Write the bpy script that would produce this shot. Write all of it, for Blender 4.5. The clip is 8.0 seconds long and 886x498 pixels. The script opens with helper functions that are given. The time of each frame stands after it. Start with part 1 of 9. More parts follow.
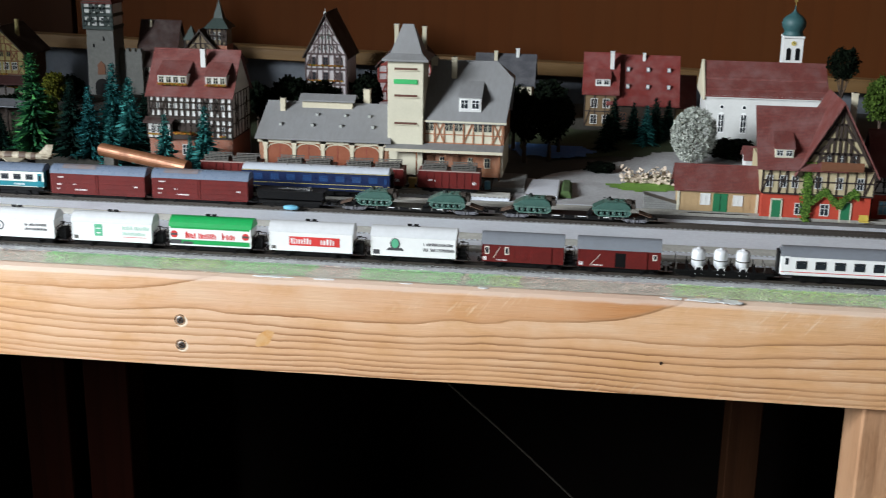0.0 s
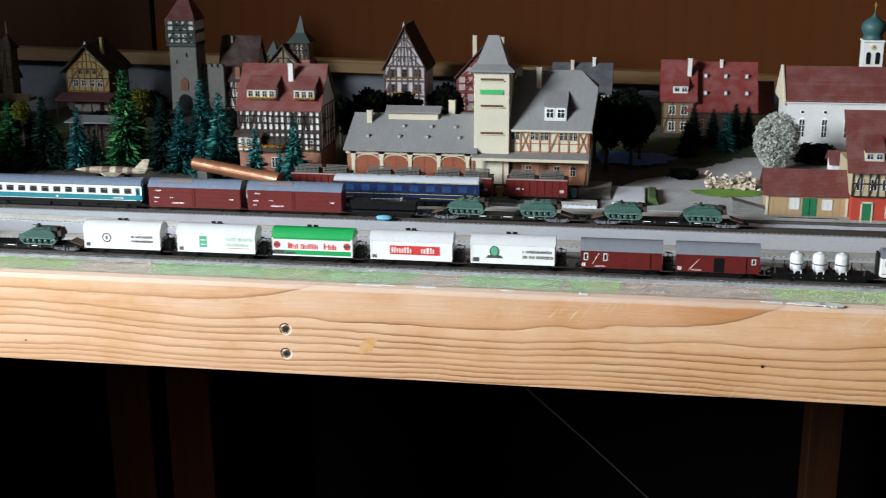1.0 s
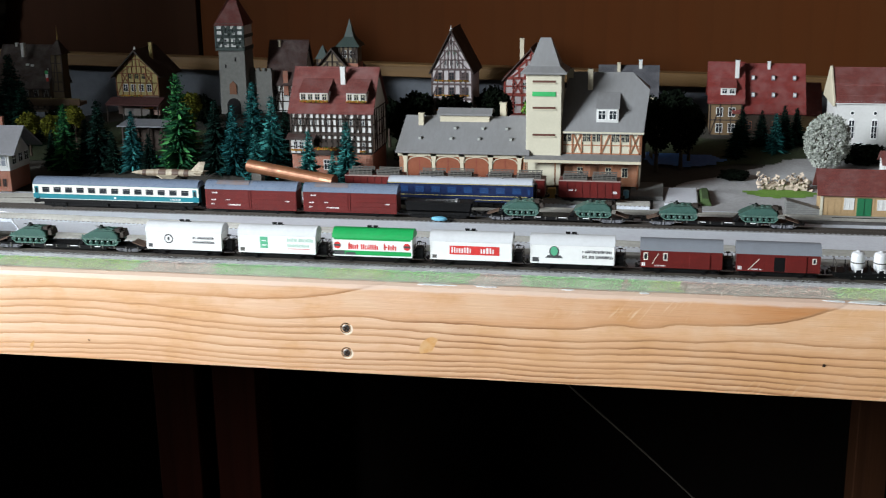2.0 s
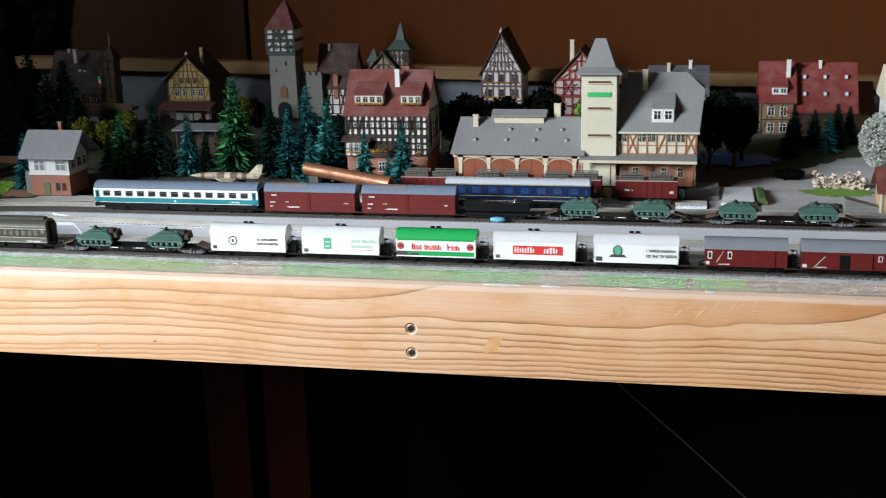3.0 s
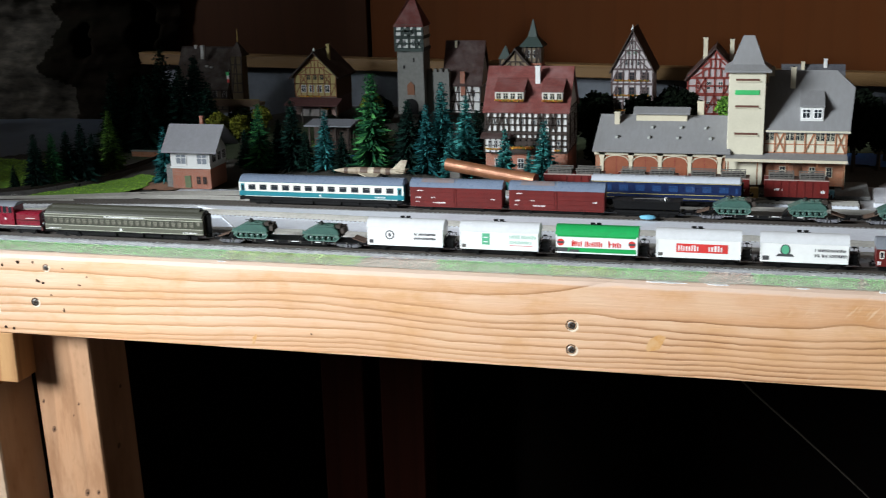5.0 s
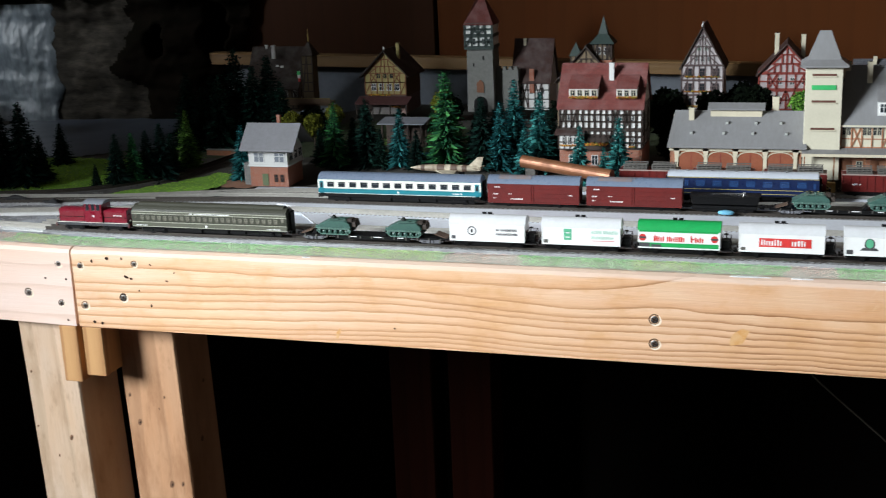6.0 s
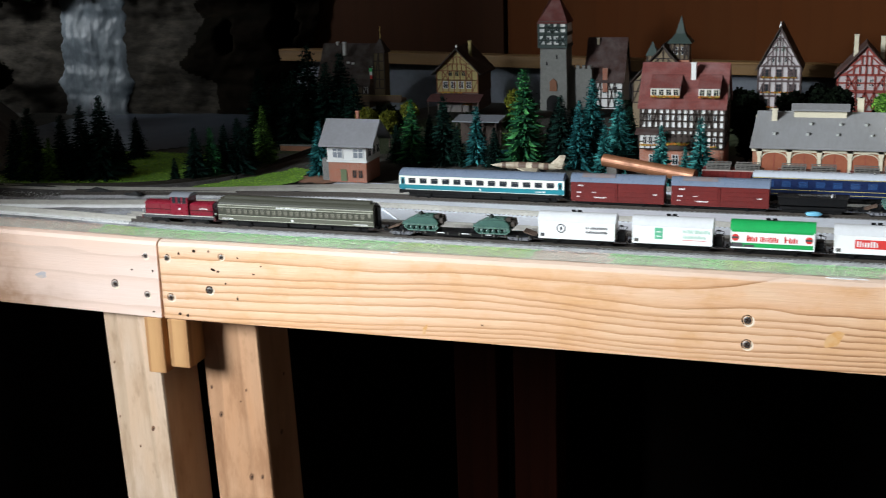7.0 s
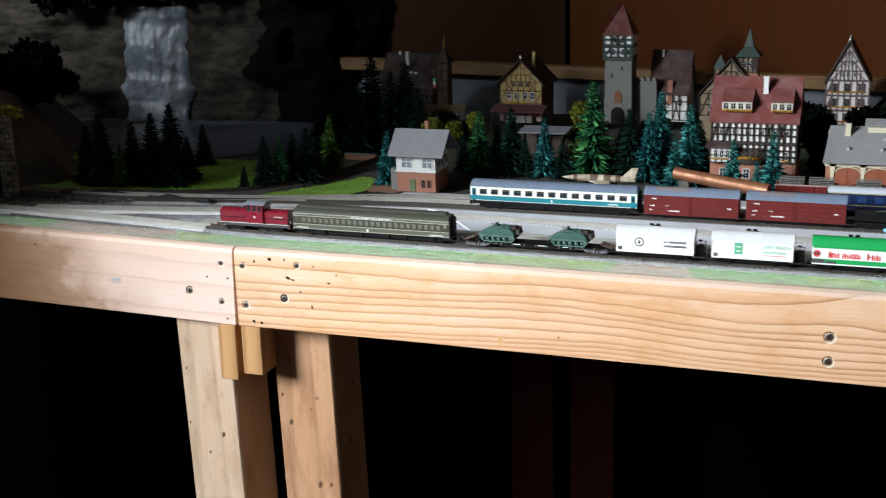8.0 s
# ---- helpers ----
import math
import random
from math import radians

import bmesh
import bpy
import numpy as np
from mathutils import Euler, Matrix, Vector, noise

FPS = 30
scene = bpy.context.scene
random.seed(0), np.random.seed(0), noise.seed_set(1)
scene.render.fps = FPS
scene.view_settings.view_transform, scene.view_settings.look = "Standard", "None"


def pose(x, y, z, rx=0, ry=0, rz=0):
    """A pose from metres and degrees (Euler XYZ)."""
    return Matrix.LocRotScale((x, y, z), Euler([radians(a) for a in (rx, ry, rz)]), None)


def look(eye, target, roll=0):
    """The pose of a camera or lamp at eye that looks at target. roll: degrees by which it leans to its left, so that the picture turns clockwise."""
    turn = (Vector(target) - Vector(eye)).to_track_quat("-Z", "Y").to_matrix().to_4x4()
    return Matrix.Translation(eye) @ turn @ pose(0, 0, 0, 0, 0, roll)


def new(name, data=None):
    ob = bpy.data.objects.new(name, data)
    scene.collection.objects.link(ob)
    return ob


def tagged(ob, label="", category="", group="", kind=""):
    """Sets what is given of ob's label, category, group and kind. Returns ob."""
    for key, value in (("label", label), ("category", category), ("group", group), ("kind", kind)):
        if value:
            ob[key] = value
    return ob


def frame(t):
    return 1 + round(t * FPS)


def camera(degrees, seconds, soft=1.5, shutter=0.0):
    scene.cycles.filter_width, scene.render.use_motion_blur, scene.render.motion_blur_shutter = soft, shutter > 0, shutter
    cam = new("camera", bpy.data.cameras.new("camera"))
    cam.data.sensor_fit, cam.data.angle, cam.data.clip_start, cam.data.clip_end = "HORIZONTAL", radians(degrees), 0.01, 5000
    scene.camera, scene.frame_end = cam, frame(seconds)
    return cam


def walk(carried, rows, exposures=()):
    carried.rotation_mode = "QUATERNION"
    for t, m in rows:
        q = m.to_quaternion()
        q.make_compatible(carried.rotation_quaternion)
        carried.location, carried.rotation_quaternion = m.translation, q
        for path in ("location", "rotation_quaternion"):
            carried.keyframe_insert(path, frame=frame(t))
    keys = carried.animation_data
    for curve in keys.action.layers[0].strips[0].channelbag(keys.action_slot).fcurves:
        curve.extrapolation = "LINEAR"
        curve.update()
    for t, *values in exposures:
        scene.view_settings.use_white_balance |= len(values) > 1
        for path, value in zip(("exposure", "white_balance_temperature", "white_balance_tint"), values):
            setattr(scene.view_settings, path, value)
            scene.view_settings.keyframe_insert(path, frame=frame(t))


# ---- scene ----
cam = camera(40.0, 8.0, soft=1.1, shutter=0.5)
PATH = [
    (0, (0.307, -0.849, 1.235), (0.073, 1.053, 0.665), 0.9),
    (0.5, (0.284, -0.858, 1.236), (0.015, 1.042, 0.673), 0.2),
    (1, (0.267, -0.87, 1.237), (-0.04, 1.027, 0.683), -0.4),
    (1.5, (0.253, -0.877, 1.236), (-0.074, 1.018, 0.689), -0.5),
    (3, (0.213, -0.894, 1.234), (-0.177, 0.992, 0.697), -1.5),
    (3.5, (0.196, -0.9, 1.237), (-0.216, 0.985, 0.712), -1.4),
    (4, (0.179, -0.904, 1.235), (-0.261, 0.976, 0.711), -1.6),
    (4.5, (0.154, -0.903, 1.23), (-0.307, 0.97, 0.701), -1.5),
    (6, (0.109, -0.929, 1.233), (-0.453, 0.915, 0.7), -2.3),
    (6.5, (0.091, -0.934, 1.231), (-0.501, 0.901, 0.7), -2.5),
    (7, (0.064, -0.944, 1.232), (-0.55, 0.884, 0.701), -1.9),
    (7.5, (0.04, -0.951, 1.232), (-0.591, 0.871, 0.703), -1.5),
    (8, (0.027, -0.958, 1.237), (-0.636, 0.857, 0.719), -1.5),
]
walk(cam, [(t, look(eye, target, roll)) for t, eye, target, roll in PATH])


# ---- world, sun side, lamps ----
world = bpy.data.worlds.new("world")
scene.world = world
world.use_nodes = True
_wn = world.node_tree.nodes
_sky = _wn.new("ShaderNodeTexSky")
_sky.sky_type, _sky.sun_disc = "NISHITA", False
_sky.sun_elevation, _sky.sun_rotation = radians(35), radians(200)
_wn["Background"].inputs["Strength"].default_value = 0.08
world.node_tree.links.new(_sky.outputs[0], _wn["Background"].inputs["Color"])
scene.view_settings.exposure = 0.0


def window_lamp(x, y, z, sx, sz, watts, target, colour):
    lamp = bpy.data.lights.new("window_daylight", "AREA")
    lamp.shape, lamp.size, lamp.size_y, lamp.energy, lamp.color = "RECTANGLE", sx, sz, watts, colour
    ob = new("window_daylight", lamp)
    ob.matrix_world = look((x, y, z), target)
    return ob


window_lamp(-2.90, -2.28, 2.25, 1.60, 1.20, 545, (-2.90, 0.0, 2.25), (0.90, 0.97, 1.025))

# ---- materials ----
MATS = {}


def nodes_of(name):
    m = bpy.data.materials.new(name)
    m.use_nodes = True
    nt = m.node_tree
    return m, nt, nt.nodes["Principled BSDF"]


def node(nt, kind, **props):
    n = nt.nodes.new(kind)
    for k, v in props.items():
        n.inputs[k].default_value = v
    return n


def rgb(c, k=1.0):
    return (c[0] * k, c[1] * k, c[2] * k, 1.0)


def noise_tex(nt, scale, detail=4.0, rough=0.6, stretch=None):
    co = nt.nodes.new("ShaderNodeTexCoord")
    n = node(nt, "ShaderNodeTexNoise", Scale=scale, Detail=detail, Roughness=rough)
    if stretch:
        mp = node(nt, "ShaderNodeMapping")
        mp.inputs["Scale"].default_value = stretch
        nt.links.new(co.outputs["Object"], mp.inputs["Vector"])
        nt.links.new(mp.outputs[0], n.inputs["Vector"])
    else:
        nt.links.new(co.outputs["Object"], n.inputs["Vector"])
    return n


def ramp(nt, source, stops):
    r = nt.nodes.new("ShaderNodeValToRGB")
    els = r.color_ramp.elements
    while len(els) < len(stops):
        els.new(0.5)
    for e, (p, c) in zip(els, stops):
        e.position, e.color = p, c
    nt.links.new(source, r.inputs["Fac"])
    return r


def mixed(nt, fac, a, b, mode="MIX"):
    m = nt.nodes.new("ShaderNodeMix")
    m.data_type, m.blend_type = "RGBA", mode
    for sock, val in ((m.inputs["Factor"], fac), (m.inputs["A"], a), (m.inputs["B"], b)):
        if isinstance(val, bpy.types.NodeSocket):
            nt.links.new(val, sock)
        else:
            sock.default_value = val
    return m.outputs["Result"]


def mat(name, col, rough=0.6, metal=0.0, col2=None, scale=300.0, stain=40.0, amount=0.35, bump=0.15, rand=0.0, stretch=None, spec=0.5):
    """Paint, plastic or plaster with grain, larger stains and fine relief."""
    if name in MATS:
        return MATS[name]
    m, nt, bs = nodes_of(name)
    c2 = col2 or tuple(v * 0.6 for v in col)
    fine = noise_tex(nt, scale, 5.0, 0.7, stretch)
    wide = noise_tex(nt, stain, 3.0, 0.6)
    f1 = ramp(nt, fine.outputs["Fac"], [(0.35, (0, 0, 0, 1)), (0.7, (amount, amount, amount, 1))])
    f2 = ramp(nt, wide.outputs["Fac"], [(0.45, (0, 0, 0, 1)), (0.75, (amount, amount, amount, 1))])
    c = mixed(nt, f1.outputs["Color"], rgb(col), rgb(c2))
    c = mixed(nt, f2.outputs["Color"], c, rgb(c2, 0.9))
    if rand:
        info = nt.nodes.new("ShaderNodeObjectInfo")
        r = ramp(nt, info.outputs["Random"], [(0.0, (1 - rand,) * 3 + (1,)), (1.0, (1 + rand * 0.5,) * 3 + (1,))])
        c = mixed(nt, 1.0, c, r.outputs["Color"], "MULTIPLY")
    nt.links.new(c, bs.inputs["Base Color"])
    rr = ramp(nt, fine.outputs["Fac"], [(0.3, (max(rough - 0.12, 0.05),) * 3 + (1,)), (0.8, (min(rough + 0.15, 1.0),) * 3 + (1,))])
    nt.links.new(rr.outputs["Color"], bs.inputs["Roughness"])
    bs.inputs["Metallic"].default_value = metal
    bs.inputs["Specular IOR Level"].default_value = spec
    if bump:
        b = node(nt, "ShaderNodeBump", Strength=bump, Distance=0.0006)
        nt.links.new(fine.outputs["Fac"], b.inputs["Height"])
        nt.links.new(b.outputs["Normal"], bs.inputs["Normal"])
    MATS[name] = m
    return m


def node_range(nt, source, low, high):
    """Maps low..high to 0..1."""
    n = node(nt, "ShaderNodeMapRange")
    nt.links.new(source, n.inputs["Value"])
    n.inputs["From Min"].default_value, n.inputs["From Max"].default_value = low, high
    return n.outputs[0]


def wood(name, pale, dark, lines=55.0, along="X", bend=2.2, rough=0.55, tone=0.5, relief=0.55, spec=0.3):
    """Planed softwood: wavy darker growth rings along the plank, uneven tone and a slight relief."""
    if name in MATS:
        return MATS[name]
    m, nt, bs = nodes_of(name)
    co = nt.nodes.new("ShaderNodeTexCoord")
    mp = node(nt, "ShaderNodeMapping")
    mp.inputs["Scale"].default_value = {"X": (0.16, 1, 1), "Z": (1, 1, 0.10), "Y": (1, 0.16, 1)}[along]
    nt.links.new(co.outputs["Object"], mp.inputs["Vector"])
    k = 0.0062 * bend
    place = mp.outputs[0]
    for sc, amp in ((17.0, k * 2.0), (70.0, k * 0.6), (190.0, k * 0.2)):
        warp = node(nt, "ShaderNodeTexNoise", Scale=sc, Detail=2.0, Roughness=0.5)
        nt.links.new(mp.outputs[0], warp.inputs["Vector"])
        off = nt.nodes.new("ShaderNodeVectorMath")
        off.operation = "MULTIPLY_ADD"
        nt.links.new(warp.outputs["Color"], off.inputs[0])
        off.inputs[1].default_value = (amp, amp, amp)
        nt.links.new(place, off.inputs[2])
        place = off.outputs[0]
    wave = node(nt, "ShaderNodeTexWave", Scale=lines / 3.0, Distortion=0.6, Detail=1.0)
    wave.wave_type, wave.wave_profile = "BANDS", "SAW"
    wave.bands_direction = "X" if along == "Z" else "Z"
    nt.links.new(place, wave.inputs["Vector"])
    ring = ramp(nt, wave.outputs["Fac"], [(0.0, (0, 0, 0, 1)), (0.35, (0.06, 0.06, 0.06, 1)), (0.72, (0.36, 0.36, 0.36, 1)), (0.91, (1, 1, 1, 1)), (0.985, (0.8, 0.8, 0.8, 1))])
    rings = ring.outputs["Color"]
    fade = noise_tex(nt, 7.0, 2.0, 0.5, {"X": (0.35, 1, 1), "Z": (1, 1, 0.35), "Y": (1, 0.35, 1)}[along])
    fr = ramp(nt, fade.outputs["Fac"], [(0.36, (0.65, 0.65, 0.65, 1)), (0.62, (1, 1, 1, 1))])
    rings = mixed(nt, 1.0, rings, fr.outputs["Color"], "MULTIPLY")
    fibre = noise_tex(nt, 420.0, 4.0, 0.7, {"X": (0.05, 1, 1), "Z": (1, 1, 0.05), "Y": (1, 0.05, 1)}[along])
    blot = noise_tex(nt, 9.0, 3.0, 0.55, {"X": (0.5, 1, 1.6), "Z": (1.6, 1, 0.5), "Y": (1, 0.5, 1)}[along])
    f = ramp(nt, fibre.outputs["Fac"], [(0.35, (0, 0, 0, 1)), (0.75, (0.42, 0.42, 0.42, 1))])
    bl = ramp(nt, blot.outputs["Fac"], [(0.4, (0, 0, 0, 1)), (0.7, (tone, tone, tone, 1))])
    mid = tuple(0.35 * a + 0.65 * b for a, b in zip(pale, dark))
    amber = (mid[0] * 1.1, mid[1] * 0.95, mid[2] * 0.8)
    c = mixed(nt, bl.outputs["Color"], rgb(pale), rgb(amber))
    c = mixed(nt, rings, c, rgb(dark))
    c = mixed(nt, f.outputs["Color"], c, rgb(mid))
    nt.links.new(c, bs.inputs["Base Color"])
    bs.inputs["Roughness"].default_value = rough
    bs.inputs["Specular IOR Level"].default_value = spec
    add = node(nt, "ShaderNodeMath")
    add.operation = "MULTIPLY_ADD"
    nt.links.new(rings, add.inputs[0])
    add.inputs[1].default_value = -1.4
    nt.links.new(fibre.outputs["Fac"], add.inputs[2])
    b = node(nt, "ShaderNodeBump", Strength=relief, Distance=0.0009)
    nt.links.new(add.outputs[0], b.inputs["Height"])
    nt.links.new(b.outputs["Normal"], bs.inputs["Normal"])
    MATS[name] = m
    return m


def maths(nt, op, a, b=0.0, c=0.0):
    """One Math node; the inputs are sockets or numbers."""
    n = nt.nodes.new("ShaderNodeMath")
    n.operation = op
    for sock, val in zip(n.inputs, (a, b, c)):
        if isinstance(val, bpy.types.NodeSocket):
            nt.links.new(val, sock)
        else:
            sock.default_value = val
    return n.outputs[0]


# heights (mm from the plank's middle) of the late-wood lines along the long plank (x in metres)
LINE_HEART = ((-0.55, 21), (-0.415, 22.2), (-0.323, 20.6), (-0.231, 24.2), (-0.169, 23.2), (-0.121, 22.5), (-0.076, 21.8), (-0.036, 24.1), (0.001, 30), (0.028, 37), (0.1, 52), (0.65, 60))
LINE_MAIN = ((-0.55, 5), (-0.41, 7.3), (-0.324, 9.8), (-0.231, 13.2), (-0.17, 12.1), (-0.122, 9.1), (-0.077, 6.1), (-0.051, 5.9), (0.0, 10.4), (0.018, 10.6), (0.041, 7.6), (0.086, 8.4), (0.13, 7.2), (0.178, 7.8), (0.217, 12.6),
             (0.229, 11.4), (0.246, 12.7), (0.257, 16.0), (0.28, 15.8), (0.321, 18.4), (0.341, 22.5), (0.372, 33), (0.42, 50), (0.65, 60))
LINE_SECOND = ((-0.55, -3), (-0.411, 0.3), (-0.324, 3.4), (-0.25, 6.9), (-0.171, 4.3), (-0.077, -1.6), (0.018, 0.9), (0.108, -1.4), (0.174, -2.5), (0.238, 1.4), (0.28, 2.3), (0.322, 5.0), (0.362, 3.2), (0.403, 4.1), (0.457, 8.6), (0.523, 12.4), (0.65, 15))
LINE_THIRD = ((-0.55, -11.5), (-0.411, -6.6), (-0.324, -3), (-0.25, 0.4), (-0.171, -1.1), (-0.078, -6.4), (0.018, -5.2), (0.108, -7.4), (0.174, -8), (0.238, -4.9), (0.322, -4.8), (0.403, -5.6), (0.457, -2), (0.523, 1.5), (0.65, 4))
LINE_LOW = ((-0.55, -34), (-0.412, -31.9), (-0.325, -28.7), (-0.232, -24.3), (-0.173, -22.7), (-0.079, -26.8), (0.017, -25.7), (0.108, -22.9), (0.174, -23.8), (0.239, -21.9), (0.323, -22.9), (0.405, -26), (0.65, -24))


def plank_wood(name, middle):
    """Planed pine seen on its face: late-wood lines that wander along the plank, each ring shading from pale to amber towards its dark line."""
    m, nt, bs = nodes_of(name)
    co = nt.nodes.new("ShaderNodeTexCoord")
    sep = nt.nodes.new("ShaderNodeSeparateXYZ")
    nt.links.new(co.outputs["Object"], sep.inputs[0])
    along = node_range(nt, sep.outputs["X"], -0.55 - middle, 0.65 - middle)
    height = maths(nt, "MULTIPLY", sep.outputs["Z"], 1000.0)
    for sc, amp, st in ((60.0, 2.4, (0.45, 1, 0.7)), (170.0, 1.2, (0.4, 1, 1)), (420.0, 0.5, (0.4, 1, 1))):
        n = noise_tex(nt, sc, 2.0, 0.5, st)
        height = maths(nt, "MULTIPLY_ADD", maths(nt, "SUBTRACT", n.outputs["Fac"], 0.5), amp, height)

    def line(points):
        fc = nt.nodes.new("ShaderNodeFloatCurve")
        cur = fc.mapping.curves[0]
        flat = [((x + 0.55) / 1.2, (z + 40) / 100) for x, z in points]
        cur.points[0].location, cur.points[1].location = flat[0], flat[-1]
        for q in flat[1:-1]:
            cur.points.new(*q)
        fc.mapping.update()
        nt.links.new(along, fc.inputs["Value"])
        return maths(nt, "MULTIPLY_ADD", fc.outputs[0], 100.0, -40.0)
    heart, main, second, third, low = [line(q) for q in (LINE_HEART, LINE_MAIN, LINE_SECOND, LINE_THIRD, LINE_LOW)]
    gap = maths(nt, "SUBTRACT", low, third)
    lines = [heart, main, second, third, maths(nt, "MULTIPLY_ADD", gap, 0.30, third), maths(nt, "MULTIPLY_ADD", gap, 0.66, third), low]
    over = None
    for q in lines:
        d = maths(nt, "SUBTRACT", height, q)
        d = maths(nt, "MULTIPLY_ADD", maths(nt, "LESS_THAN", d, 0.0), 300.0, d)
        over = d if over is None else maths(nt, "MINIMUM", over, d)
    below = maths(nt, "SUBTRACT", height, low)
    fine = maths(nt, "FLOORED_MODULO", below, 4.3)
    fine = maths(nt, "MULTIPLY_ADD", maths(nt, "GREATER_THAN", below, 0.0), 300.0, fine)
    over = maths(nt, "MINIMUM", over, fine)
    # shading within a ring, by the distance over its dark line
    band = node_range(nt, over, 0.0, 14.0)
    tint = ramp(nt, band, [(0.0, (1, 1, 1, 1)), (0.07, (0.72, 0.72, 0.72, 1)), (0.24, (0.50, 0.50, 0.50, 1)), (0.6, (0.20, 0.20, 0.20, 1)), (1.0, (0.08, 0.08, 0.08, 1))])
    edge = ramp(nt, band, [(0.0, (0.9, 0.9, 0.9, 1)), (0.05, (0.66, 0.66, 0.66, 1)), (0.12, (0.18, 0.18, 0.18, 1)), (0.24, (0, 0, 0, 1))])
    force = noise_tex(nt, 16.0, 2.0, 0.5, (0.6, 1, 2.5))
    force = ramp(nt, force.outputs["Fac"], [(0.36, (0.15, 0.15, 0.15, 1)), (0.62, (0.9, 0.9, 0.9, 1))])
    blot = noise_tex(nt, 11.0, 3.0, 0.6, (0.45, 1, 1.5))
    blot = ramp(nt, blot.outputs["Fac"], [(0.40, (0, 0, 0, 1)), (0.66, (0.8, 0.8, 0.8, 1))])
    c = mixed(nt, blot.outputs["Color"], rgb((0.81, 0.58, 0.43)), rgb((0.78, 0.475, 0.27)))
    # amber deepening to the right; the light's fall-off is coloured in as well
    amber_drift = ramp(nt, along, [(0.42, (0, 0, 0, 1)), (0.62, (0.45, 0.45, 0.45, 1)), (0.85, (0.7, 0.7, 0.7, 1))])
    c = mixed(nt, amber_drift.outputs["Color"], c, rgb((0.69, 0.365, 0.155)))
    cloud = ramp(nt, noise_tex(nt, 34.0, 4.0, 0.6, (0.55, 1, 1)).outputs["Fac"], [(0.36, (0.45, 0.45, 0.45, 1)), (0.50, (0, 0, 0, 1))])
    c = mixed(nt, cloud.outputs["Color"], c, rgb((0.84, 0.65, 0.47)))
    sap = ramp(nt, noise_tex(nt, 27.0, 4.0, 0.65, (0.7, 1, 1.2)).outputs["Fac"], [(0.52, (0, 0, 0, 1)), (0.70, (0.6, 0.6, 0.6, 1))])
    c = mixed(nt, sap.outputs["Color"], c, rgb((0.60, 0.31, 0.10)))
    c = mixed(nt, tint.outputs["Color"], c, rgb((0.64, 0.335, 0.16)))
    # resinous heart above the main line, darkest where it runs out at the upper edge
    resin = maths(nt, "MULTIPLY", ramp(nt, node_range(nt, maths(nt, "SUBTRACT", height, main), 0.0, 3.0), [(0.0, (0, 0, 0, 1)), (1.0, (1, 1, 1, 1))]).outputs["Color"],
                  ramp(nt, along, [(0.30, (0, 0, 0, 1)), (0.45, (0.25, 0.25, 0.25, 1)), (0.69, (0.45, 0.45, 0.45, 1)), (0.735, (1, 1, 1, 1)), (0.78, (1, 1, 1, 1))]).outputs["Color"])
    c = mixed(nt, maths(nt, "MULTIPLY", resin, 0.75), c, rgb((0.50, 0.19, 0.055)))
    bold = ramp(nt, along, [(0.25, (0.22, 0.22, 0.22, 1)), (0.43, (0.5, 0.5, 0.5, 1)), (0.50, (1, 1, 1, 1))])
    k = maths(nt, "MULTIPLY", edge.outputs["Color"], maths(nt, "MULTIPLY", force.outputs["Color"], bold.outputs["Color"]))
    c = mixed(nt, k, c, rgb((0.22, 0.08, 0.028)))
    fibre = noise_tex(nt, 420.0, 4.0, 0.7, (0.05, 1, 1))
    f = ramp(nt, fibre.outputs["Fac"], [(0.38, (0, 0, 0, 1)), (0.72, (0.30, 0.30, 0.30, 1))])
    c = mixed(nt, f.outputs["Color"], c, rgb((0.62, 0.37, 0.19)))
    # oblique saw scratches in the heart wood and rough pale fibres near the lower edge
    turn = node(nt, "ShaderNodeMapping")
    turn.inputs["Rotation"].default_value = (0, radians(-38), 0)
    thin = node(nt, "ShaderNodeMapping")
    thin.inputs["Scale"].default_value = (1, 1, 0.13)
    nt.links.new(co.outputs["Object"], turn.inputs["Vector"])
    nt.links.new(turn.outputs[0], thin.inputs["Vector"])
    scr = node(nt, "ShaderNodeTexNoise", Scale=380.0, Detail=2.0, Roughness=0.5)
    nt.links.new(thin.outputs[0], scr.inputs["Vector"])
    scr = ramp(nt, scr.outputs["Fac"], [(0.56, (0, 0, 0, 1)), (0.68, (0.42, 0.42, 0.42, 1))])
    zone = ramp(nt, noise_tex(nt, 20.0, 2.0, 0.5).outputs["Fac"], [(0.50, (0, 0, 0, 1)), (0.60, (1, 1, 1, 1))])
    where = ramp(nt, node_range(nt, height, -40.0, 40.0), [(0.0, (0.9, 0.9, 0.9, 1)), (0.22, (0.0, 0.0, 0.0, 1)), (0.68, (0, 0, 0, 1)), (0.76, (1, 1, 1, 1))])
    right = ramp(nt, along, [(0.48, (0.12, 0.12, 0.12, 1)), (0.62, (1, 1, 1, 1))])
    k = maths(nt, "MULTIPLY", maths(nt, "MULTIPLY", scr.outputs["Color"], zone.outputs["Color"]), maths(nt, "MULTIPLY", where.outputs["Color"], right.outputs["Color"]))
    c = mixed(nt, k, c, rgb((0.86, 0.68, 0.48)))
    # worn, paler upper arris
    rag = noise_tex(nt, 60.0, 3.0, 0.6, (0.5, 1, 1))
    up = maths(nt, "MULTIPLY_ADD", rag.outputs["Fac"], 5.0, maths(nt, "MULTIPLY", sep.outputs["Z"], 1000.0))
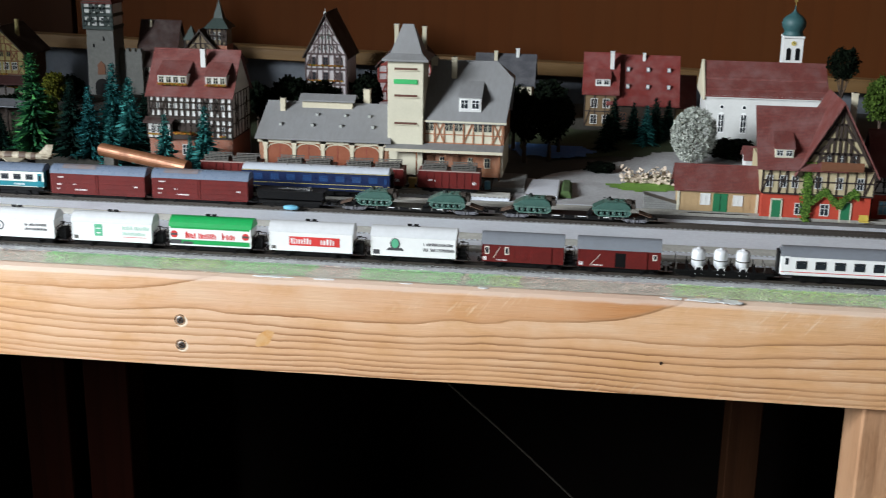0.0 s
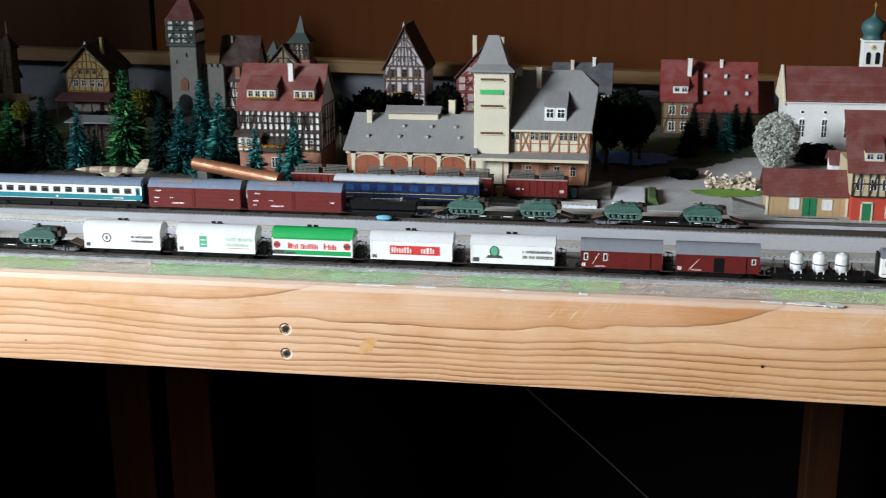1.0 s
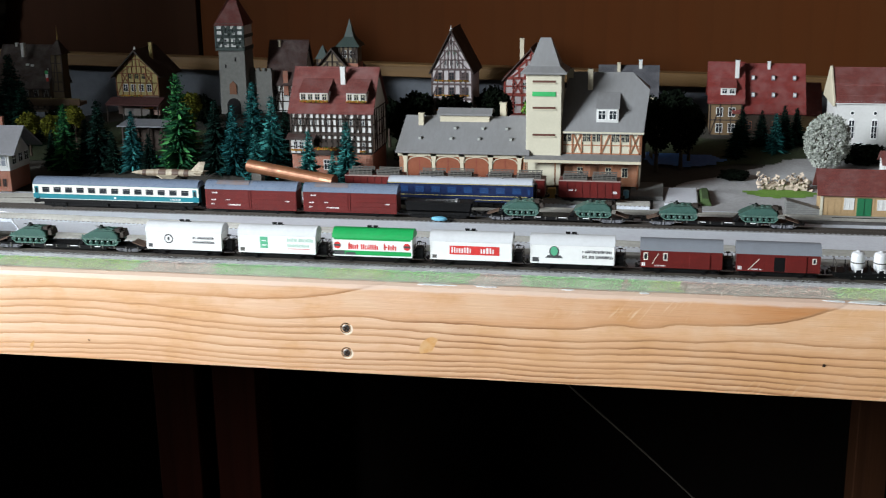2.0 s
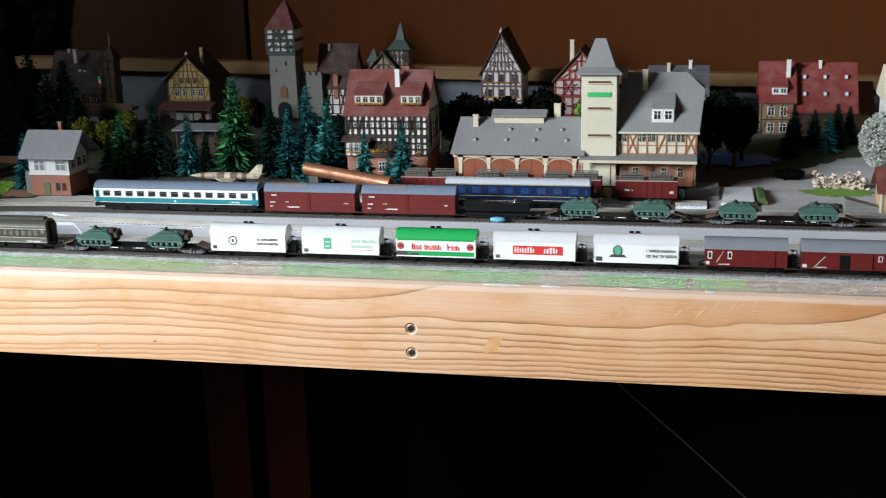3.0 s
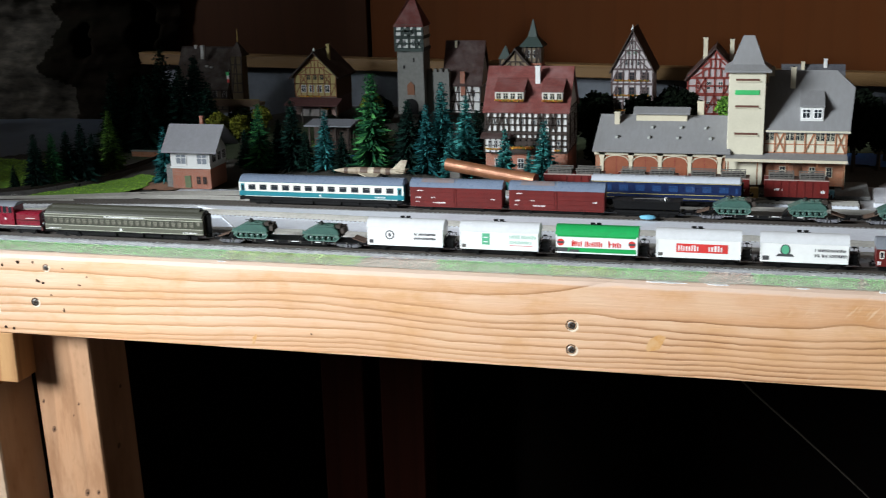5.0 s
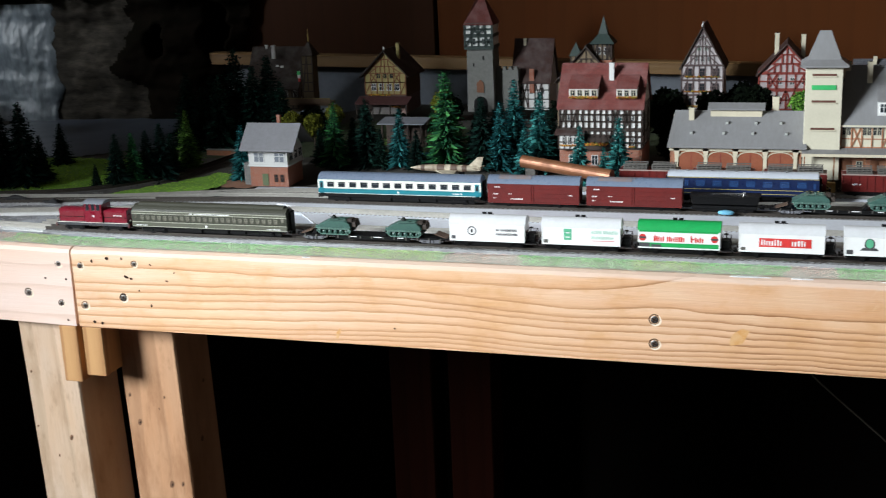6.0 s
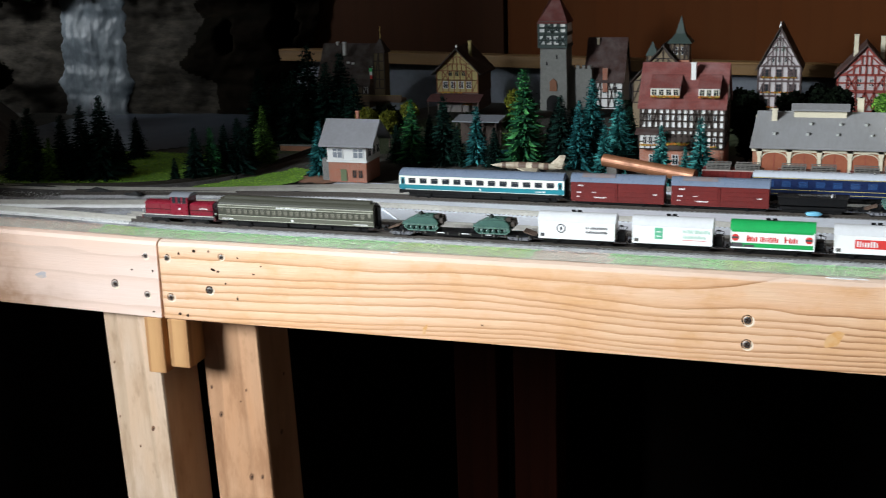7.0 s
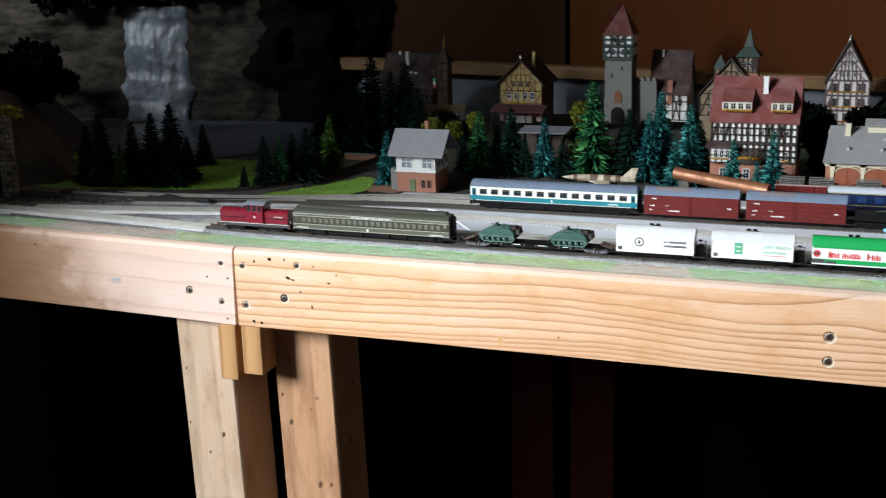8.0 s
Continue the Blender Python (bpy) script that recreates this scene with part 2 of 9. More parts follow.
    worn = ramp(nt, node_range(nt, up, 34.6, 37.2), [(0.0, (0, 0, 0, 1)), (0.4, (0.15, 0.15, 0.15, 1)), (0.7, (0.45, 0.45, 0.45, 1)), (1.0, (0.7, 0.7, 0.7, 1))])
    c = mixed(nt, worn.outputs["Color"], c, rgb((0.62, 0.49, 0.41)))
    nt.links.new(c, bs.inputs["Base Color"])
    bs.inputs["Roughness"].default_value, bs.inputs["Specular IOR Level"].default_value = 0.5, 0.3
    relief = maths(nt, "MULTIPLY_ADD", edge.outputs["Color"], -1.1, fibre.outputs["Fac"])
    relief = maths(nt, "MULTIPLY_ADD", k, 0.35, relief)
    bp = node(nt, "ShaderNodeBump", Strength=0.6, Distance=0.0009)
    nt.links.new(relief, bp.inputs["Height"])
    nt.links.new(bp.outputs["Normal"], bs.inputs["Normal"])
    MATS[name] = m
    return m


def tiles_mat(name, col, dark, row=0.0016, brick=0.0022, mortar=0.00022, rough=0.75, depth=0.0005, dust=0.3):
    """Courses of small cast tiles or bricks in relief, dusty."""
    if name in MATS:
        return MATS[name]
    m, nt, bs = nodes_of(name)
    uv = nt.nodes.new("ShaderNodeUVMap")
    br = node(nt, "ShaderNodeTexBrick", Scale=1.0)
    br.inputs["Color1"].default_value = rgb(col)
    br.inputs["Color2"].default_value = rgb(col, 0.78)
    br.inputs["Mortar"].default_value = rgb(dark)
    br.inputs["Mortar Size"].default_value = mortar
    br.inputs["Brick Width"].default_value = brick
    br.inputs["Row Height"].default_value = row
    nt.links.new(uv.outputs[0], br.inputs["Vector"])
    wide = noise_tex(nt, 60.0, 4.0, 0.6)
    f2 = ramp(nt, wide.outputs["Fac"], [(0.42, (0, 0, 0, 1)), (0.8, (dust, dust, dust, 1))])
    grey = tuple(0.5 * v + 0.5 * 0.4 for v in col)
    c = mixed(nt, f2.outputs["Color"], br.outputs["Color"], rgb(grey))
    nt.links.new(c, bs.inputs["Base Color"])
    bs.inputs["Roughness"].default_value = rough
    bs.inputs["Specular IOR Level"].default_value = 0.3
    b = node(nt, "ShaderNodeBump", Strength=0.6, Distance=depth)
    b.invert = True
    nt.links.new(br.outputs["Fac"], b.inputs["Height"])
    nt.links.new(b.outputs["Normal"], bs.inputs["Normal"])
    MATS[name] = m
    return m


def foliage(name, col, col2, tip=None):
    """Flocked model foliage; every clump differs."""
    if name in MATS:
        return MATS[name]
    m, nt, bs = nodes_of(name)
    geo = nt.nodes.new("ShaderNodeNewGeometry")
    info = nt.nodes.new("ShaderNodeObjectInfo")
    r = ramp(nt, geo.outputs["Random Per Island"], [(0.0, rgb(col2)), (0.6, rgb(col)), (1.0, rgb(tip or col, 1.25))])
    v = ramp(nt, info.outputs["Random"], [(0.0, (0.7, 0.75, 0.75, 1)), (1.0, (1.15, 1.1, 1.0, 1))])
    c = mixed(nt, 1.0, r.outputs["Color"], v.outputs["Color"], "MULTIPLY")
    nt.links.new(c, bs.inputs["Base Color"])
    bs.inputs["Roughness"].default_value = 0.9
    bs.inputs["Specular IOR Level"].default_value = 0.06
    MATS[name] = m
    return m


PINE = plank_wood("pine board", 0.3599)
def stained(m, middle):
    """Brown stains and painted shade with soft ragged rims towards the plank's free end."""
    nt = m.node_tree
    bs = nt.nodes["Principled BSDF"]
    old = bs.inputs["Base Color"].links[0].from_socket
    sep = nt.nodes.new("ShaderNodeSeparateXYZ")
    nt.links.new(nt.nodes.new("ShaderNodeTexCoord").outputs["Object"], sep.inputs[0])
    rag = noise_tex(nt, 26.0, 4.0, 0.6, (0.8, 1, 1))
    x = maths(nt, "MULTIPLY_ADD", rag.outputs["Fac"], 0.16, sep.outputs["X"])
    x = maths(nt, "MULTIPLY_ADD", sep.outputs["Z"], 0.9, x)
    r = ramp(nt, node_range(nt, x, -0.70 - middle, -0.55 - middle), [(0.0, (0.92, 0.92, 0.92, 1)), (0.35, (0.75, 0.75, 0.75, 1)), (0.5, (0.42, 0.42, 0.42, 1)), (0.75, (0.12, 0.12, 0.12, 1)), (1.0, (0, 0, 0, 1))])
    nt.links.new(mixed(nt, r.outputs["Color"], old, rgb((0.26, 0.125, 0.05))), bs.inputs["Base Color"])
    return m


PINE_L = wood("pale pine board", (0.70, 0.545, 0.45), (0.52, 0.34, 0.23), 60, "X", 2.6, 0.55, 0.8, 0.3)
PINE_STAIN_SHADE = stained(wood("pale pine board with stains and shade", (0.75, 0.58, 0.50), (0.64, 0.465, 0.375), 40, "X", 2.6, 0.55, 0.6, 0.3), -1.0654)


def smudged(m, col, low=0.50, high=0.66, most=0.7):
    """Brown handling marks and damp stains drawn out along the post."""
    nt = m.node_tree
    bs = nt.nodes["Principled BSDF"]
    old = bs.inputs["Base Color"].links[0].from_socket
    wide = ramp(nt, noise_tex(nt, 16.0, 5.0, 0.7, (1.7, 1.2, 0.5)).outputs["Fac"], [(low, (0, 0, 0, 1)), (high, (most, most, most, 1))])
    small = ramp(nt, noise_tex(nt, 70.0, 4.0, 0.7, (1.4, 1, 0.5)).outputs["Fac"], [(0.58, (0, 0, 0, 1)), (0.74, (0.45, 0.45, 0.45, 1))])
    c = mixed(nt, wide.outputs["Color"], old, rgb(col))
    nt.links.new(mixed(nt, small.outputs["Color"], c, rgb(col, 0.7)), bs.inputs["Base Color"])
    return m


POST = smudged(wood("pine post", (0.53, 0.32, 0.19), (0.38, 0.205, 0.11), 34, "Z", 2.4, 0.6, 0.9), (0.30, 0.145, 0.07))
POST_P = smudged(wood("pale pine post", (0.60, 0.47, 0.365), (0.47, 0.335, 0.225), 34, "Z", 2.4, 0.6, 0.9), (0.34, 0.205, 0.11), 0.52, 0.70, 0.5)
POST_D = wood("orange pine block", (0.54, 0.31, 0.135), (0.32, 0.15, 0.06), 60, "Z", 0.8)
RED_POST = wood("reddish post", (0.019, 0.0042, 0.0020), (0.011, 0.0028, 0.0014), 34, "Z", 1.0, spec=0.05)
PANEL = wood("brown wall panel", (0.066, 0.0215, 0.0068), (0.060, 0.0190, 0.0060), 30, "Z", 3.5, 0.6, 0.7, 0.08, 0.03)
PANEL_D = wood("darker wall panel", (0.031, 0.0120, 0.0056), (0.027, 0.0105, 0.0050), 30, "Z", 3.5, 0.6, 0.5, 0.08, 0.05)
UNDER = mat("near-black underside shade", (0.0025, 0.002, 0.0018), 0.95, 0, (0.004, 0.003, 0.0026), 40, 6, spec=0.0)
BATTEN = wood("yellow batten", (0.176, 0.102, 0.04), (0.12, 0.064, 0.024), 60, "X", 1.0)
SCREW = mat("screw steel", (0.30, 0.28, 0.26), 0.5, 1.0, (0.08, 0.075, 0.07), 900, 300, 0.8)
DARK = mat("dark plastic", (0.0045, 0.0045, 0.005), 0.5, 0, (0.010, 0.0095, 0.009), 600, 120, spec=0.15)
HOLE = mat("dark knot", (0.036, 0.021, 0.014), 0.9, spec=0.1)
KNOT = mat("brown knot", (0.20, 0.095, 0.045), 0.7, 0, (0.10, 0.045, 0.02), 700, 200, 0.8)
RAIL = mat("nickel rail", (0.56, 0.54, 0.49), 0.4, 0.6, (0.26, 0.235, 0.20), 300, 60)
SLEEPER = mat("grey-brown sleeper", (0.30, 0.285, 0.27), 0.85, 0, (0.19, 0.175, 0.16), 400, 60)
# Dark sleepers and bed; beneath the trains these colours hold the shadow.
SLEEPER_D = mat("dark brown sleeper", (0.060, 0.045, 0.036), 0.85, 0, (0.035, 0.027, 0.022), 400, 60)
BED = mat("dull grey track bed", (0.085, 0.08, 0.077), 0.9, 0, (0.035, 0.031, 0.029), 900, 60, 0.8, 0.9)
BALLAST = mat("grey ballast", (0.68, 0.72, 0.79), 0.9, 0, (0.45, 0.47, 0.51), 900, 40, 0.7, 0.8)


def earth_and_shade(m):
    """Turns the grey stone covering brown towards the yard's tunnel end, shade painted in."""
    nt = m.node_tree
    bs = nt.nodes["Principled BSDF"]
    old = bs.inputs["Base Color"].links[0].from_socket
    co = nt.nodes.new("ShaderNodeTexCoord")
    sep = nt.nodes.new("ShaderNodeSeparateXYZ")
    nt.links.new(co.outputs["Object"], sep.inputs[0])
    patch = noise_tex(nt, 22.0, 4.0, 0.65)
    add = node(nt, "ShaderNodeMath")
    add.operation = "MULTIPLY_ADD"
    nt.links.new(patch.outputs["Fac"], add.inputs[0])
    add.inputs[1].default_value = -0.45
    nt.links.new(sep.outputs["X"], add.inputs[2])
    r = ramp(nt, node_range(nt, add.outputs[0], -1.02, -0.74), [(0.0, (0.9, 0.9, 0.9, 1)), (0.45, (0.75, 0.75, 0.75, 1)), (1.0, (0, 0, 0, 1))])
    nt.links.new(mixed(nt, r.outputs["Color"], old, rgb((0.075, 0.062, 0.048))), bs.inputs["Base Color"])


earth_and_shade(BALLAST)
earth_and_shade(SLEEPER)
GROUND = mat("earthy ground", (0.055, 0.05, 0.04), 0.95, 0, (0.02, 0.02, 0.015), 700, 25, 0.8, 0.8)
ROAD = mat("grey road", (0.42, 0.42, 0.43), 0.85, 0, (0.24, 0.23, 0.22), 300, 20, 0.5, 0.2)
PLATFORM = mat("pale grey platform", (0.72, 0.745, 0.79), 0.6, 0, (0.55, 0.540, 0.6), 200, 18, 0.4, 0.1)
VERGE = mat("pale earth verge", (0.66, 0.66, 0.58), 0.95, 0, (0.40, 0.37, 0.31), 800, 40, 0.7, 0.5)
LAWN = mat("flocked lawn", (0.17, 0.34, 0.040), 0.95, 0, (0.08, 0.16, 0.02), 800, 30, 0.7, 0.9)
# Copy of the lawn darkened to carry the shade among trees and houses.
LAWN_SHADE = mat("flocked lawn with shade in the colour", (0.030, 0.046, 0.010), 0.95, 0, (0.009, 0.013, 0.005), 800, 30, 0.7, 0.9)
FASCIA = mat("blue-grey fascia", (0.122, 0.134, 0.155), 0.8, 0, (0.078, 0.085, 0.092), 100, 14)
WHITE = mat("white plastic", (0.80, 0.80, 0.79), 0.42, 0, (0.66, 0.66, 0.65), 300, 50, 0.25, 0.05)
SILVER_ROOF = mat("pale grey roof", (0.62, 0.63, 0.64), 0.5, 0, (0.48, 0.48, 0.48), 300, 50, 0.3, 0.05)
SILVER_D = mat("silver painted roof", (0.46, 0.49, 0.54), 0.30, 0.0, (0.40, 0.42, 0.46), 30, 14, 0.2, 0.0)
GREEN = mat("bright green paint", (0.012, 0.34, 0.085), 0.4, 0, (0.01, 0.26, 0.06), 300, 50, 0.3, 0.05)
RED_INK = mat("red print", (0.66, 0.04, 0.035), 0.5)
GREEN_INK = mat("green print", (0.10, 0.42, 0.24), 0.5)
PALE_GREEN_INK = mat("pale green print", (0.42, 0.62, 0.52), 0.5)
BLACK_INK = mat("dark print", (0.06, 0.06, 0.065), 0.5)
WHITE_INK = mat("white print", (0.8, 0.8, 0.8), 0.5)
OXIDE = mat("oxide red wagon", (0.135, 0.015, 0.013), 0.45, 0, (0.07, 0.010, 0.009), 400, 60, 0.5, 0.1, spec=0.3)
BROWN_W = mat("brown wagon", (0.135, 0.017, 0.015), 0.45, 0, (0.07, 0.011, 0.010), 400, 60, 0.5, 0.1, spec=0.3)
GREY_ROOF = mat("slate grey roof", (0.185, 0.20, 0.225), 0.45, 0, (0.15, 0.155, 0.17), 300, 60, 0.3, 0.03)
BLUE_ROOF = mat("blue-grey roof", (0.15, 0.19, 0.26), 0.32, 0, (0.10, 0.125, 0.17), 300, 60, 0.4, 0.08)
TEAL = mat("turquoise coach", (0.012, 0.19, 0.235), 0.35, 0, (0.010, 0.15, 0.19), 300, 60, 0.3, 0.03)
CREAM = mat("cream coach", (0.76, 0.74, 0.66), 0.38, 0, (0.62, 0.6, 0.52), 300, 60, 0.2, 0.03)
NAVY = mat("navy coach", (0.007, 0.016, 0.060), 0.35, 0, (0.012, 0.022, 0.07), 300, 60, 0.3, 0.03)
GOLD = mat("gold line", (0.5, 0.4, 0.12), 0.4)
OLIVE = mat("olive coach", (0.047, 0.047, 0.034), 0.36, 0, (0.033, 0.033, 0.024), 300, 60, 0.3, 0.05)
OLIVE_L = mat("pale olive band", (0.105, 0.105, 0.08), 0.36, 0, (0.075, 0.075, 0.055), 300, 60, 0.3, 0.05)
CRIMSON = mat("crimson loco", (0.20, 0.009, 0.024), 0.32, 0, (0.2, 0.01, 0.02), 300, 60, 0.3, 0.03)
MILGREEN = mat("military green", (0.050, 0.115, 0.094), 0.40, 0, (0.026, 0.06, 0.05), 500, 120, 0.5, 0.1)
MIL_PALE = mat("worn military green", (0.105, 0.20, 0.165), 0.45, 0, (0.04, 0.08, 0.065), 500, 120, 0.5, 0.1)
COPPER = mat("copper tube", (0.27, 0.115, 0.055), 0.5, 0.4, (0.15, 0.055, 0.024), 120, 60, 0.6, 0.05)
GLASS = mat("dark window", (0.02, 0.025, 0.03), 0.12, 0, (0.03, 0.035, 0.04), 200, 50, 0.2, 0.0)
CHROME = mat("bright steel", (0.7, 0.7, 0.7), 0.25, 1.0, (0.5, 0.5, 0.5), 300, 80)
LOAD = mat("grey bundled load", (0.115, 0.108, 0.095), 0.8, 0, (0.055, 0.05, 0.045), 700, 150, 0.6, 0.5)
SKYBLUE = mat("light blue plastic", (0.16, 0.45, 0.62), 0.4)
CEM = mat("cement plaster", (0.533, 0.482, 0.361), 0.85, 0, (0.413, 0.37, 0.275), 400, 40, 0.35, 0.2)
CREAM_P = mat("cream plaster", (0.533, 0.499, 0.387), 0.8, 0, (0.43, 0.404, 0.31), 400, 40, 0.35, 0.2)
WHITE_P = mat("white plaster", (0.619, 0.619, 0.602), 0.85, 0, (0.473, 0.473, 0.456), 400, 40, 0.35, 0.2)
YELLOW_P = mat("yellow plaster", (0.33, 0.27, 0.105), 0.85, 0, (0.237, 0.19, 0.076), 400, 40, 0.35, 0.2)
BEAM = mat("dark timber beam", (0.035, 0.022, 0.016), 0.8)
BEAM_R = mat("red timber beam", (0.22, 0.035, 0.025), 0.8)
BEAM_B = mat("brown timber beam", (0.20, 0.075, 0.03), 0.8)
BRICK = tiles_mat("red brick", (0.42, 0.12, 0.065), (0.3, 0.2, 0.15), 0.0007, 0.0016, 0.0001)
BRICK_O = tiles_mat("orange brick", (0.36, 0.12, 0.055), (0.27, 0.16, 0.10), 0.0007, 0.0016, 0.0001)
TIMB_PL = mat("tan boards", (0.40, 0.27, 0.14), 0.8, 0, (0.3, 0.2, 0.1), 500, 60)
REDWALL = mat("red painted wall", (0.42, 0.045, 0.02), 0.75, 0, (0.3, 0.03, 0.015), 400, 60)
TILE_RED = tiles_mat("dusty red roof tiles", (0.202, 0.0516, 0.043), (0.103, 0.0284, 0.0241), 0.0015, 0.0013, 0.00018)
TILE_DKRED = tiles_mat("dull dark red roof tiles", (0.128, 0.0289, 0.0229), (0.068, 0.0161, 0.0127), 0.0015, 0.0013, 0.00018)
TILE_BRIGHT = tiles_mat("bright red roof tiles", (0.23, 0.0324, 0.0252), (0.117, 0.018, 0.0162), 0.0015, 0.0013, 0.00018)
TILE_BROWN = tiles_mat("brown roof tiles", (0.0595, 0.0255, 0.0195), (0.0306, 0.0145, 0.0119), 0.0015, 0.0013, 0.00018)
TILE_DARK = tiles_mat("dark brown roof tiles", (0.042, 0.0245, 0.0168), (0.021, 0.014, 0.0105), 0.0015, 0.0013, 0.00018)
TILE_GREY = mat("grey slate roof", (0.203, 0.204, 0.208), 0.6, 0, (0.160, 0.156, 0.152), 260, 22, 0.5, 0.12, stretch=(1, 0.35, 0.35), spec=0.35)
TILE_SLATE = tiles_mat("dark slate roof", (0.0825, 0.0825, 0.0938), (0.045, 0.045, 0.0525), 0.0018, 0.0016, 0.00014)
STONE = tiles_mat("grey stone wall", (0.20, 0.20, 0.19), (0.11, 0.11, 0.105), 0.002, 0.0038, 0.0002)
BEAM_O = mat("orange-brown beam", (0.36, 0.15, 0.075), 0.8)
OCHRE_D = mat("dull ochre wall", (0.192, 0.144, 0.088), 0.85, 0, (0.112, 0.08, 0.048), 300, 40)
STONE_S = mat("smooth grey tower stone", (0.16, 0.16, 0.148), 0.9, 0, (0.104, 0.104, 0.096), 250, 40, 0.5, 0.3)
ONION = mat("verdigris copper", (0.024, 0.075, 0.08), 0.6, 0, (0.02, 0.08, 0.085), 400, 60)
GREEN_ROOF = mat("dark green spire", (0.021, 0.0364, 0.0315), 0.6, 0, (0.014, 0.0315, 0.0245), 400, 60)
DOOR_G = mat("green door", (0.012, 0.15, 0.06), 0.6)
DOOR_B = mat("brown door", (0.16, 0.06, 0.025), 0.7)
SIGN_G = mat("green sign", (0.04, 0.40, 0.12), 0.5)
SHUT = mat("dark shutter", (0.10, 0.035, 0.022), 0.7)
ROCK = mat("painted rock", (0.046, 0.039, 0.031), 0.95, 0, (0.0075, 0.0066, 0.0055), 45, 13, 0.95, 0.8, stretch=(0.6, 1, 2.2), spec=0.1)
ROCK_L = mat("pale plaster rock", (0.085, 0.075, 0.060), 0.95, 0, (0.022, 0.019, 0.016), 60, 9, 0.8, 1.0)
PORTAL = tiles_mat("portal stone", (0.42, 0.40, 0.37), (0.07, 0.07, 0.065), 0.006, 0.009, 0.0006, 0.9, 0.0015)
RUBBLE = mat("rubble stone", (0.42, 0.38, 0.33), 0.95, 0, (0.12, 0.11, 0.10), 200, 60, 0.7, 0.8, 0.5)
CLAY = mat("bleached root", (0.62, 0.52, 0.42), 0.9, 0, (0.3, 0.22, 0.16), 200, 120, 0.7, 0.8)
BARK = mat("bark", (0.06, 0.04, 0.028), 0.95)
PINE_G = foliage("green needles", (0.014, 0.086, 0.038), (0.004, 0.018, 0.011), (0.065, 0.24, 0.075))
PINE_T = foliage("teal needles", (0.012, 0.085, 0.088), (0.003, 0.016, 0.02), (0.06, 0.26, 0.26))
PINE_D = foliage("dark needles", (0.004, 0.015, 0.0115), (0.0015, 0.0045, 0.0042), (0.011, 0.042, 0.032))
PINE_Y = foliage("yellow-green needles", (0.05, 0.11, 0.02), (0.014, 0.035, 0.01), (0.12, 0.22, 0.04))
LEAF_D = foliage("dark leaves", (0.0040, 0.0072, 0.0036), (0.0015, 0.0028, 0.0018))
LEAF_Y = foliage("yellow-green leaves", (0.125, 0.13, 0.018), (0.06, 0.066, 0.010), (0.17, 0.17, 0.025))
LEAF_B = foliage("bright green leaves", (0.10, 0.24, 0.04), (0.03, 0.08, 0.015), (0.2, 0.4, 0.06))
LEAF_G = foliage("green leaves", (0.05, 0.085, 0.016), (0.02, 0.036, 0.008))
LEAF_W = foliage("white blossom", (0.45, 0.46, 0.43), (0.33, 0.35, 0.31), (0.50, 0.51, 0.48))
FLOCK_G = foliage("green turf", (0.38, 0.78, 0.33), (0.24, 0.64, 0.23), (0.58, 0.87, 0.50))
FLOCK_M = foliage("meadow turf", (0.36, 0.62, 0.06), (0.16, 0.36, 0.03), (0.54, 0.72, 0.10))
MOSS = foliage("bright moss", (0.40, 0.42, 0.08), (0.18, 0.20, 0.04), (0.60, 0.58, 0.16))
FLOCK_Y = foliage("yellow-green turf", (0.64, 0.82, 0.28), (0.42, 0.66, 0.20), (0.76, 0.88, 0.38))
CRUMB = foliage("pale crumbs and edge highlight", (0.80, 0.79, 0.74), (0.66, 0.64, 0.58), (0.86, 0.85, 0.82))
FLOCK_B = foliage("earth turf", (0.76, 0.54, 0.49), (0.54, 0.34, 0.30), (0.86, 0.76, 0.72))
GRAVEL = foliage("grey stone chips", (0.56, 0.555, 0.56), (0.38, 0.37, 0.37), (0.68, 0.67, 0.67))


def water_mat():
    m, nt, bs = nodes_of("still dark water")
    bs.inputs["Base Color"].default_value = (0.07, 0.083, 0.108, 1)
    bs.inputs["Roughness"].default_value = 0.30
    n = noise_tex(nt, 140.0, 2.0, 0.5)
    b = node(nt, "ShaderNodeBump", Strength=0.2, Distance=0.0006)
    nt.links.new(n.outputs["Fac"], b.inputs["Height"])
    nt.links.new(b.outputs["Normal"], bs.inputs["Normal"])
    return m


def fall_mat():
    m, nt, bs = nodes_of("painted waterfall")
    a = noise_tex(nt, 90.0, 4.0, 0.65, (1, 1, 0.22))
    b = noise_tex(nt, 38.0, 4.0, 0.65, (1, 1, 0.6))
    r1 = ramp(nt, a.outputs["Fac"], [(0.3, (0.070, 0.084, 0.098, 1)), (0.7, (0.130, 0.150, 0.166, 1))])
    r2 = ramp(nt, b.outputs["Fac"], [(0.34, (0.45, 0.49, 0.51, 1)), (0.62, (1, 1, 1, 1))])
    c = mixed(nt, 1.0, r1.outputs["Color"], r2.outputs["Color"], "MULTIPLY")
    nt.links.new(c, bs.inputs["Base Color"])
    bs.inputs["Roughness"].default_value = 0.5
    bp = node(nt, "ShaderNodeBump", Strength=0.15, Distance=0.001)
    nt.links.new(a.outputs["Fac"], bp.inputs["Height"])
    nt.links.new(bp.outputs["Normal"], bs.inputs["Normal"])
    return m


WATER, FALL = water_mat(), fall_mat()
BLUE_WATER = mat("painted blue water", (0.035, 0.16, 0.46), 0.5, 0, (0.02, 0.09, 0.28), 200, 30, spec=0.08)

# ---- mesh helpers: all local sizes in millimetres ----
MM = 0.001


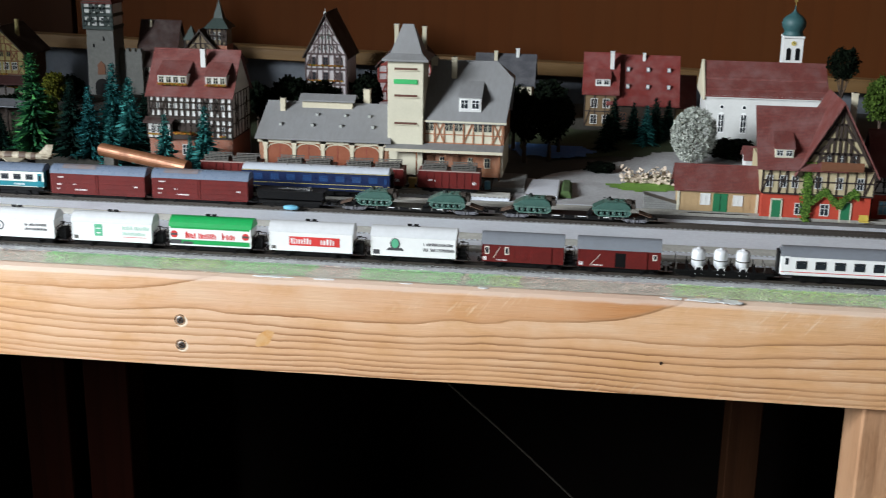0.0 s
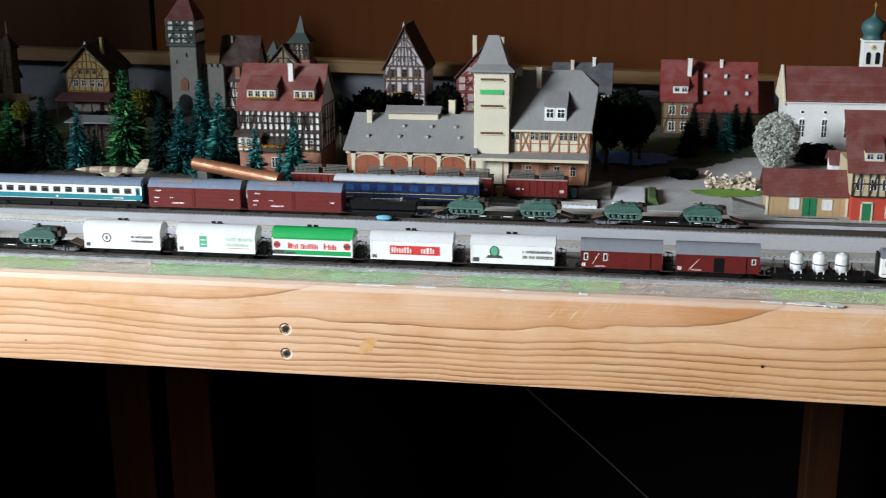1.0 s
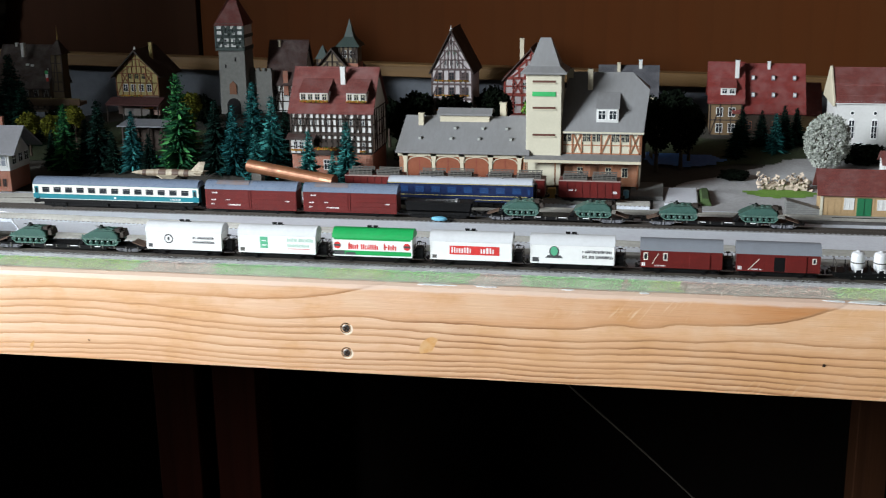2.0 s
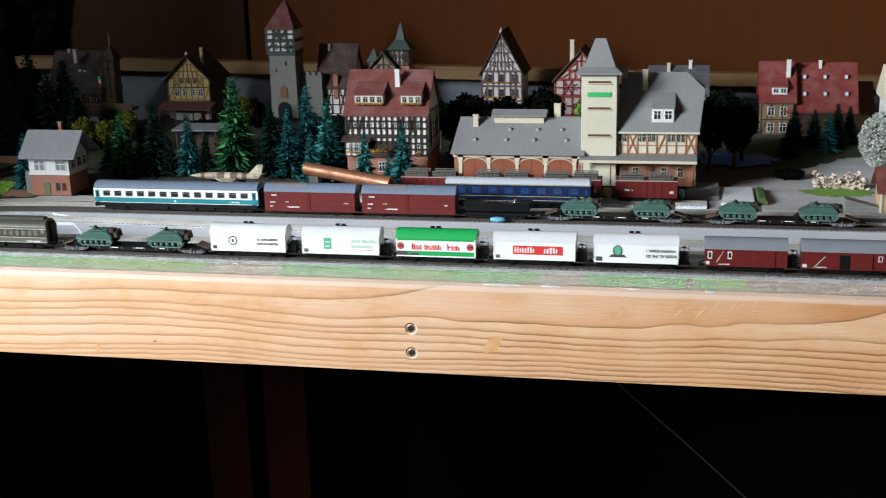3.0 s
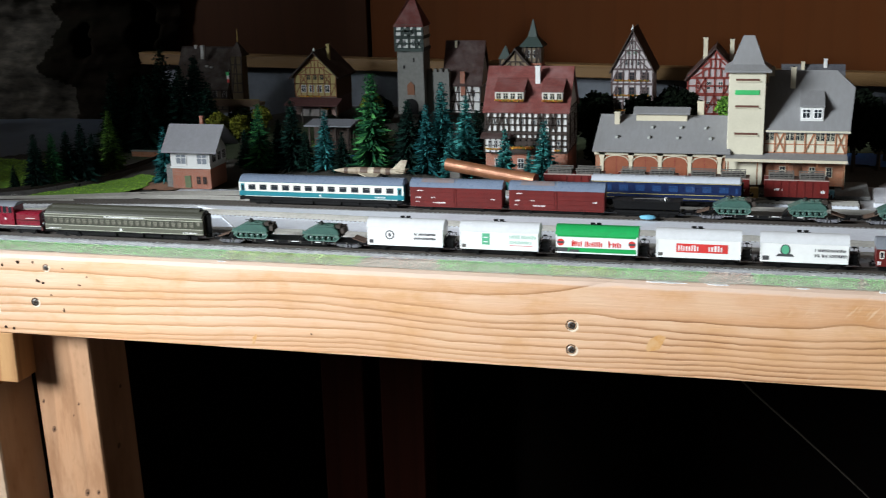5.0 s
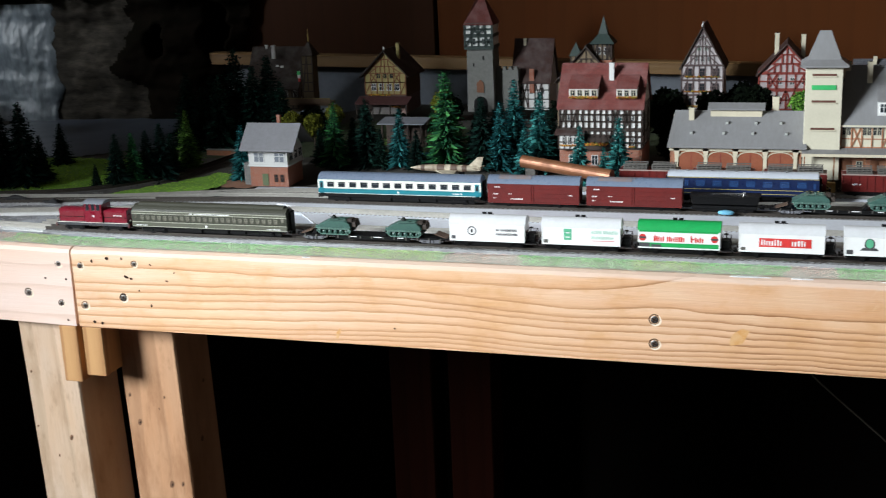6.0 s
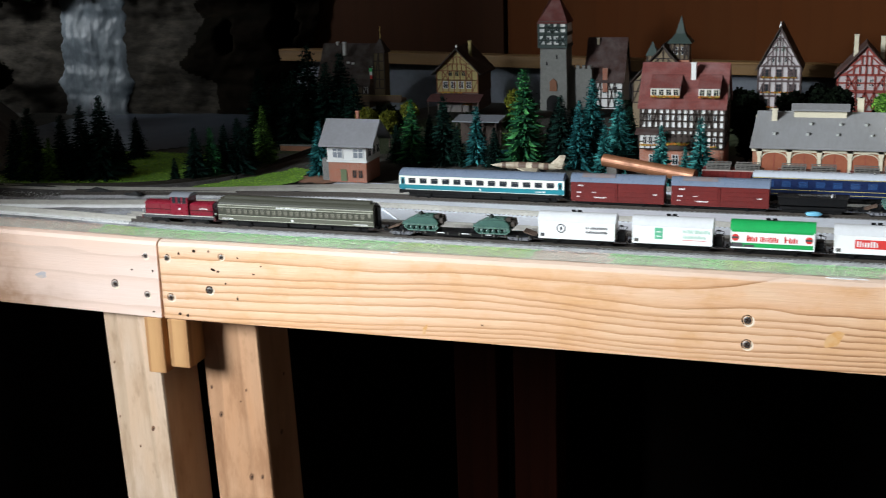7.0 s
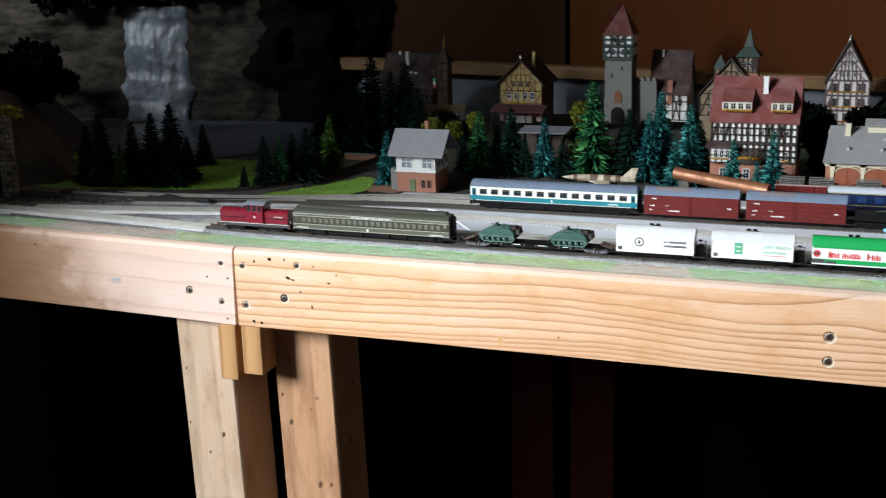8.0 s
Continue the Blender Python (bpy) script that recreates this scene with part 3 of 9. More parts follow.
class Mesh:
    """Gathers boxes, prisms and turned shapes into one mesh."""

    def __init__(self):
        self.v, self.f, self.m = [], [], []

    def add(self, verts, faces, mi=0):
        o = len(self.v)
        self.v += [tuple(p) for p in verts]
        self.f += [tuple(i + o for i in f) for f in faces]
        self.m += [mi] * len(faces)
        return self

    def box(self, x0, x1, y0, y1, z0, z1, mi=0):
        v = [(x, y, z) for z in (z0, z1) for y in (y0, y1) for x in (x0, x1)]
        return self.add(v, [(0, 2, 3, 1), (4, 5, 7, 6), (0, 1, 5, 4), (2, 6, 7, 3), (0, 4, 6, 2), (1, 3, 7, 5)], mi)

    def taper(self, x0, x1, y0, y1, z0, z1, ix, iy, mi=0):
        """A box whose top is drawn in by ix and iy on each side."""
        v = [(x0, y0, z0), (x1, y0, z0), (x1, y1, z0), (x0, y1, z0), (x0 + ix, y0 + iy, z1), (x1 - ix, y0 + iy, z1), (x1 - ix, y1 - iy, z1), (x0 + ix, y1 - iy, z1)]
        return self.add(v, [(3, 2, 1, 0), (4, 5, 6, 7), (0, 1, 5, 4), (1, 2, 6, 5), (2, 3, 7, 6), (3, 0, 4, 7)], mi)

    def prism(self, poly, axis, a0, a1, mi=0):
        """A polygon of the plane across axis, drawn out from a0 to a1. For axis x the polygon is (y, z), for y (x, z), for z (x, y)."""
        def at(p, a):
            return {"x": (a, p[0], p[1]), "y": (p[0], a, p[1]), "z": (p[0], p[1], a)}[axis]
        n = len(poly)
        v = [at(p, a0) for p in poly] + [at(p, a1) for p in poly]
        f = [(i, (i + 1) % n, n + (i + 1) % n, n + i) for i in range(n)]
        return self.add(v, f + [tuple(range(n))[::-1], tuple(range(n, 2 * n))], mi)

    def turned(self, prof, n=16, c=(0, 0, 0), axis="z", mi=0):
        """A profile of (radius, height) turned about an axis through c."""
        v, f = [], []
        for r, h in prof:
            for i in range(n):
                a = 2 * math.pi * i / n
                p, q = r * math.cos(a), r * math.sin(a)
                d = {"z": (p, q, h), "x": (h, p, q), "y": (q, h, p)}[axis]
                v.append((c[0] + d[0], c[1] + d[1], c[2] + d[2]))
        for k in range(len(prof) - 1):
            for i in range(n):
                j = (i + 1) % n
                f.append((k * n + i, k * n + j, (k + 1) * n + j, (k + 1) * n + i))
        f += [tuple(range(n))[::-1], tuple(range((len(prof) - 1) * n, len(prof) * n))]
        return self.add(v, f, mi)

    def cyl(self, c, r, h, axis="z", n=12, r2=None, mi=0):
        return self.turned([(r, 0), (r if r2 is None else r2, h)], n, c, axis, mi)

    def stick(self, p, q, w, n=4, mi=0, w2=None):
        p, q = Vector(p), Vector(q)
        d = (q - p).normalized()
        s = d.cross(Vector((0, 0, 1)) if abs(d.z) < 0.9 else Vector((1, 0, 0))).normalized()
        u = s.cross(d)
        w2 = w if w2 is None else w2
        v = [p + (s * math.cos(a) + u * math.sin(a)) * w for a in [2 * math.pi * (i + 0.5) / n for i in range(n)]]
        v += [q + (s * math.cos(a) + u * math.sin(a)) * w2 for a in [2 * math.pi * (i + 0.5) / n for i in range(n)]]
        f = [(i, (i + 1) % n, n + (i + 1) % n, n + i) for i in range(n)]
        return self.add(v, f + [tuple(range(n))[::-1], tuple(range(n, 2 * n))], mi)

    def data(self, name, mats, smooth=False, uv=True):
        me = bpy.data.meshes.new(name)
        arr = np.array(self.v, dtype=float) * MM
        me.from_pydata(arr.tolist(), [], self.f)
        for m in mats:
            me.materials.append(m)
        me.polygons.foreach_set("material_index", self.m)
        if smooth:
            me.polygons.foreach_set("use_smooth", [True] * len(self.f))
        me.update()
        bm = bmesh.new()
        bm.from_mesh(me)
        bmesh.ops.recalc_face_normals(bm, faces=bm.faces)
        if uv:
            lay = bm.loops.layers.uv.new("UVMap")
            for f in bm.faces:
                n = f.normal
                if abs(n.x) > 0.8:
                    s, t = Vector((0, 1, 0)), Vector((0, 0, 1))
                elif abs(n.z) > 0.95:
                    s, t = Vector((1, 0, 0)), Vector((0, 1, 0))
                else:
                    s = Vector((n.y, -n.x, 0)).normalized() if abs(n.z) > 0.05 else Vector((1, 0, 0))
                    t = n.cross(s).normalized()
                for lp in f.loops:
                    lp[lay].uv = (lp.vert.co.dot(s), lp.vert.co.dot(t))
        bm.to_mesh(me)
        bm.free()
        return me


def rounded(me, width):
    """Bevels the sharp edges of a mesh by width millimetres."""
    bm = bmesh.new()
    bm.from_mesh(me)
    bm.edges.ensure_lookup_table()
    sharp = [e for e in bm.edges if len(e.link_faces) == 2 and e.calc_face_angle(0) > 0.6]
    bmesh.ops.bevel(bm, geom=sharp, offset=width * MM, segments=1, affect="EDGES", profile=0.7, clamp_overlap=True)
    bm.to_mesh(me)
    bm.free()
    return me


def part(name, mesh, mats, parent, label="", smooth=False, bevel=0.0, loc=None):
    me = mesh if isinstance(mesh, bpy.types.Mesh) else mesh.data(name, mats if isinstance(mats, (list, tuple)) else [mats], smooth)
    if bevel:
        rounded(me, bevel)
    ob = new(name, me)
    ob.parent = parent
    if loc:
        ob.location = [c * MM for c in loc]
    if label:
        tagged(ob, label)
    return ob


def thing(name, x, y, z, label, category, group="", rz=0.0, kind=""):
    ob = new(name)
    ob.empty_display_size = 0.01
    ob.matrix_basis = pose(x, y, z, 0, 0, rz)
    return tagged(ob, label, category, group, kind)


def solo(name, mesh, mats, x, y, z, label, category="", group="", kind="", rz=0.0, smooth=False, bevel=0.0):
    me = mesh.data(name, mats if isinstance(mats, (list, tuple)) else [mats], smooth)
    if bevel:
        rounded(me, bevel)
    ob = new(name, me)
    ob.matrix_basis = pose(x, y, z, 0, 0, rz)
    return tagged(ob, label, category, group, kind)


def arch(w, h0, h1, n=8, y0=0.0):
    """A shallow arched section: width w, sides at h0, crown at h1."""
    pts = [(y0 - w / 2, h0 - 0.01)]
    for i in range(n + 1):
        a = i / n * 2 - 1
        pts.append((y0 + a * w / 2, h0 + (h1 - h0) * (1 - abs(a) ** 2.6)))
    pts.append((y0 + w / 2, h0 - 0.01))
    return pts

# ---- the room ----
Z0 = 0.951          # top of the layout's base sheet
RAILZ = 0.957       # top of the rails


def metres_box(name, x0, x1, y0, y1, z0, z1, material, label, kind="structure", category="", bevel=0.0):
    cx, cy, cz = (x0 + x1) / 2, (y0 + y1) / 2, (z0 + z1) / 2
    s = Mesh().box(*[(a - b) * 1000 for a, b in ((x0, cx), (x1, cx), (y0, cy), (y1, cy), (z0, cz), (z1, cz))])
    return solo(name, s, material, cx, cy, cz, label, category, "", kind, bevel=bevel)


CONCRETE = mat("dark concrete", (0.045, 0.042, 0.04), 0.9, 0, (0.025, 0.024, 0.022), 40, 6)
WALLWOOD = wood("shed wall boards", (0.11, 0.11, 0.108), (0.08, 0.08, 0.078), 16, "X", 1.0)
metres_box("floor", -4.6, 1.9, -2.40, 1.0, -0.05, 0.0, CONCRETE, "dark bare concrete floor of the shed")
metres_box("ceiling", -4.6, 1.9, -2.40, 1.0, 3.0, 3.07, WALLWOOD, "grey boarded ceiling of the shed")
metres_box("wall_west", -4.6, -4.5, -2.40, 1.0, 0.0, 3.0, WALLWOOD, "grey boarded side wall of the shed")
metres_box("wall_east", 1.8, 1.9, -2.40, 1.0, 0.0, 3.0, mat("weathered boards of the side wall", (0.13, 0.10, 0.075), 0.9, 0, (0.09, 0.07, 0.05), 30, 4), "weathered side wall of the shed")
for a, b, c, d in ((-4.5, 1.8, 0.0, 1.63), (-4.5, 1.8, 2.87, 3.0), (-4.5, -3.72, 1.63, 2.87), (-2.08, 1.8, 1.63, 2.87)):
    metres_box("wall_south", a, b, -2.40, -2.30, c, d, WALLWOOD, "grey boarded wall of the shed with a window opening")
# Unseen blockers, added to cut the window light on the left.
metres_box("shade_pier", -1.60, -1.15, -0.52, -0.50, 0.0, 3.0, WALLWOOD, "unseen grey boarded pier added to shade the layout's left")
metres_box("shade_parapet", -2.30, -1.60, -0.52, -0.50, 0.0, 1.60, WALLWOOD, "unseen lower boarded wall added to dim light on the cliff")

# back wall: two brown panels with a dark gap between them
GAP = -0.400
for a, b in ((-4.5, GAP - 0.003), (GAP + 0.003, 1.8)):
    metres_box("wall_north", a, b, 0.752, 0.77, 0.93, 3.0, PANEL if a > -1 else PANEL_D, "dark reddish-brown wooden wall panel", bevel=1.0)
# Near-black sheet stands in for the unlit space under the layout.
metres_box("wall_lower", -4.5, 1.8, 0.752, 0.77, 0.0, 0.926, UNDER, "lower wall behind the posts, darkness under the layout in its colour")
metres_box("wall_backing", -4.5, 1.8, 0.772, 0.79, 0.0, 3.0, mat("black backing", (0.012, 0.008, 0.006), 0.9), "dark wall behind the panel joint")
bt = metres_box("trim", -0.735, 1.4, 0.700, 0.722, -0.0085, 0.0085, BATTEN, "yellowish wooden batten along the back edge", bevel=0.8)
bt.matrix_basis = pose(0.3325, 0.711, 1.0137, 0, 1.35, 0)
fa = metres_box("backdrop_board", -0.735, 1.4, 0.712, 0.720, -0.06, 0.06, FASCIA, "blue-grey painted board along the back edge")
fa.matrix_basis = pose(0.3325, 0.724, 0.9592, 0, 1.35, 0)

# ---- the layout's frame ----
JOINT = -0.531
TILT = 0.020


def tilt(x, y):
    """How far the left module of the layout stands up towards its free end, dying out behind the front tracks."""
    k = min(max((y - 0.14) / 0.10, 0.0), 1.0)
    return TILT * max(0.0, JOINT - x) * (1 - k * k * (3 - 2 * k))


def front_board(x0, x1, material, label):
    """The front plank, with its top edge worn round."""
    cx = (x0 + x1) / 2
    prof = [(0, -37), (20, -37), (20, 38.5), (5.5, 38.5), (1.6, 36.8), (0, 33.5)]
    n = max(2, int((x1 - x0) / 0.02))
    s = Mesh()
    xs = [(x0 - cx + (x1 - x0) * i / n) * 1000 for i in range(n + 1)]
    rings = []
    for i, x in enumerate(xs):
        k = noise.noise((x * 0.02, 1.7, 0)) * 0.7 + noise.noise((x * 0.09, 5.7, 0)) * 0.5
        ring = [(x, y + (k * 0.5 if y < 6 and z > 30 else 0), z + (min(k, -0.1) * 0.8 if z > 30 else k * 0.25)) for y, z in prof]
        rings.append(ring)
    v = [p for r in rings for p in r]
    m = len(prof)
    f = [(i * m + j, i * m + (j + 1) % m, (i + 1) * m + (j + 1) % m, (i + 1) * m + j) for i in range(n) for j in range(m)]
    f += [tuple(range(m))[::-1], tuple(range(n * m, n * m + m))]
    s.add(v, f)
    return solo("plank", s, material, cx, 0.0, 0.9125, label, "plank", "front planks of the layout")


front_board(JOINT + 0.0013, 1.25, PINE, "long pine front plank with wavy grain and worn upper edge")
left = front_board(-1.60, JOINT - 0.0013, PINE_STAIN_SHADE, "pale pine front plank with smooth grain, brown stains and painted shade")
left.rotation_euler = (0, TILT, 0)
left.location.z += TILT * (1.60 + JOINT) / 2


FRESH = mat("fresh wood", (0.85, 0.72, 0.56), 0.7, 0, (0.7, 0.55, 0.4), 500, 200)


def screw(x, z, r=4.2):
    """A sunk cross-head screw in its chipped hole."""
    t = thing("screw", x, 0.0, z, "steel cross-head screw sunk in the plank", "screw", "screws in the front planks")
    s = Mesh().turned([(r * 1.1, 0.02), (r * 1.04, -0.12), (r * 0.86, -0.1), (r * 0.84, 0.12)], 20, (0, 0, 0), "y")
    part("hole_rim", s, HOLE, t, "dark chipped hole rim")
    c = Mesh()
    ring = [(r * 0.95 * math.cos(a), r * 0.95 * math.sin(a)) for a in [-2.2 + 2.9 * i / 10 for i in range(11)]]
    out = [(r * (1.12 + 0.24 * math.sin(math.pi * i / 10)) * math.cos(-2.2 + 2.9 * i / 10), r * (1.12 + 0.24 * math.sin(math.pi * i / 10)) * math.sin(-2.2 + 2.9 * i / 10)) for i in range(11)]
    c.prism(ring + out[::-1], "y", -0.12, 0.2)
    part("splinter", c, FRESH, t, "pale splintered wood edge")
    h = Mesh().turned([(r * 0.74, -0.05), (r * 0.72, -0.22), (r * 0.45, -0.3), (r * 0.2, -0.3)], 18, (0, 0, 0), "y")
    part("head", h, SCREW, t, smooth=True)
    c = Mesh().box(-r * 0.5, r * 0.5, -0.36, -0.2, -r * 0.13, r * 0.13).box(-r * 0.13, r * 0.13, -0.37, -0.2, -r * 0.5, r * 0.5)
    part("cross_slot", c, HOLE, t, "dark cross slot").rotation_euler = (0, 0.5 + x * 7, 0)
    return t


for x, z, r in ((0.0, 0.913, 4.4), (0.0, 0.8925, 4.2), (-0.580, 0.906, 4.0), (-0.5443, 0.9355, 3.4), (-0.546, 0.8975, 3.2),
                (-0.522, 0.9345, 3.6), (-0.521, 0.8965, 3.8), (-0.480, 0.906, 3.8), (-0.4655, 0.9385, 3.0)):
    screw(x, z, r)


def knot(x, z, w, h, tilt=0.0):
    s = Mesh()
    for k, (sc, y) in enumerate(((1.0, 0.02), (0.85, -0.12), (0.5, -0.18))):
        s.v += [(w * sc * math.cos(a) * (1 + 0.2 * math.sin(3 * a + x * 90)), y, h * sc * math.sin(a)) for a in [i * math.pi / 5 for i in range(10)]]
    s.f = [(k * 10 + i, k * 10 + (i + 1) % 10, k * 10 + 10 + (i + 1) % 10, k * 10 + 10 + i) for k in range(2) for i in range(10)] + [tuple(range(20, 30))]
    s.m = [0] * len(s.f)
    ob = solo("knot_hole", s, HOLE, x, -0.0003, z, "small dark hole in the pine plank", "hole", "holes in the front planks")
    ob.rotation_euler = (0, tilt, 0)
    return ob


for x, z, w, h, a in ((-0.493, 0.9425, 1.8, 1.6, 0), (-0.475, 0.926, 2.6, 1.3, 0.4), (-0.470, 0.9245, 1.4, 1.0, 0), (-0.509, 0.9395, 0.9, 1.6, 0),
                      (-0.478, 0.943, 0.8, 1.2, 0), (-0.449, 0.9385, 1.2, 0.6, 0.3), (-0.434, 0.924, 1.6, 0.7, 0.2), (-0.452, 0.900, 0.8, 1.9, 0), (-0.426, 0.932, 1.0, 0.6, -0.5),
                      (-0.513, 0.881, 1.6, 1.4, 0), (-0.505, 0.880, 1.5, 1.4, 0), (-0.463, 0.9135, 0.9, 0.8, 0), (-0.560, 0.921, 1.1, 0.9, 0),
                      (-0.541, 0.881, 1.4, 0.8, 0.2), (-0.752, 0.940, 1.5, 0.8, 0.2), (-0.538, 0.921, 0.8, 1.2, 0), (0.3655, 0.9015, 1.3, 1.3, 0), (-0.22, 0.892, 0.9, 0.6, 0)):
    knot(x, z, w, h, a)

def stain(name, x, z, w, h, tilt, material, label):
    """A flat irregular mark on the plank's face."""
    pts = [(w * math.cos(a) * (1 + 0.25 * math.sin(3 * a + x * 50)), h * math.sin(a) * (1 + 0.2 * math.sin(2 * a))) for a in [i * math.pi / 12 for i in range(24)]]
    ob = solo(name, Mesh().prism(pts, "y", -0.08, 0.05), material, x, 0.0, z, label, "stain", "stains on the front planks")
    ob.rotation_euler = (0, tilt, 0)
    return ob


HONEY = mat("honey resin", (0.60, 0.29, 0.085), 0.45, 0, (0.72, 0.44, 0.22), 160, 90, 0.9, 0.05)
stain("resin_stain", 0.0675, 0.9035, 4.6, 11.0, 0.65, HONEY, "amber resin stain on the pine plank")
stain("resin_stain", -0.272, 0.884, 1.6, 5.0, 0.3, HONEY, "small amber resin stain on the pine plank")
stain("paint_smudge", -0.661, 0.9095, 6.0, 3.4, 0.0, mat("faded blue paint", (0.36, 0.37, 0.44), 0.8, 0, (0.62, 0.48, 0.38), 150, 90, 0.9, 0.05), "faded blue paint smudge on the pale plank")

metres_box("layout_base", -1.60, 1.25, 0.0205, 0.70, 0.930, 0.9495, PINE_L, "plywood base sheet carrying the model landscape", "structure")


def post(x0, x1, y0, y1, z0, z1, material, label, lean=0.0, knots=(), side_knots=()):
    """A square post; x0 and x1 hold at the plank's lower edge, lean turns it about there. knots: (across, height, size) on the front, side_knots: (depth, height, size) on the side."""
    t = thing("post", (x0 + x1) / 2 - 0.876 * math.tan(radians(lean)), (y0 + y1) / 2, z0, label, "post", "posts under the layout")
    w, d, h = (x1 - x0) * 500, (y1 - y0) * 500, (z1 - z0) * 1000
    part("shaft", Mesh().box(-w, w, -d, d, 0, h), material, t, bevel=1.6)
    for u, zz, r in knots:
        k = Mesh().turned([(r * 1.2, 0.05), (r * 1.0, -0.08), (r * 0.4, -0.1)], 11, (0, 0, 0), "y")
        kk = part("knot", k, KNOT, t, "brown knot", loc=(u, -d, zz))
        kk.scale, kk.rotation_euler = (1, 1, 1.7), (0, 0.3, 0)
        part("knot_core", Mesh().turned([(r * 0.5, 0.05), (r * 0.4, -0.16), (r * 0.2, -0.2)], 7, (r * 0.3, 0, 0), "y"), HOLE, kk, "dark knot core")
    for u, zz, r in side_knots:
        k = Mesh().turned([(r * 1.5, -0.05), (r * 1.1, 0.10), (r * 0.4, 0.2)], 9, (0, 0, 0), "x")
        part("knot", k, KNOT, t, "brown knot", loc=(w, u, zz))
    t.rotation_euler = (0, radians(lean), 0)
    return t


post(-0.606, -0.548, 0.012, 0.078, 0.0, 0.9295, POST_P, "pale pine post with knots under the plank joint", -1.6, ((11, 755, 1.7), (-23, 822, 0.9), (-25, 765, 0.8), (-6, 735, 0.9)))
post(-0.5120, -0.4510, 0.030, 0.094, 0.0, 0.9295, POST, "warm pine post with dark knots under the layout", -1.6, ((-18, 770, 1.9), (-25, 798, 1.3), (12, 797, 0.9), (8, 706, 2.2), (20, 707, 1.5), (5, 785, 0.7)), ((13, 798, 1.6), (-3, 743, 2.2)))
post(0.5155, 0.5755, 0.012, 0.070, 0.0, 0.9295, POST, "warm pine post under the front plank")
# Rear posts: wood colours taken near black to carry the shade.
post(-0.444, -0.382, 0.60, 0.66, 0.0, 0.9295, RED_POST, "reddish wooden rear post, deep shade put into its colour")
post(-0.357, -0.295, 0.60, 0.66, 0.0, 0.9295, RED_POST, "reddish wooden rear post, deep shade put into its colour")
post(0.497, 0.538, 0.60, 0.66, 0.0, 0.9295, wood("brown rear post", (0.034, 0.014, 0.0065), (0.022, 0.009, 0.0045), 34, "Z", 1.0, spec=0.05), "brown wooden rear post, deep shade put into its colour")
for x0, x1, zb, d in ((-0.5535, -0.5345, 0.819, 20), (-0.5285, -0.508, 0.8265, 46)):
    s = Mesh().box(-(x1 - x0) * 500, (x1 - x0) * 500, 0, d, 0, (0.8745 - zb) * 1000)
    solo("wood_block", s, POST_D, (x0 + x1) / 2, 0.001, zb, "small orange-brown wooden block fixed under the plank joint", "wood block", "blocks at the plank joint", bevel=0.8)

cable = bpy.data.curves.new("cable", "CURVE")
cable.dimensions, cable.bevel_depth, cable.bevel_resolution = "3D", 0.0012, 2
sp = cable.splines.new("NURBS")
sp.points.add(4)
for p, co in zip(sp.points, ((0.02, 0.52, 0.80), (0.10, 0.5, 0.705), (0.17, 0.5, 0.645), (0.25, 0.5, 0.575), (0.36, 0.5, 0.47))):
    p.co = (*co, 1)
sp.use_endpoint_u = True
# Sheath almost black: the dark beneath the table is in its colour.
cable.materials.append(mat("yellow-green sheath dimmed by shade", (0.016, 0.012, 0.006), 0.9))
tagged(new("cable", cable), "thin yellow-green cable hanging under the layout", "cable")

# ---- ground of the model ----


def rise(x, y):
    """Height of the model ground over its base sheet, in metres."""
    t = min(max((y - 0.285) / 0.05, 0), 1)
    u = min(max((y - 0.42) / 0.2, 0), 1)
    h = 0.010 * t * t * (3 - 2 * t) + 0.010 * u * u * (3 - 2 * u)
    if x > 0.23:
        h *= 0.25 + 0.75 * min(max((y - 0.40) / 0.12, 0), 1)
    if x < -0.46:
        h *= max(0.0, 1 - (-0.46 - x) / 0.12)
    return h + tilt(x, y) + 0.0006 * noise.noise((x * 40, y * 40, 0))


def ground_sheet(name, x0, x1, y0, y1, step, material, label, lift=0.0, inside=None, kind="structure", category=""):
    nx, ny = int((x1 - x0) / step) + 1, int((y1 - y0) / step) + 1
    s = Mesh()
    ids = {}
    for j in range(ny + 1):
        for i in range(nx + 1):
            x, y = x0 + (x1 - x0) * i / nx, y0 + (y1 - y0) * j / ny
            ids[i, j] = len(s.v)
            s.v.append((x * 1000, y * 1000, (Z0 + rise(x, y) + lift) * 1000))
    for j in range(ny):
        for i in range(nx):
            x, y = x0 + (x1 - x0) * (i + 0.5) / nx, y0 + (y1 - y0) * (j + 0.5) / ny
            if inside is None or inside(x, y):
                s.f.append((ids[i, j], ids[i + 1, j], ids[i + 1, j + 1], ids[i, j + 1]))
    s.m = [0] * len(s.f)
    me = s.data(name, [material], True, False)
    bm = bmesh.new()
    bm.from_mesh(me)
    bmesh.ops.delete(bm, geom=[v for v in bm.verts if not v.link_faces], context="VERTS")
    for f in bm.faces:
        if f.normal.z < 0:
            f.normal_flip()
    bm.to_mesh(me)
    bm.free()
    return tagged(new(name, me), label, category, "", kind)


ground_sheet("ground", -1.6, 1.25, 0.0205, 0.712, 0.015, GROUND, "earthy grey-brown model ground with grit")


def blob(cx, cy, rx, ry, wob=0.25, seed=0.0):
    def inside(x, y):
        a = math.atan2((y - cy) / ry, (x - cx) / rx)
        r = math.hypot((x - cx) / rx, (y - cy) / ry)
        return r < 1 + wob * noise.noise((2.2 * math.cos(a) + seed, 2.2 * math.sin(a), seed))
    return inside


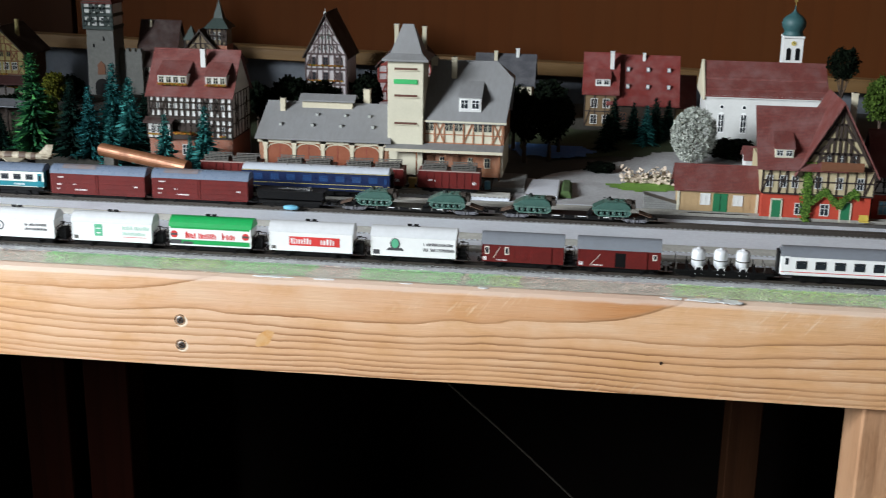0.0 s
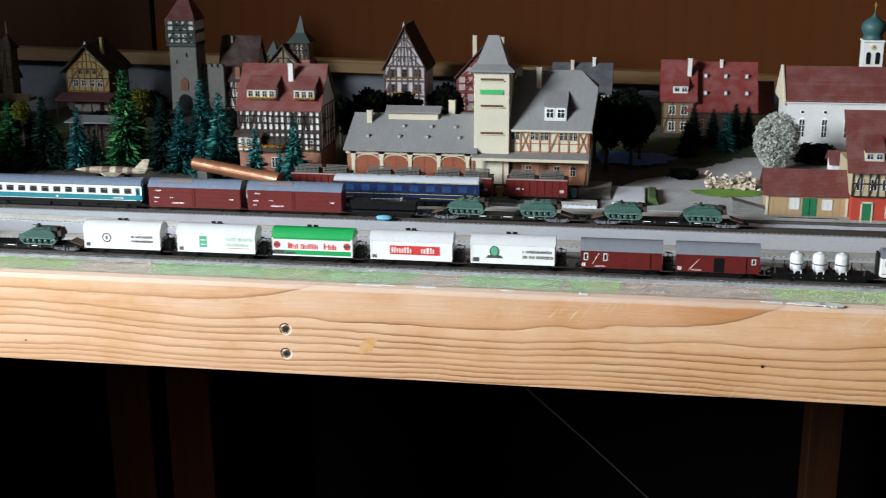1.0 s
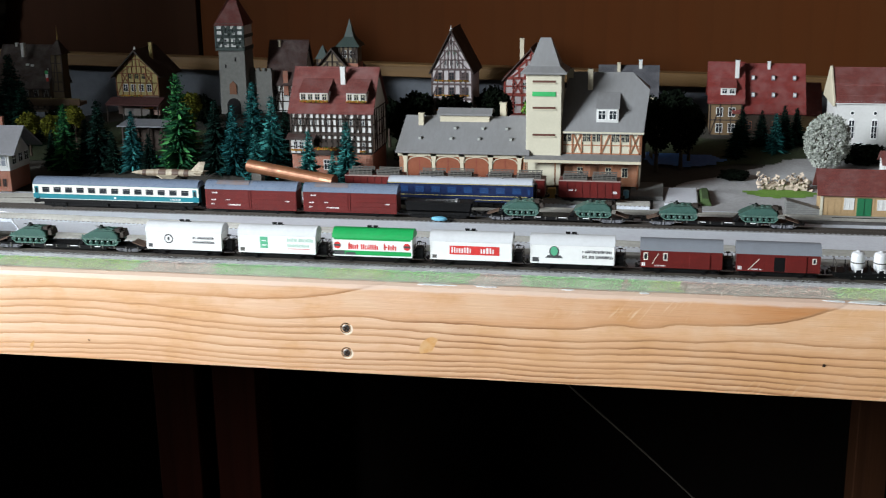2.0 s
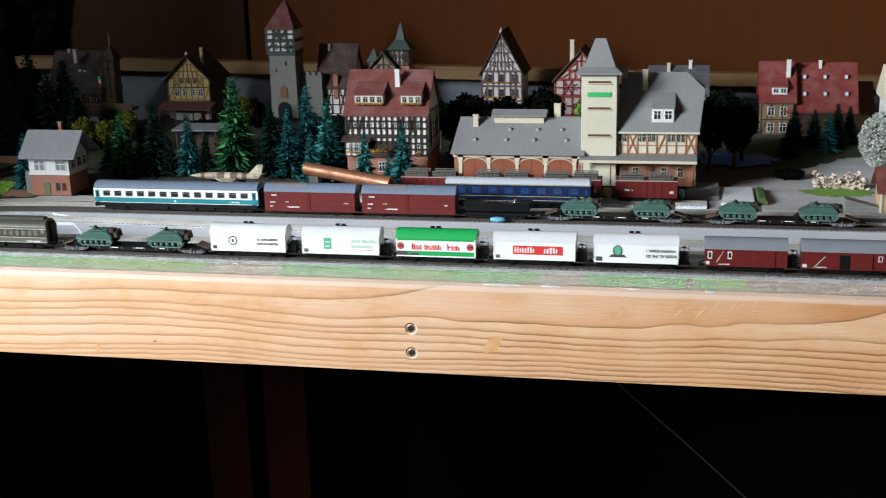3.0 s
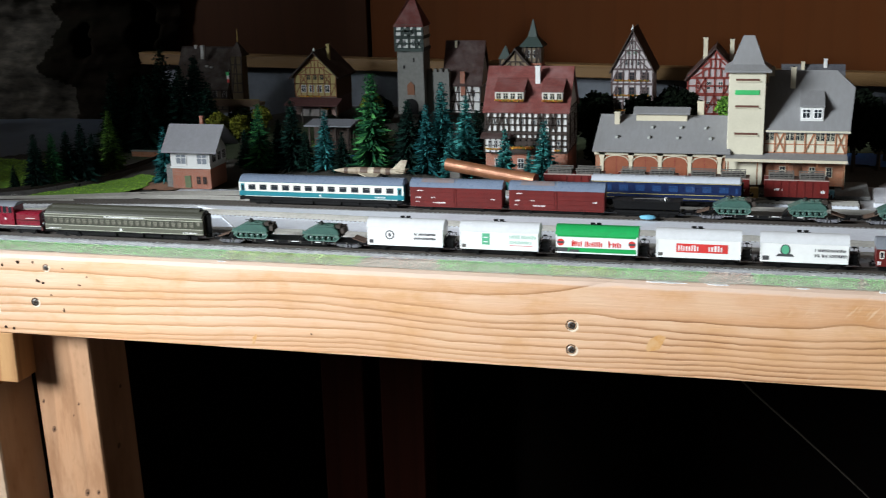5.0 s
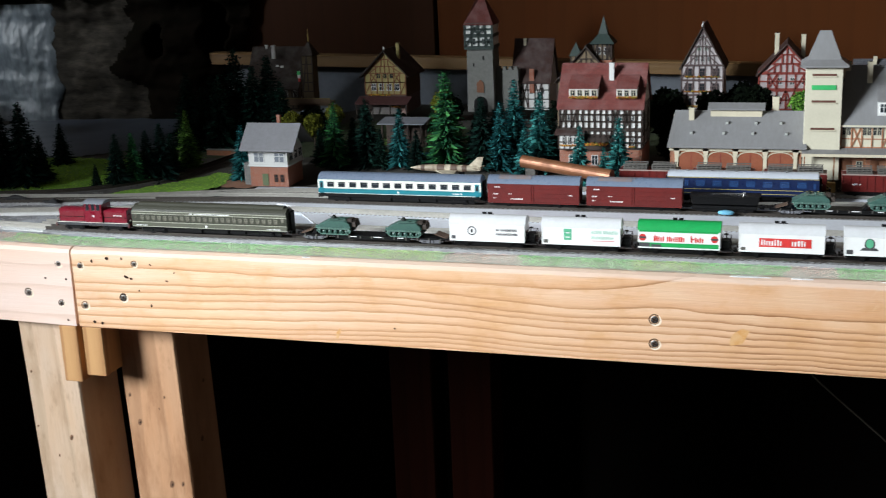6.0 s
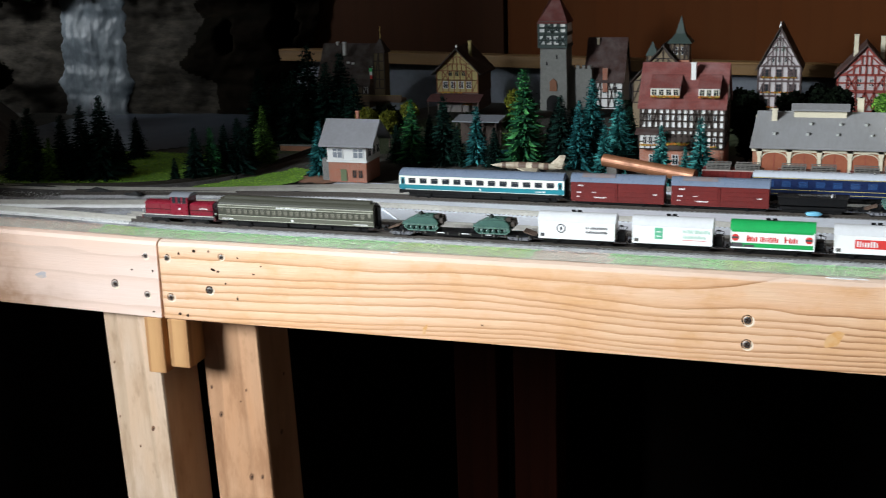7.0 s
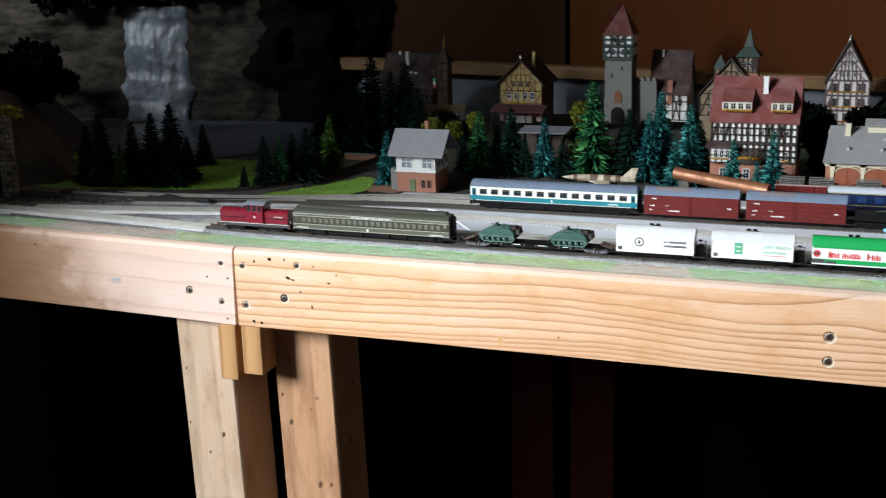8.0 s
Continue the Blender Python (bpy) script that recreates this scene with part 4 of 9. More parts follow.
ground_sheet("gravel_yard", -1.3, 1.2, 0.031, 0.27, 0.008, BALLAST, "grey stone-covered track bed of the station yard", 0.0012,
             lambda x, y: x > -0.80 + 0.06 * noise.noise((x * 25, y * 25, 3)) - 0.3 * max(0.0, 0.10 - y) and y < 0.262 + 0.015 * noise.noise((x * 20, 1, 0)) and (x > -0.46 or y < 0.21 + 0.36 * (x + 0.5) + 0.01 * noise.noise((x * 30, 2, 0))))


def lawn(cx, cy, rx, ry, material, label, seed=0.0, lift=0.0012):
    return ground_sheet("lawn", cx - rx * 1.3, cx + rx * 1.3, max(cy - ry * 1.3, 0.022), min(cy + ry * 1.3, 0.705), 0.004, material, label, lift, blob(cx, cy, rx, ry, 0.3, seed), "stuff", "grass")


def patch(pts, ragged=0.006):
    """Inside test for a many-cornered plot with ragged edges."""
    def inside(x, y):
        x += ragged * noise.noise((x * 60, y * 60, 1.3))
        y += ragged * noise.noise((x * 60, y * 60, 7.7))
        odd = False
        for (ax, ay), (bx, by) in zip(pts, pts[1:] + pts[:1]):
            if (ay > y) != (by > y) and x < ax + (bx - ax) * (y - ay) / (by - ay):
                odd = not odd
        return odd
    return inside


IN_MEADOW = patch([(-1.02, 0.160), (-0.73, 0.170), (-0.690, 0.187), (-0.655, 0.226), (-0.625, 0.275), (-0.615, 0.36), (-0.70, 0.385), (-1.02, 0.385)])
IN_WEDGE = patch([(-0.613, 0.192), (-0.572, 0.187), (-0.523, 0.212), (-0.503, 0.250), (-0.510, 0.300), (-0.536, 0.308), (-0.557, 0.276), (-0.588, 0.236)])
ground_sheet("lawn", -1.04, -0.60, 0.15, 0.395, 0.004, LAWN, "flocked bright green meadow below the trees", 0.0012, IN_MEADOW, "stuff", "grass")
ground_sheet("lawn", -0.63, -0.48, 0.175, 0.32, 0.003, LAWN, "flocked green wedge of lawn beside the signal box", 0.0022, IN_WEDGE, "stuff", "grass")
ground_sheet("bare_earth", -0.53, -0.455, 0.235, 0.31, 0.003, mat("bare reddish earth", (0.30, 0.15, 0.09), 0.95, 0, (0.16, 0.09, 0.06), 700, 60, 0.7, 0.8), "reddish bare earth beside the signal box", 0.0018, blob(-0.488, 0.268, 0.028, 0.022, 0.3, 4.4), "stuff", "earth")
lawn(-0.42, 0.47, 0.14, 0.10, LAWN_SHADE, "dull green flocked slope under the town", 3.0)
lawn(-0.345, 0.475, 0.045, 0.03, LAWN, "small green flocked lawn behind the market shed", 8.0)
lawn(-0.62, 0.50, 0.14, 0.12, LAWN_SHADE, "dull green flocked slope among dark pines", 4.0)
lawn(0.36, 0.335, 0.035, 0.018, LAWN, "small green flocked lawn beside the road", 5.0)
lawn(0.30, 0.50, 0.10, 0.05, LAWN_SHADE, "dark green flocked ground below the houses", 6.0)
lawn(0.02, 0.50, 0.14, 0.09, LAWN_SHADE, "dark green flocked ground behind the station", 7.0)
ground_sheet("road", 0.235, 0.80, 0.215, 0.52, 0.0028, ROAD, "light grey dusty road surface of the village square", 0.0008,
             lambda x, y: y < min(0.405 + 0.93 * (x - 0.30), 0.355 + 1.6 * max(0.0, x - 0.255)) + 0.008 * noise.noise((x * 30, y * 30, 2)) + 0.004 * noise.noise((x * 160, y * 160, 2)))
ground_sheet("pond", -1.05, -0.66, 0.385, 0.70, 0.01, WATER, "still dark grey pond below the waterfall", 0.0016, blob(-0.86, 0.545, 0.19, 0.17, 0.2, 9.0), "structure")
for cx, cy, rx, ry, sd in ((0.258, 0.462, 0.048, 0.024, 1.5), (-0.30, 0.40, 0.02, 0.012, 2.5), (-0.13, 0.385, 0.02, 0.01, 3.5), (-0.22, 0.345, 0.016, 0.01, 6.5)):
    ground_sheet("stream", cx - rx * 1.3, cx + rx * 1.3, cy - ry * 1.3, cy + ry * 1.3, 0.004, BLUE_WATER, "blue painted stream water in the ground", 0.0022, blob(cx, cy, rx, ry, 0.3, sd), "structure")

# platforms between the tracks


def platform(name, pts, z1, material, label):
    t = thing(name, 0, 0, 0, label, "platform", "station platforms")
    part("slab", Mesh().prism([(x * 1000, y * 1000) for x, y in pts], "z", (Z0 - 0.0005) * 1000, z1 * 1000), material, t, bevel=0.5)
    edge = Mesh()
    for (x0, y0), (x1, y1) in zip(pts, pts[1:] + pts[:1]):
        edge.stick((x0 * 1000, y0 * 1000, z1 * 1000 - 0.5), (x1 * 1000, y1 * 1000, z1 * 1000 - 0.5), 0.6)
    part("edge_strip", edge, ROAD, t, "darker grey edge strip")
    return t


def track_a(x):
    return 0.153 - 0.048 * (x + 0.36) if x > -0.36 else 0.153


platform("platform", [(-0.405, 0.181), (-0.36, 0.163), (0.34, 0.1295), (0.9, 0.1295), (0.9, 0.1785), (0.0, 0.181)], 0.9544, PLATFORM, "pale grey smooth platform strip between the tracks")
platform("platform", [(-0.36, 0.1415), (-0.33, 0.103), (0.9, 0.103), (0.9, 0.1075), (0.34, 0.1105)], 0.9544, PLATFORM, "narrow pale grey platform strip between the tracks")
platform("platform", [(0.246, 0.274), (0.250, 0.338), (0.277, 0.341), (0.277, 0.276)], 0.9568, PLATFORM, "short pale grey loading ramp beside the station")

# ---- tracks ----


def track(pts, label, bed=BALLAST, ties=SLEEPER, rail=RAIL):
    """Ballast, sleepers and two rails along a polyline."""
    t = thing("track", 0, 0, 0, label, "track", "tracks of the model railway")
    dense = []
    for (x0, y0), (x1, y1) in zip(pts, pts[1:]):
        n = max(1, int(math.hypot(x1 - x0, y1 - y0) / 0.012))
        dense += [(x0 + (x1 - x0) * i / n, y0 + (y1 - y0) * i / n) for i in range(n)]
    dense.append(pts[-1])
    for _ in range(6):
        dense = [dense[0]] + [((a[0] + 2 * b[0] + c[0]) / 4, (a[1] + 2 * b[1] + c[1]) / 4) for a, b, c in zip(dense, dense[1:], dense[2:])] + [dense[-1]]
    P = [Vector((x * 1000, y * 1000, 0)) for x, y in dense]
    T = [(P[min(i + 1, len(P) - 1)] - P[max(i - 1, 0)]).normalized() for i in range(len(P))]
    N = [Vector((-d.y, d.x, 0)) for d in T]

    def sweep(section, z, wob=0.0):
        s, m = Mesh(), len(section)
        for i, (p, n) in enumerate(zip(P, N)):
            for k, (o, h) in enumerate(section):
                q = p + n * (o + (wob * noise.noise((i * 0.9, k * 3.1, 0)) if wob else 0))
                s.v.append((q.x, q.y, z * 1000 + h + 1000 * tilt(q.x * MM, q.y * MM)))
        s.f = [(i * m + j, i * m + (j + 1) % m, (i + 1) * m + (j + 1) % m, (i + 1) * m + j) for i in range(len(P) - 1) for j in range(m)]
        s.f += [tuple(range(m))[::-1], tuple(range((len(P) - 1) * m, len(P) * m))]
        s.m = [0] * len(s.f)
        return s

    part("ballast", sweep([(-12, -0.6), (-8.5, 3.2), (8.5, 3.2), (12, -0.6)], Z0, 1.2), bed, t, "grey ballast bed")
    s = Mesh()
    run, goal = 0.0, 2.0
    for a, b in zip(P, P[1:]):
        L = (b - a).length
        while goal < run + L:
            c, d = a.lerp(b, (goal - run) / L), (b - a).normalized()
            n = Vector((-d.y, d.x, 0))
            q = [c + n * u + d * w for u, w in ((-7.5, -1), (7.5, -1), (7.5, 1), (-7.5, 1))]
            up = Z0 + tilt(c.x * MM, c.y * MM)
            s.add([(p.x, p.y, (up + 0.0019) * 1000) for p in q] + [(p.x, p.y, (up + 0.0033) * 1000) for p in q], [(4, 5, 6, 7), (0, 1, 5, 4), (1, 2, 6, 5), (2, 3, 7, 6), (3, 0, 4, 7)])
            goal += 4.6
        run += L
    ob = part("sleeper", s, ties, t, "rows of brown sleepers")
    tagged(ob, kind="stuff")
    for o in (-4.5, 4.5):
        part("rail", sweep([(o - 0.36, 0.0), (o - 0.36, 2.8), (o + 0.36, 2.8), (o + 0.36, 0.0)], Z0 + 0.0031), rail, t, "long nickel-silver rail")
    return t


FRONT_Y, REAR_Y, BLUE_Y, OPEN_Y = 0.0445, 0.191, 0.236, 0.272
# Dusty grey pushed near white; the strong light there is coloured in.
DUST_GLARE = mat("dusty ballast with bright light in it", (0.76, 0.76, 0.75), 0.9, 0, (0.55, 0.54, 0.52), 900, 40, 0.6, 0.6)
RAIL_D = mat("dull brown rail", (0.06, 0.05, 0.042), 0.5, 0.3, (0.03, 0.025, 0.02), 300, 60)
SHOULDER = mat("grey gravel shoulder", (0.40, 0.40, 0.41), 0.9, 0, (0.22, 0.215, 0.215), 900, 60, 0.8, 0.9)
# Front track continued as a separate piece, painted paler for its brighter light.
track([(-1.3, 0.0603), (-0.9, 0.0562), (-0.585, 0.0500)], "dusty track ahead of the locomotive, paled by painted light", DUST_GLARE, DUST_GLARE)
track([(-0.585, 0.0500), (-0.4, 0.0472), (-0.2, FRONT_Y), (1.1, FRONT_Y)], "grey ballasted front track with dull rails", SHOULDER, SLEEPER_D, RAIL_D)
track([(-0.60, 0.066), (-0.45, 0.082), (-0.3, 0.090), (1.1, 0.090)], "empty ballasted track with yellowish rails beside the front train")
track([(-0.80, 0.066), (-0.68, 0.0945), (-0.616, 0.112), (-0.52, 0.141)], "dusty track crossing the yard throat, paled by painted light", DUST_GLARE, DUST_GLARE)
track([(-0.52, 0.141), (-0.44, 0.150), (-0.36, track_a(-0.36)), (0.34, track_a(0.34)), (1.1, 0.118)], "empty track with yellowish rails between the platforms")
track([(-0.72, 0.130), (-0.56, 0.172), (-0.42, REAR_Y), (1.1, REAR_Y)], "grey ballasted track carrying the second train", SHOULDER, SLEEPER_D, RAIL_D)
track([(-0.98, 0.125), (-0.75, 0.146), (-0.60, 0.176), (-0.50, 0.211), (-0.42, 0.231), (-0.36, BLUE_Y), (0.75, BLUE_Y)], "ballasted track behind the second train", BED, SLEEPER_D)
track([(-0.64, 0.152), (-0.56, 0.178), (-0.47, 0.205), (-0.34, BLUE_Y - 0.022)], "curved turnout track near the signal box")
track([(-0.30, BLUE_Y + 0.002), (-0.16, OPEN_Y), (0.232, OPEN_Y)], "siding track in front of the station")
track([(-0.82, 0.136), (-0.676, 0.186), (-0.63, 0.217), (-0.591, 0.265), (-0.571, 0.318), (-0.558, 0.42)], "curved dark branch track climbing past the signal box", BED, SLEEPER_D, RAIL_D)


def smear(x, w, d, seed):
    """Dried white plaster along the plank's worn upper edge."""
    r = random.Random(seed)
    n = 40
    pts = []
    for i in range(n):
        a = 2 * math.pi * i / n
        k = 0.75 + 0.5 * noise.noise((math.cos(a) * 2.5 + seed, math.sin(a) * 2.5, 0)) + 0.25 * r.random()
        pts.append((w / 2 * math.cos(a) * k, d / 2 * math.sin(a) * k))
    return solo("plaster_smear", Mesh().prism(pts, "z", -0.4, 0.25), WHITE, x, 0.0058 - 0.0003 * d, 0.9508, "dried white plaster smear on the plank's top edge", "plaster smear", "plaster smears")


for x, w, d, sd in ((0.072, 30, 4, 1), (0.112, 20, 3.4, 2), (0.232, 9, 4, 4), (0.395, 28, 8, 5), (0.412, 16, 10, 6), (0.370, 14, 5, 9), (-0.30, 8, 3, 7), (0.175, 10, 2.4, 8)):
    smear(x, w, d, sd)

# ---- rolling stock (built about the wagon's middle, z from the rail top, millimetres) ----


def shared(key, make, store={}):
    if key not in store:
        store[key] = make()
    return store[key]


def wheel_mesh():
    return Mesh().turned([(2.6, -1.2), (3.2, -1.2), (3.2, -0.8), (2.7, -0.7), (2.7, 0.8), (2.0, 0.9)], 14, (0, 0, 0), "y").data("wheel", [DARK])


def wheelset(t, x):
    for y in (-4.3, 4.3):
        part("wheel", shared("wheel", wheel_mesh), None, t, loc=(x, y, 2.7))


def bogie(t, x, w=17.0):
    b = part("bogie", Mesh().taper(x - w / 2, x + w / 2, -6.4, -5.0, 1.4, 4.6, 2.0, 0.1).taper(x - w / 2, x + w / 2, 5.0, 6.4, 1.4, 4.6, 2.0, 0.1).box(x - 2.5, x + 2.5, -5.2, 5.2, 2.5, 4.9)
             .box(x - w / 2 + 2, x - w / 2 + 5, -6.9, -6.2, 1.6, 3.6).box(x + w / 2 - 5, x + w / 2 - 2, -6.9, -6.2, 1.6, 3.6), DARK, t, "dark bogie frame")
    for dx in (-w * 0.31, w * 0.31):
        for y in (-4.3, 4.3):
            part("wheel", shared("wheel", wheel_mesh), None, b, loc=(x + dx, y, 2.7))


def freight_bogie(t, x, paint):
    """Cast two-axle freight bogie with axle boxes and coil springs outside the wheels."""
    b = part("bogie", Mesh().box(x - 3.0, x + 3.0, -6.0, 6.0, 2.4, 4.6), DARK, t, "dark bogie bolster")
    for sy in (-1, 1):
        y0, y1 = sorted((sy * 6.9, sy * 8.2))
        frame_m = Mesh().prism([(x - 11.5, 3.0), (x - 9.0, 4.6), (x - 3.5, 3.9), (x + 3.5, 3.9), (x + 9.0, 4.6), (x + 11.5, 3.0), (x + 9.5, 2.2), (x + 3.2, 1.2), (x - 3.2, 1.2), (x - 9.5, 2.2)], "y", y0, y1)
        part("side_frame", frame_m, paint, b, "worn grey side frame", bevel=0.15)
        for dx in (-7.0, 7.0):
            part("axle_box", Mesh().box(x + dx - 1.6, x + dx + 1.6, sy * 8.1 - 0.6, sy * 8.1 + 0.6, 1.5, 3.9).cyl((x + dx, sy * 8.6, 2.7), 0.8, sy * 0.5, "y", 8), paint, b, bevel=0.2)
        for dx in (-1.4, 1.4):
            part("coil_spring", Mesh().cyl((x + dx, sy * 8.3, 1.6), 0.9, 2.4, "z", 8), paint, b)
    for dx in (-7.0, 7.0):
        for y in (-4.3, 4.3):
            part("wheel", shared("wheel", wheel_mesh), None, b, loc=(x + dx, y, 2.7))


def couplers(t, half):
    for s in (-1, 1):
        m = Mesh().box(s * half, s * (half + 3.2), -1.0, 1.0, 2.6, 4.0).box(s * (half + 2.4), s * (half + 4.0), -2.0, 2.0, 2.6, 5.4)
        part("coupler", m, DARK, t, "black hook coupler")
        for y in (-5.2, 5.2):
            m = Mesh().cyl((s * half, y, 5.0), 0.55, s * 1.6, "x", 8).cyl((s * (half + 1.6), y, 5.0), 1.2, s * 0.4, "x", 10)
            part("buffer", m, DARK, t, "black buffer")


def bars(t, name, x0, x1, z0, z1, y, material, seed=0, gap=0.13):
    """Unreadable lettering as plain upright bars."""
    r = random.Random(seed)
    m, x, h = Mesh(), x0, z1 - z0
    while x < x1 - h * 0.15:
        w = h * r.uniform(0.20, 0.38)
        if r.random() > 0.06:
            m.box(x, min(x + w, x1), y - 0.08, y, z0, z1 - (0 if r.random() > 0.35 else h * 0.2))
        x += w + gap * h
    return part(name, m, material, t, "row of small unreadable lettering")


def disc(t, name, x, z, r, y, material, label="", sx=1.0):
    m = Mesh().turned([(r, y), (r, y - 0.09)], 20, (0, 0, 0), "y")
    m.v = [(x + a * sx, b, z + c) for a, b, c in m.v]
    return part(name, m, material, t, label)


def underframe(t, half, w=8.0):
    # The low middle box is added to hide lit ballast behind the wheels.
    m = Mesh().box(-half, half, -w + 0.6, w - 0.6, 3.6, 6.2).box(-half * 0.95, half * 0.95, -2.8, 2.8, 0.9, 3.7).box(-half * 0.36, half * 0.36, -w + 1.6, w - 1.6, 1.4, 3.7)
    part("underframe", m, DARK, t, "black underframe")
    # Plate added to black out the lit ballast, as shade under the wagon.
    part("shade_plate", Mesh().box(-half * 0.88, half * 0.88, -5.6, -5.2, 0.8, 3.8), DARK, t, "black plate put in for the shade under the vehicle")
    for x in (-half * 0.58, half * 0.58):
        for y in (-6.2, 5.6):
            part("axle_guard", Mesh().taper(x - 2.6, x + 2.6, y, y + 0.6, 1.6, 4.0, 1.2, 0), DARK, t)


def roof_vents(t, z):
    m = Mesh()
    for dx in (-4.4, 0.6):
        m.cyl((dx, 0, z - 1.0), 0.55, 2.0, "z", 8).cyl((dx - 1.3, 0, z + 1.2), 0.8, 3.6, "x", 8)
    m.box(-5.4, 4.2, -0.5, 0.5, z - 0.6, z + 0.3)
    part("roof_vents", m, DARK, t, "black twin roof vents")


def platform_rail(t, x0, x1):
    """Brakeman's platform: small deck and black rails at the wagon's end."""
    p = part("brake_platform", Mesh().box(x0, x1, -7.5, 7.5, 4.4, 5.0), DARK, t, "black end platform")
    part("brake_column", Mesh().box(x0 + 1.0, x1 - 1.4, -4.6, 4.6, 5.0, 12.6).stick(((x0 + x1) / 2, -2, 12.6), ((x0 + x1) / 2, -2, 17.5), 0.4).turned([(1.9, 17.2), (1.9, 17.7)], 12, ((x0 + x1) / 2, -2, 0)), DARK, p, "black brake column with hand wheel", bevel=0.3)
    part("air_hose", Mesh().stick((x1 - 0.5, -3.0, 4.6), (x1 + 1.8, -3.2, 1.6), 0.5).stick((x1 - 0.5, 3.0, 4.6), (x1 + 1.8, 3.2, 1.6), 0.5), DARK, p)
    for x in (x0 + 0.8, x1 - 0.5):
        m = Mesh()
        for y in (-7.2, 7.2):
            m.stick((x, y, 4.6), (x, y, 14.5), 0.28)
        for z in (8, 11, 14.3):
            m.stick((x, -7.4, z), (x, 7.4, z), 0.27)
        part("end_railing", m, DARK, p)
    for y in (-7.2, 7.2):
        m = Mesh().stick(((x0 + x1) / 2, y, 4.6), ((x0 + x1) / 2, y, 14.5), 0.22)
        for z in (8.0, 11.0, 14.3):
            m.stick((x0 + 0.8, y, z), (x1 - 0.5, y, z), 0.25)
        part("side_railing", m, DARK, p)


def van(name, x, y, L, label, body, roof, group, top=27.2, eave=20.4, floor=6.0, w=18.0, vents=True, rail=True, rz=0.0):
    """Two-axle covered van."""
    t = thing(name, x, y, RAILZ, label, "railway wagon", group, rz)
    h, hw = L / 2, w / 2
    s = Mesh().box(-h, h, -hw, hw, floor, eave + 0.02)
    part("body", s, body, t, bevel=0.35)
    rf = Mesh().prism(arch(w + 0.8, eave, top, 10), "x", -h - 0.5, h + 0.5)
    part("roof", rf, roof, t)
    edge = Mesh().box(-h, h, -hw - 0.25, -hw, floor - 0.7, floor + 0.4).box(-h, h, hw, hw + 0.25, floor - 0.7, floor + 0.4)
    for dx in (-h, h - 1.0):
        edge.box(dx, dx + 1.0, -hw - 0.2, -hw, floor, eave)
    part("sole_bar", edge, body, t)
    underframe(t, h - 1)
    for dx in (-L * 0.28, L * 0.28):
        wheelset(t, dx)
        for yy in (-7.4, 7.4):
            part("spring", Mesh().prism([(dx - 5.0, 4.4), (dx + 5.0, 4.4), (dx + 2.2, 3.3), (dx - 2.2, 3.3)], "y", yy - 0.5, yy + 0.5).box(dx - 1.1, dx + 1.1, yy - 0.9, yy + 0.9, 1.8, 3.4), DARK, t, "black leaf spring and axle box")
    for dx in (-h + 4.5, h - 4.5):
        part("step_board", Mesh().box(dx - 2.6, dx + 2.6, -hw - 0.4, -hw + 1.6, 1.6, 2.2).stick((dx - 2.2, -hw + 0.4, 2.0), (dx - 2.2, -hw + 0.4, floor), 0.22).stick((dx + 2.2, -hw + 0.4, 2.0), (dx + 2.2, -hw + 0.4, floor), 0.22), DARK, t, "black step board")
    couplers(t, h)
    if vents:
        roof_vents(t, top)
    if rail:
        platform_rail(t, h + 0.4, h + 8.5)
    return t


BEER = "white beer vans of the front train"
PITCH = 0.0802
bx = [-0.1457 + PITCH * i for i in range(5)]
FY = -9.0
b = van("refrigerator_van", bx[0], FRONT_Y, 65.6, "white refrigerator van with round black emblem and lettering", WHITE, SILVER_ROOF, BEER)
disc(b, "emblem", -13, 14.5, 4.0, FY - 0.05, BLACK_INK, "round black emblem")
disc(b, "emblem_field", -13, 14.5, 3.0, FY - 0.16, WHITE_INK, "white emblem field")
disc(b, "emblem_core", -13, 14.5, 1.7, FY - 0.27, BLACK_INK, "black emblem core", 0.6)
bars(b, "lettering", 8, 27, 14.8, 16.8, FY, BLACK_INK, 1)
bars(b, "lettering", 8, 27, 11.2, 13.2, FY, BLACK_INK, 2)
part("data_box", Mesh().box(-31, -27.5, FY - 0.1, FY, 7, 10), BLACK_INK, b, "black data panel")
b = van("refrigerator_van", bx[1], FRONT_Y, 65.6, "white refrigerator van with green square and pale green lettering", WHITE, SILVER_ROOF, BEER)
part("emblem", Mesh().box(-14, -7.5, FY - 0.1, FY, 9.5, 19), GREEN_INK, b, "green square emblem")
for z in (11.5, 15.2):
    part("emblem_bar", Mesh().box(-12.6, -8.9, FY - 0.2, FY - 0.1, z, z + 0.9), WHITE_INK, b)
bars(b, "lettering", 9, 31, 15.4, 18.2, FY, PALE_GREEN_INK, 3)
bars(b, "lettering", 9, 28, 11.0, 13.4, FY, PALE_GREEN_INK, 4)
part("underline", Mesh().box(9, 28, FY - 0.08, FY, 9.2, 9.6), RED_INK, b)
part("data_box", Mesh().box(-31, -27.5, FY - 0.1, FY, 6.5, 9.5), LOAD, b, "grey data panel")
b = van("refrigerator_van", bx[2], FRONT_Y, 65.6, "green and white refrigerator van with red lettering", WHITE, GREEN, BEER)
part("lower_band", Mesh().box(-32.9, 32.9, FY - 0.12, FY, 5.4, 10.0), GREEN, b, "green lower band")
part("upper_band", Mesh().box(-32.9, 32.9, FY - 0.12, FY, 18.9, 20.6), GREEN, b, "green upper band")
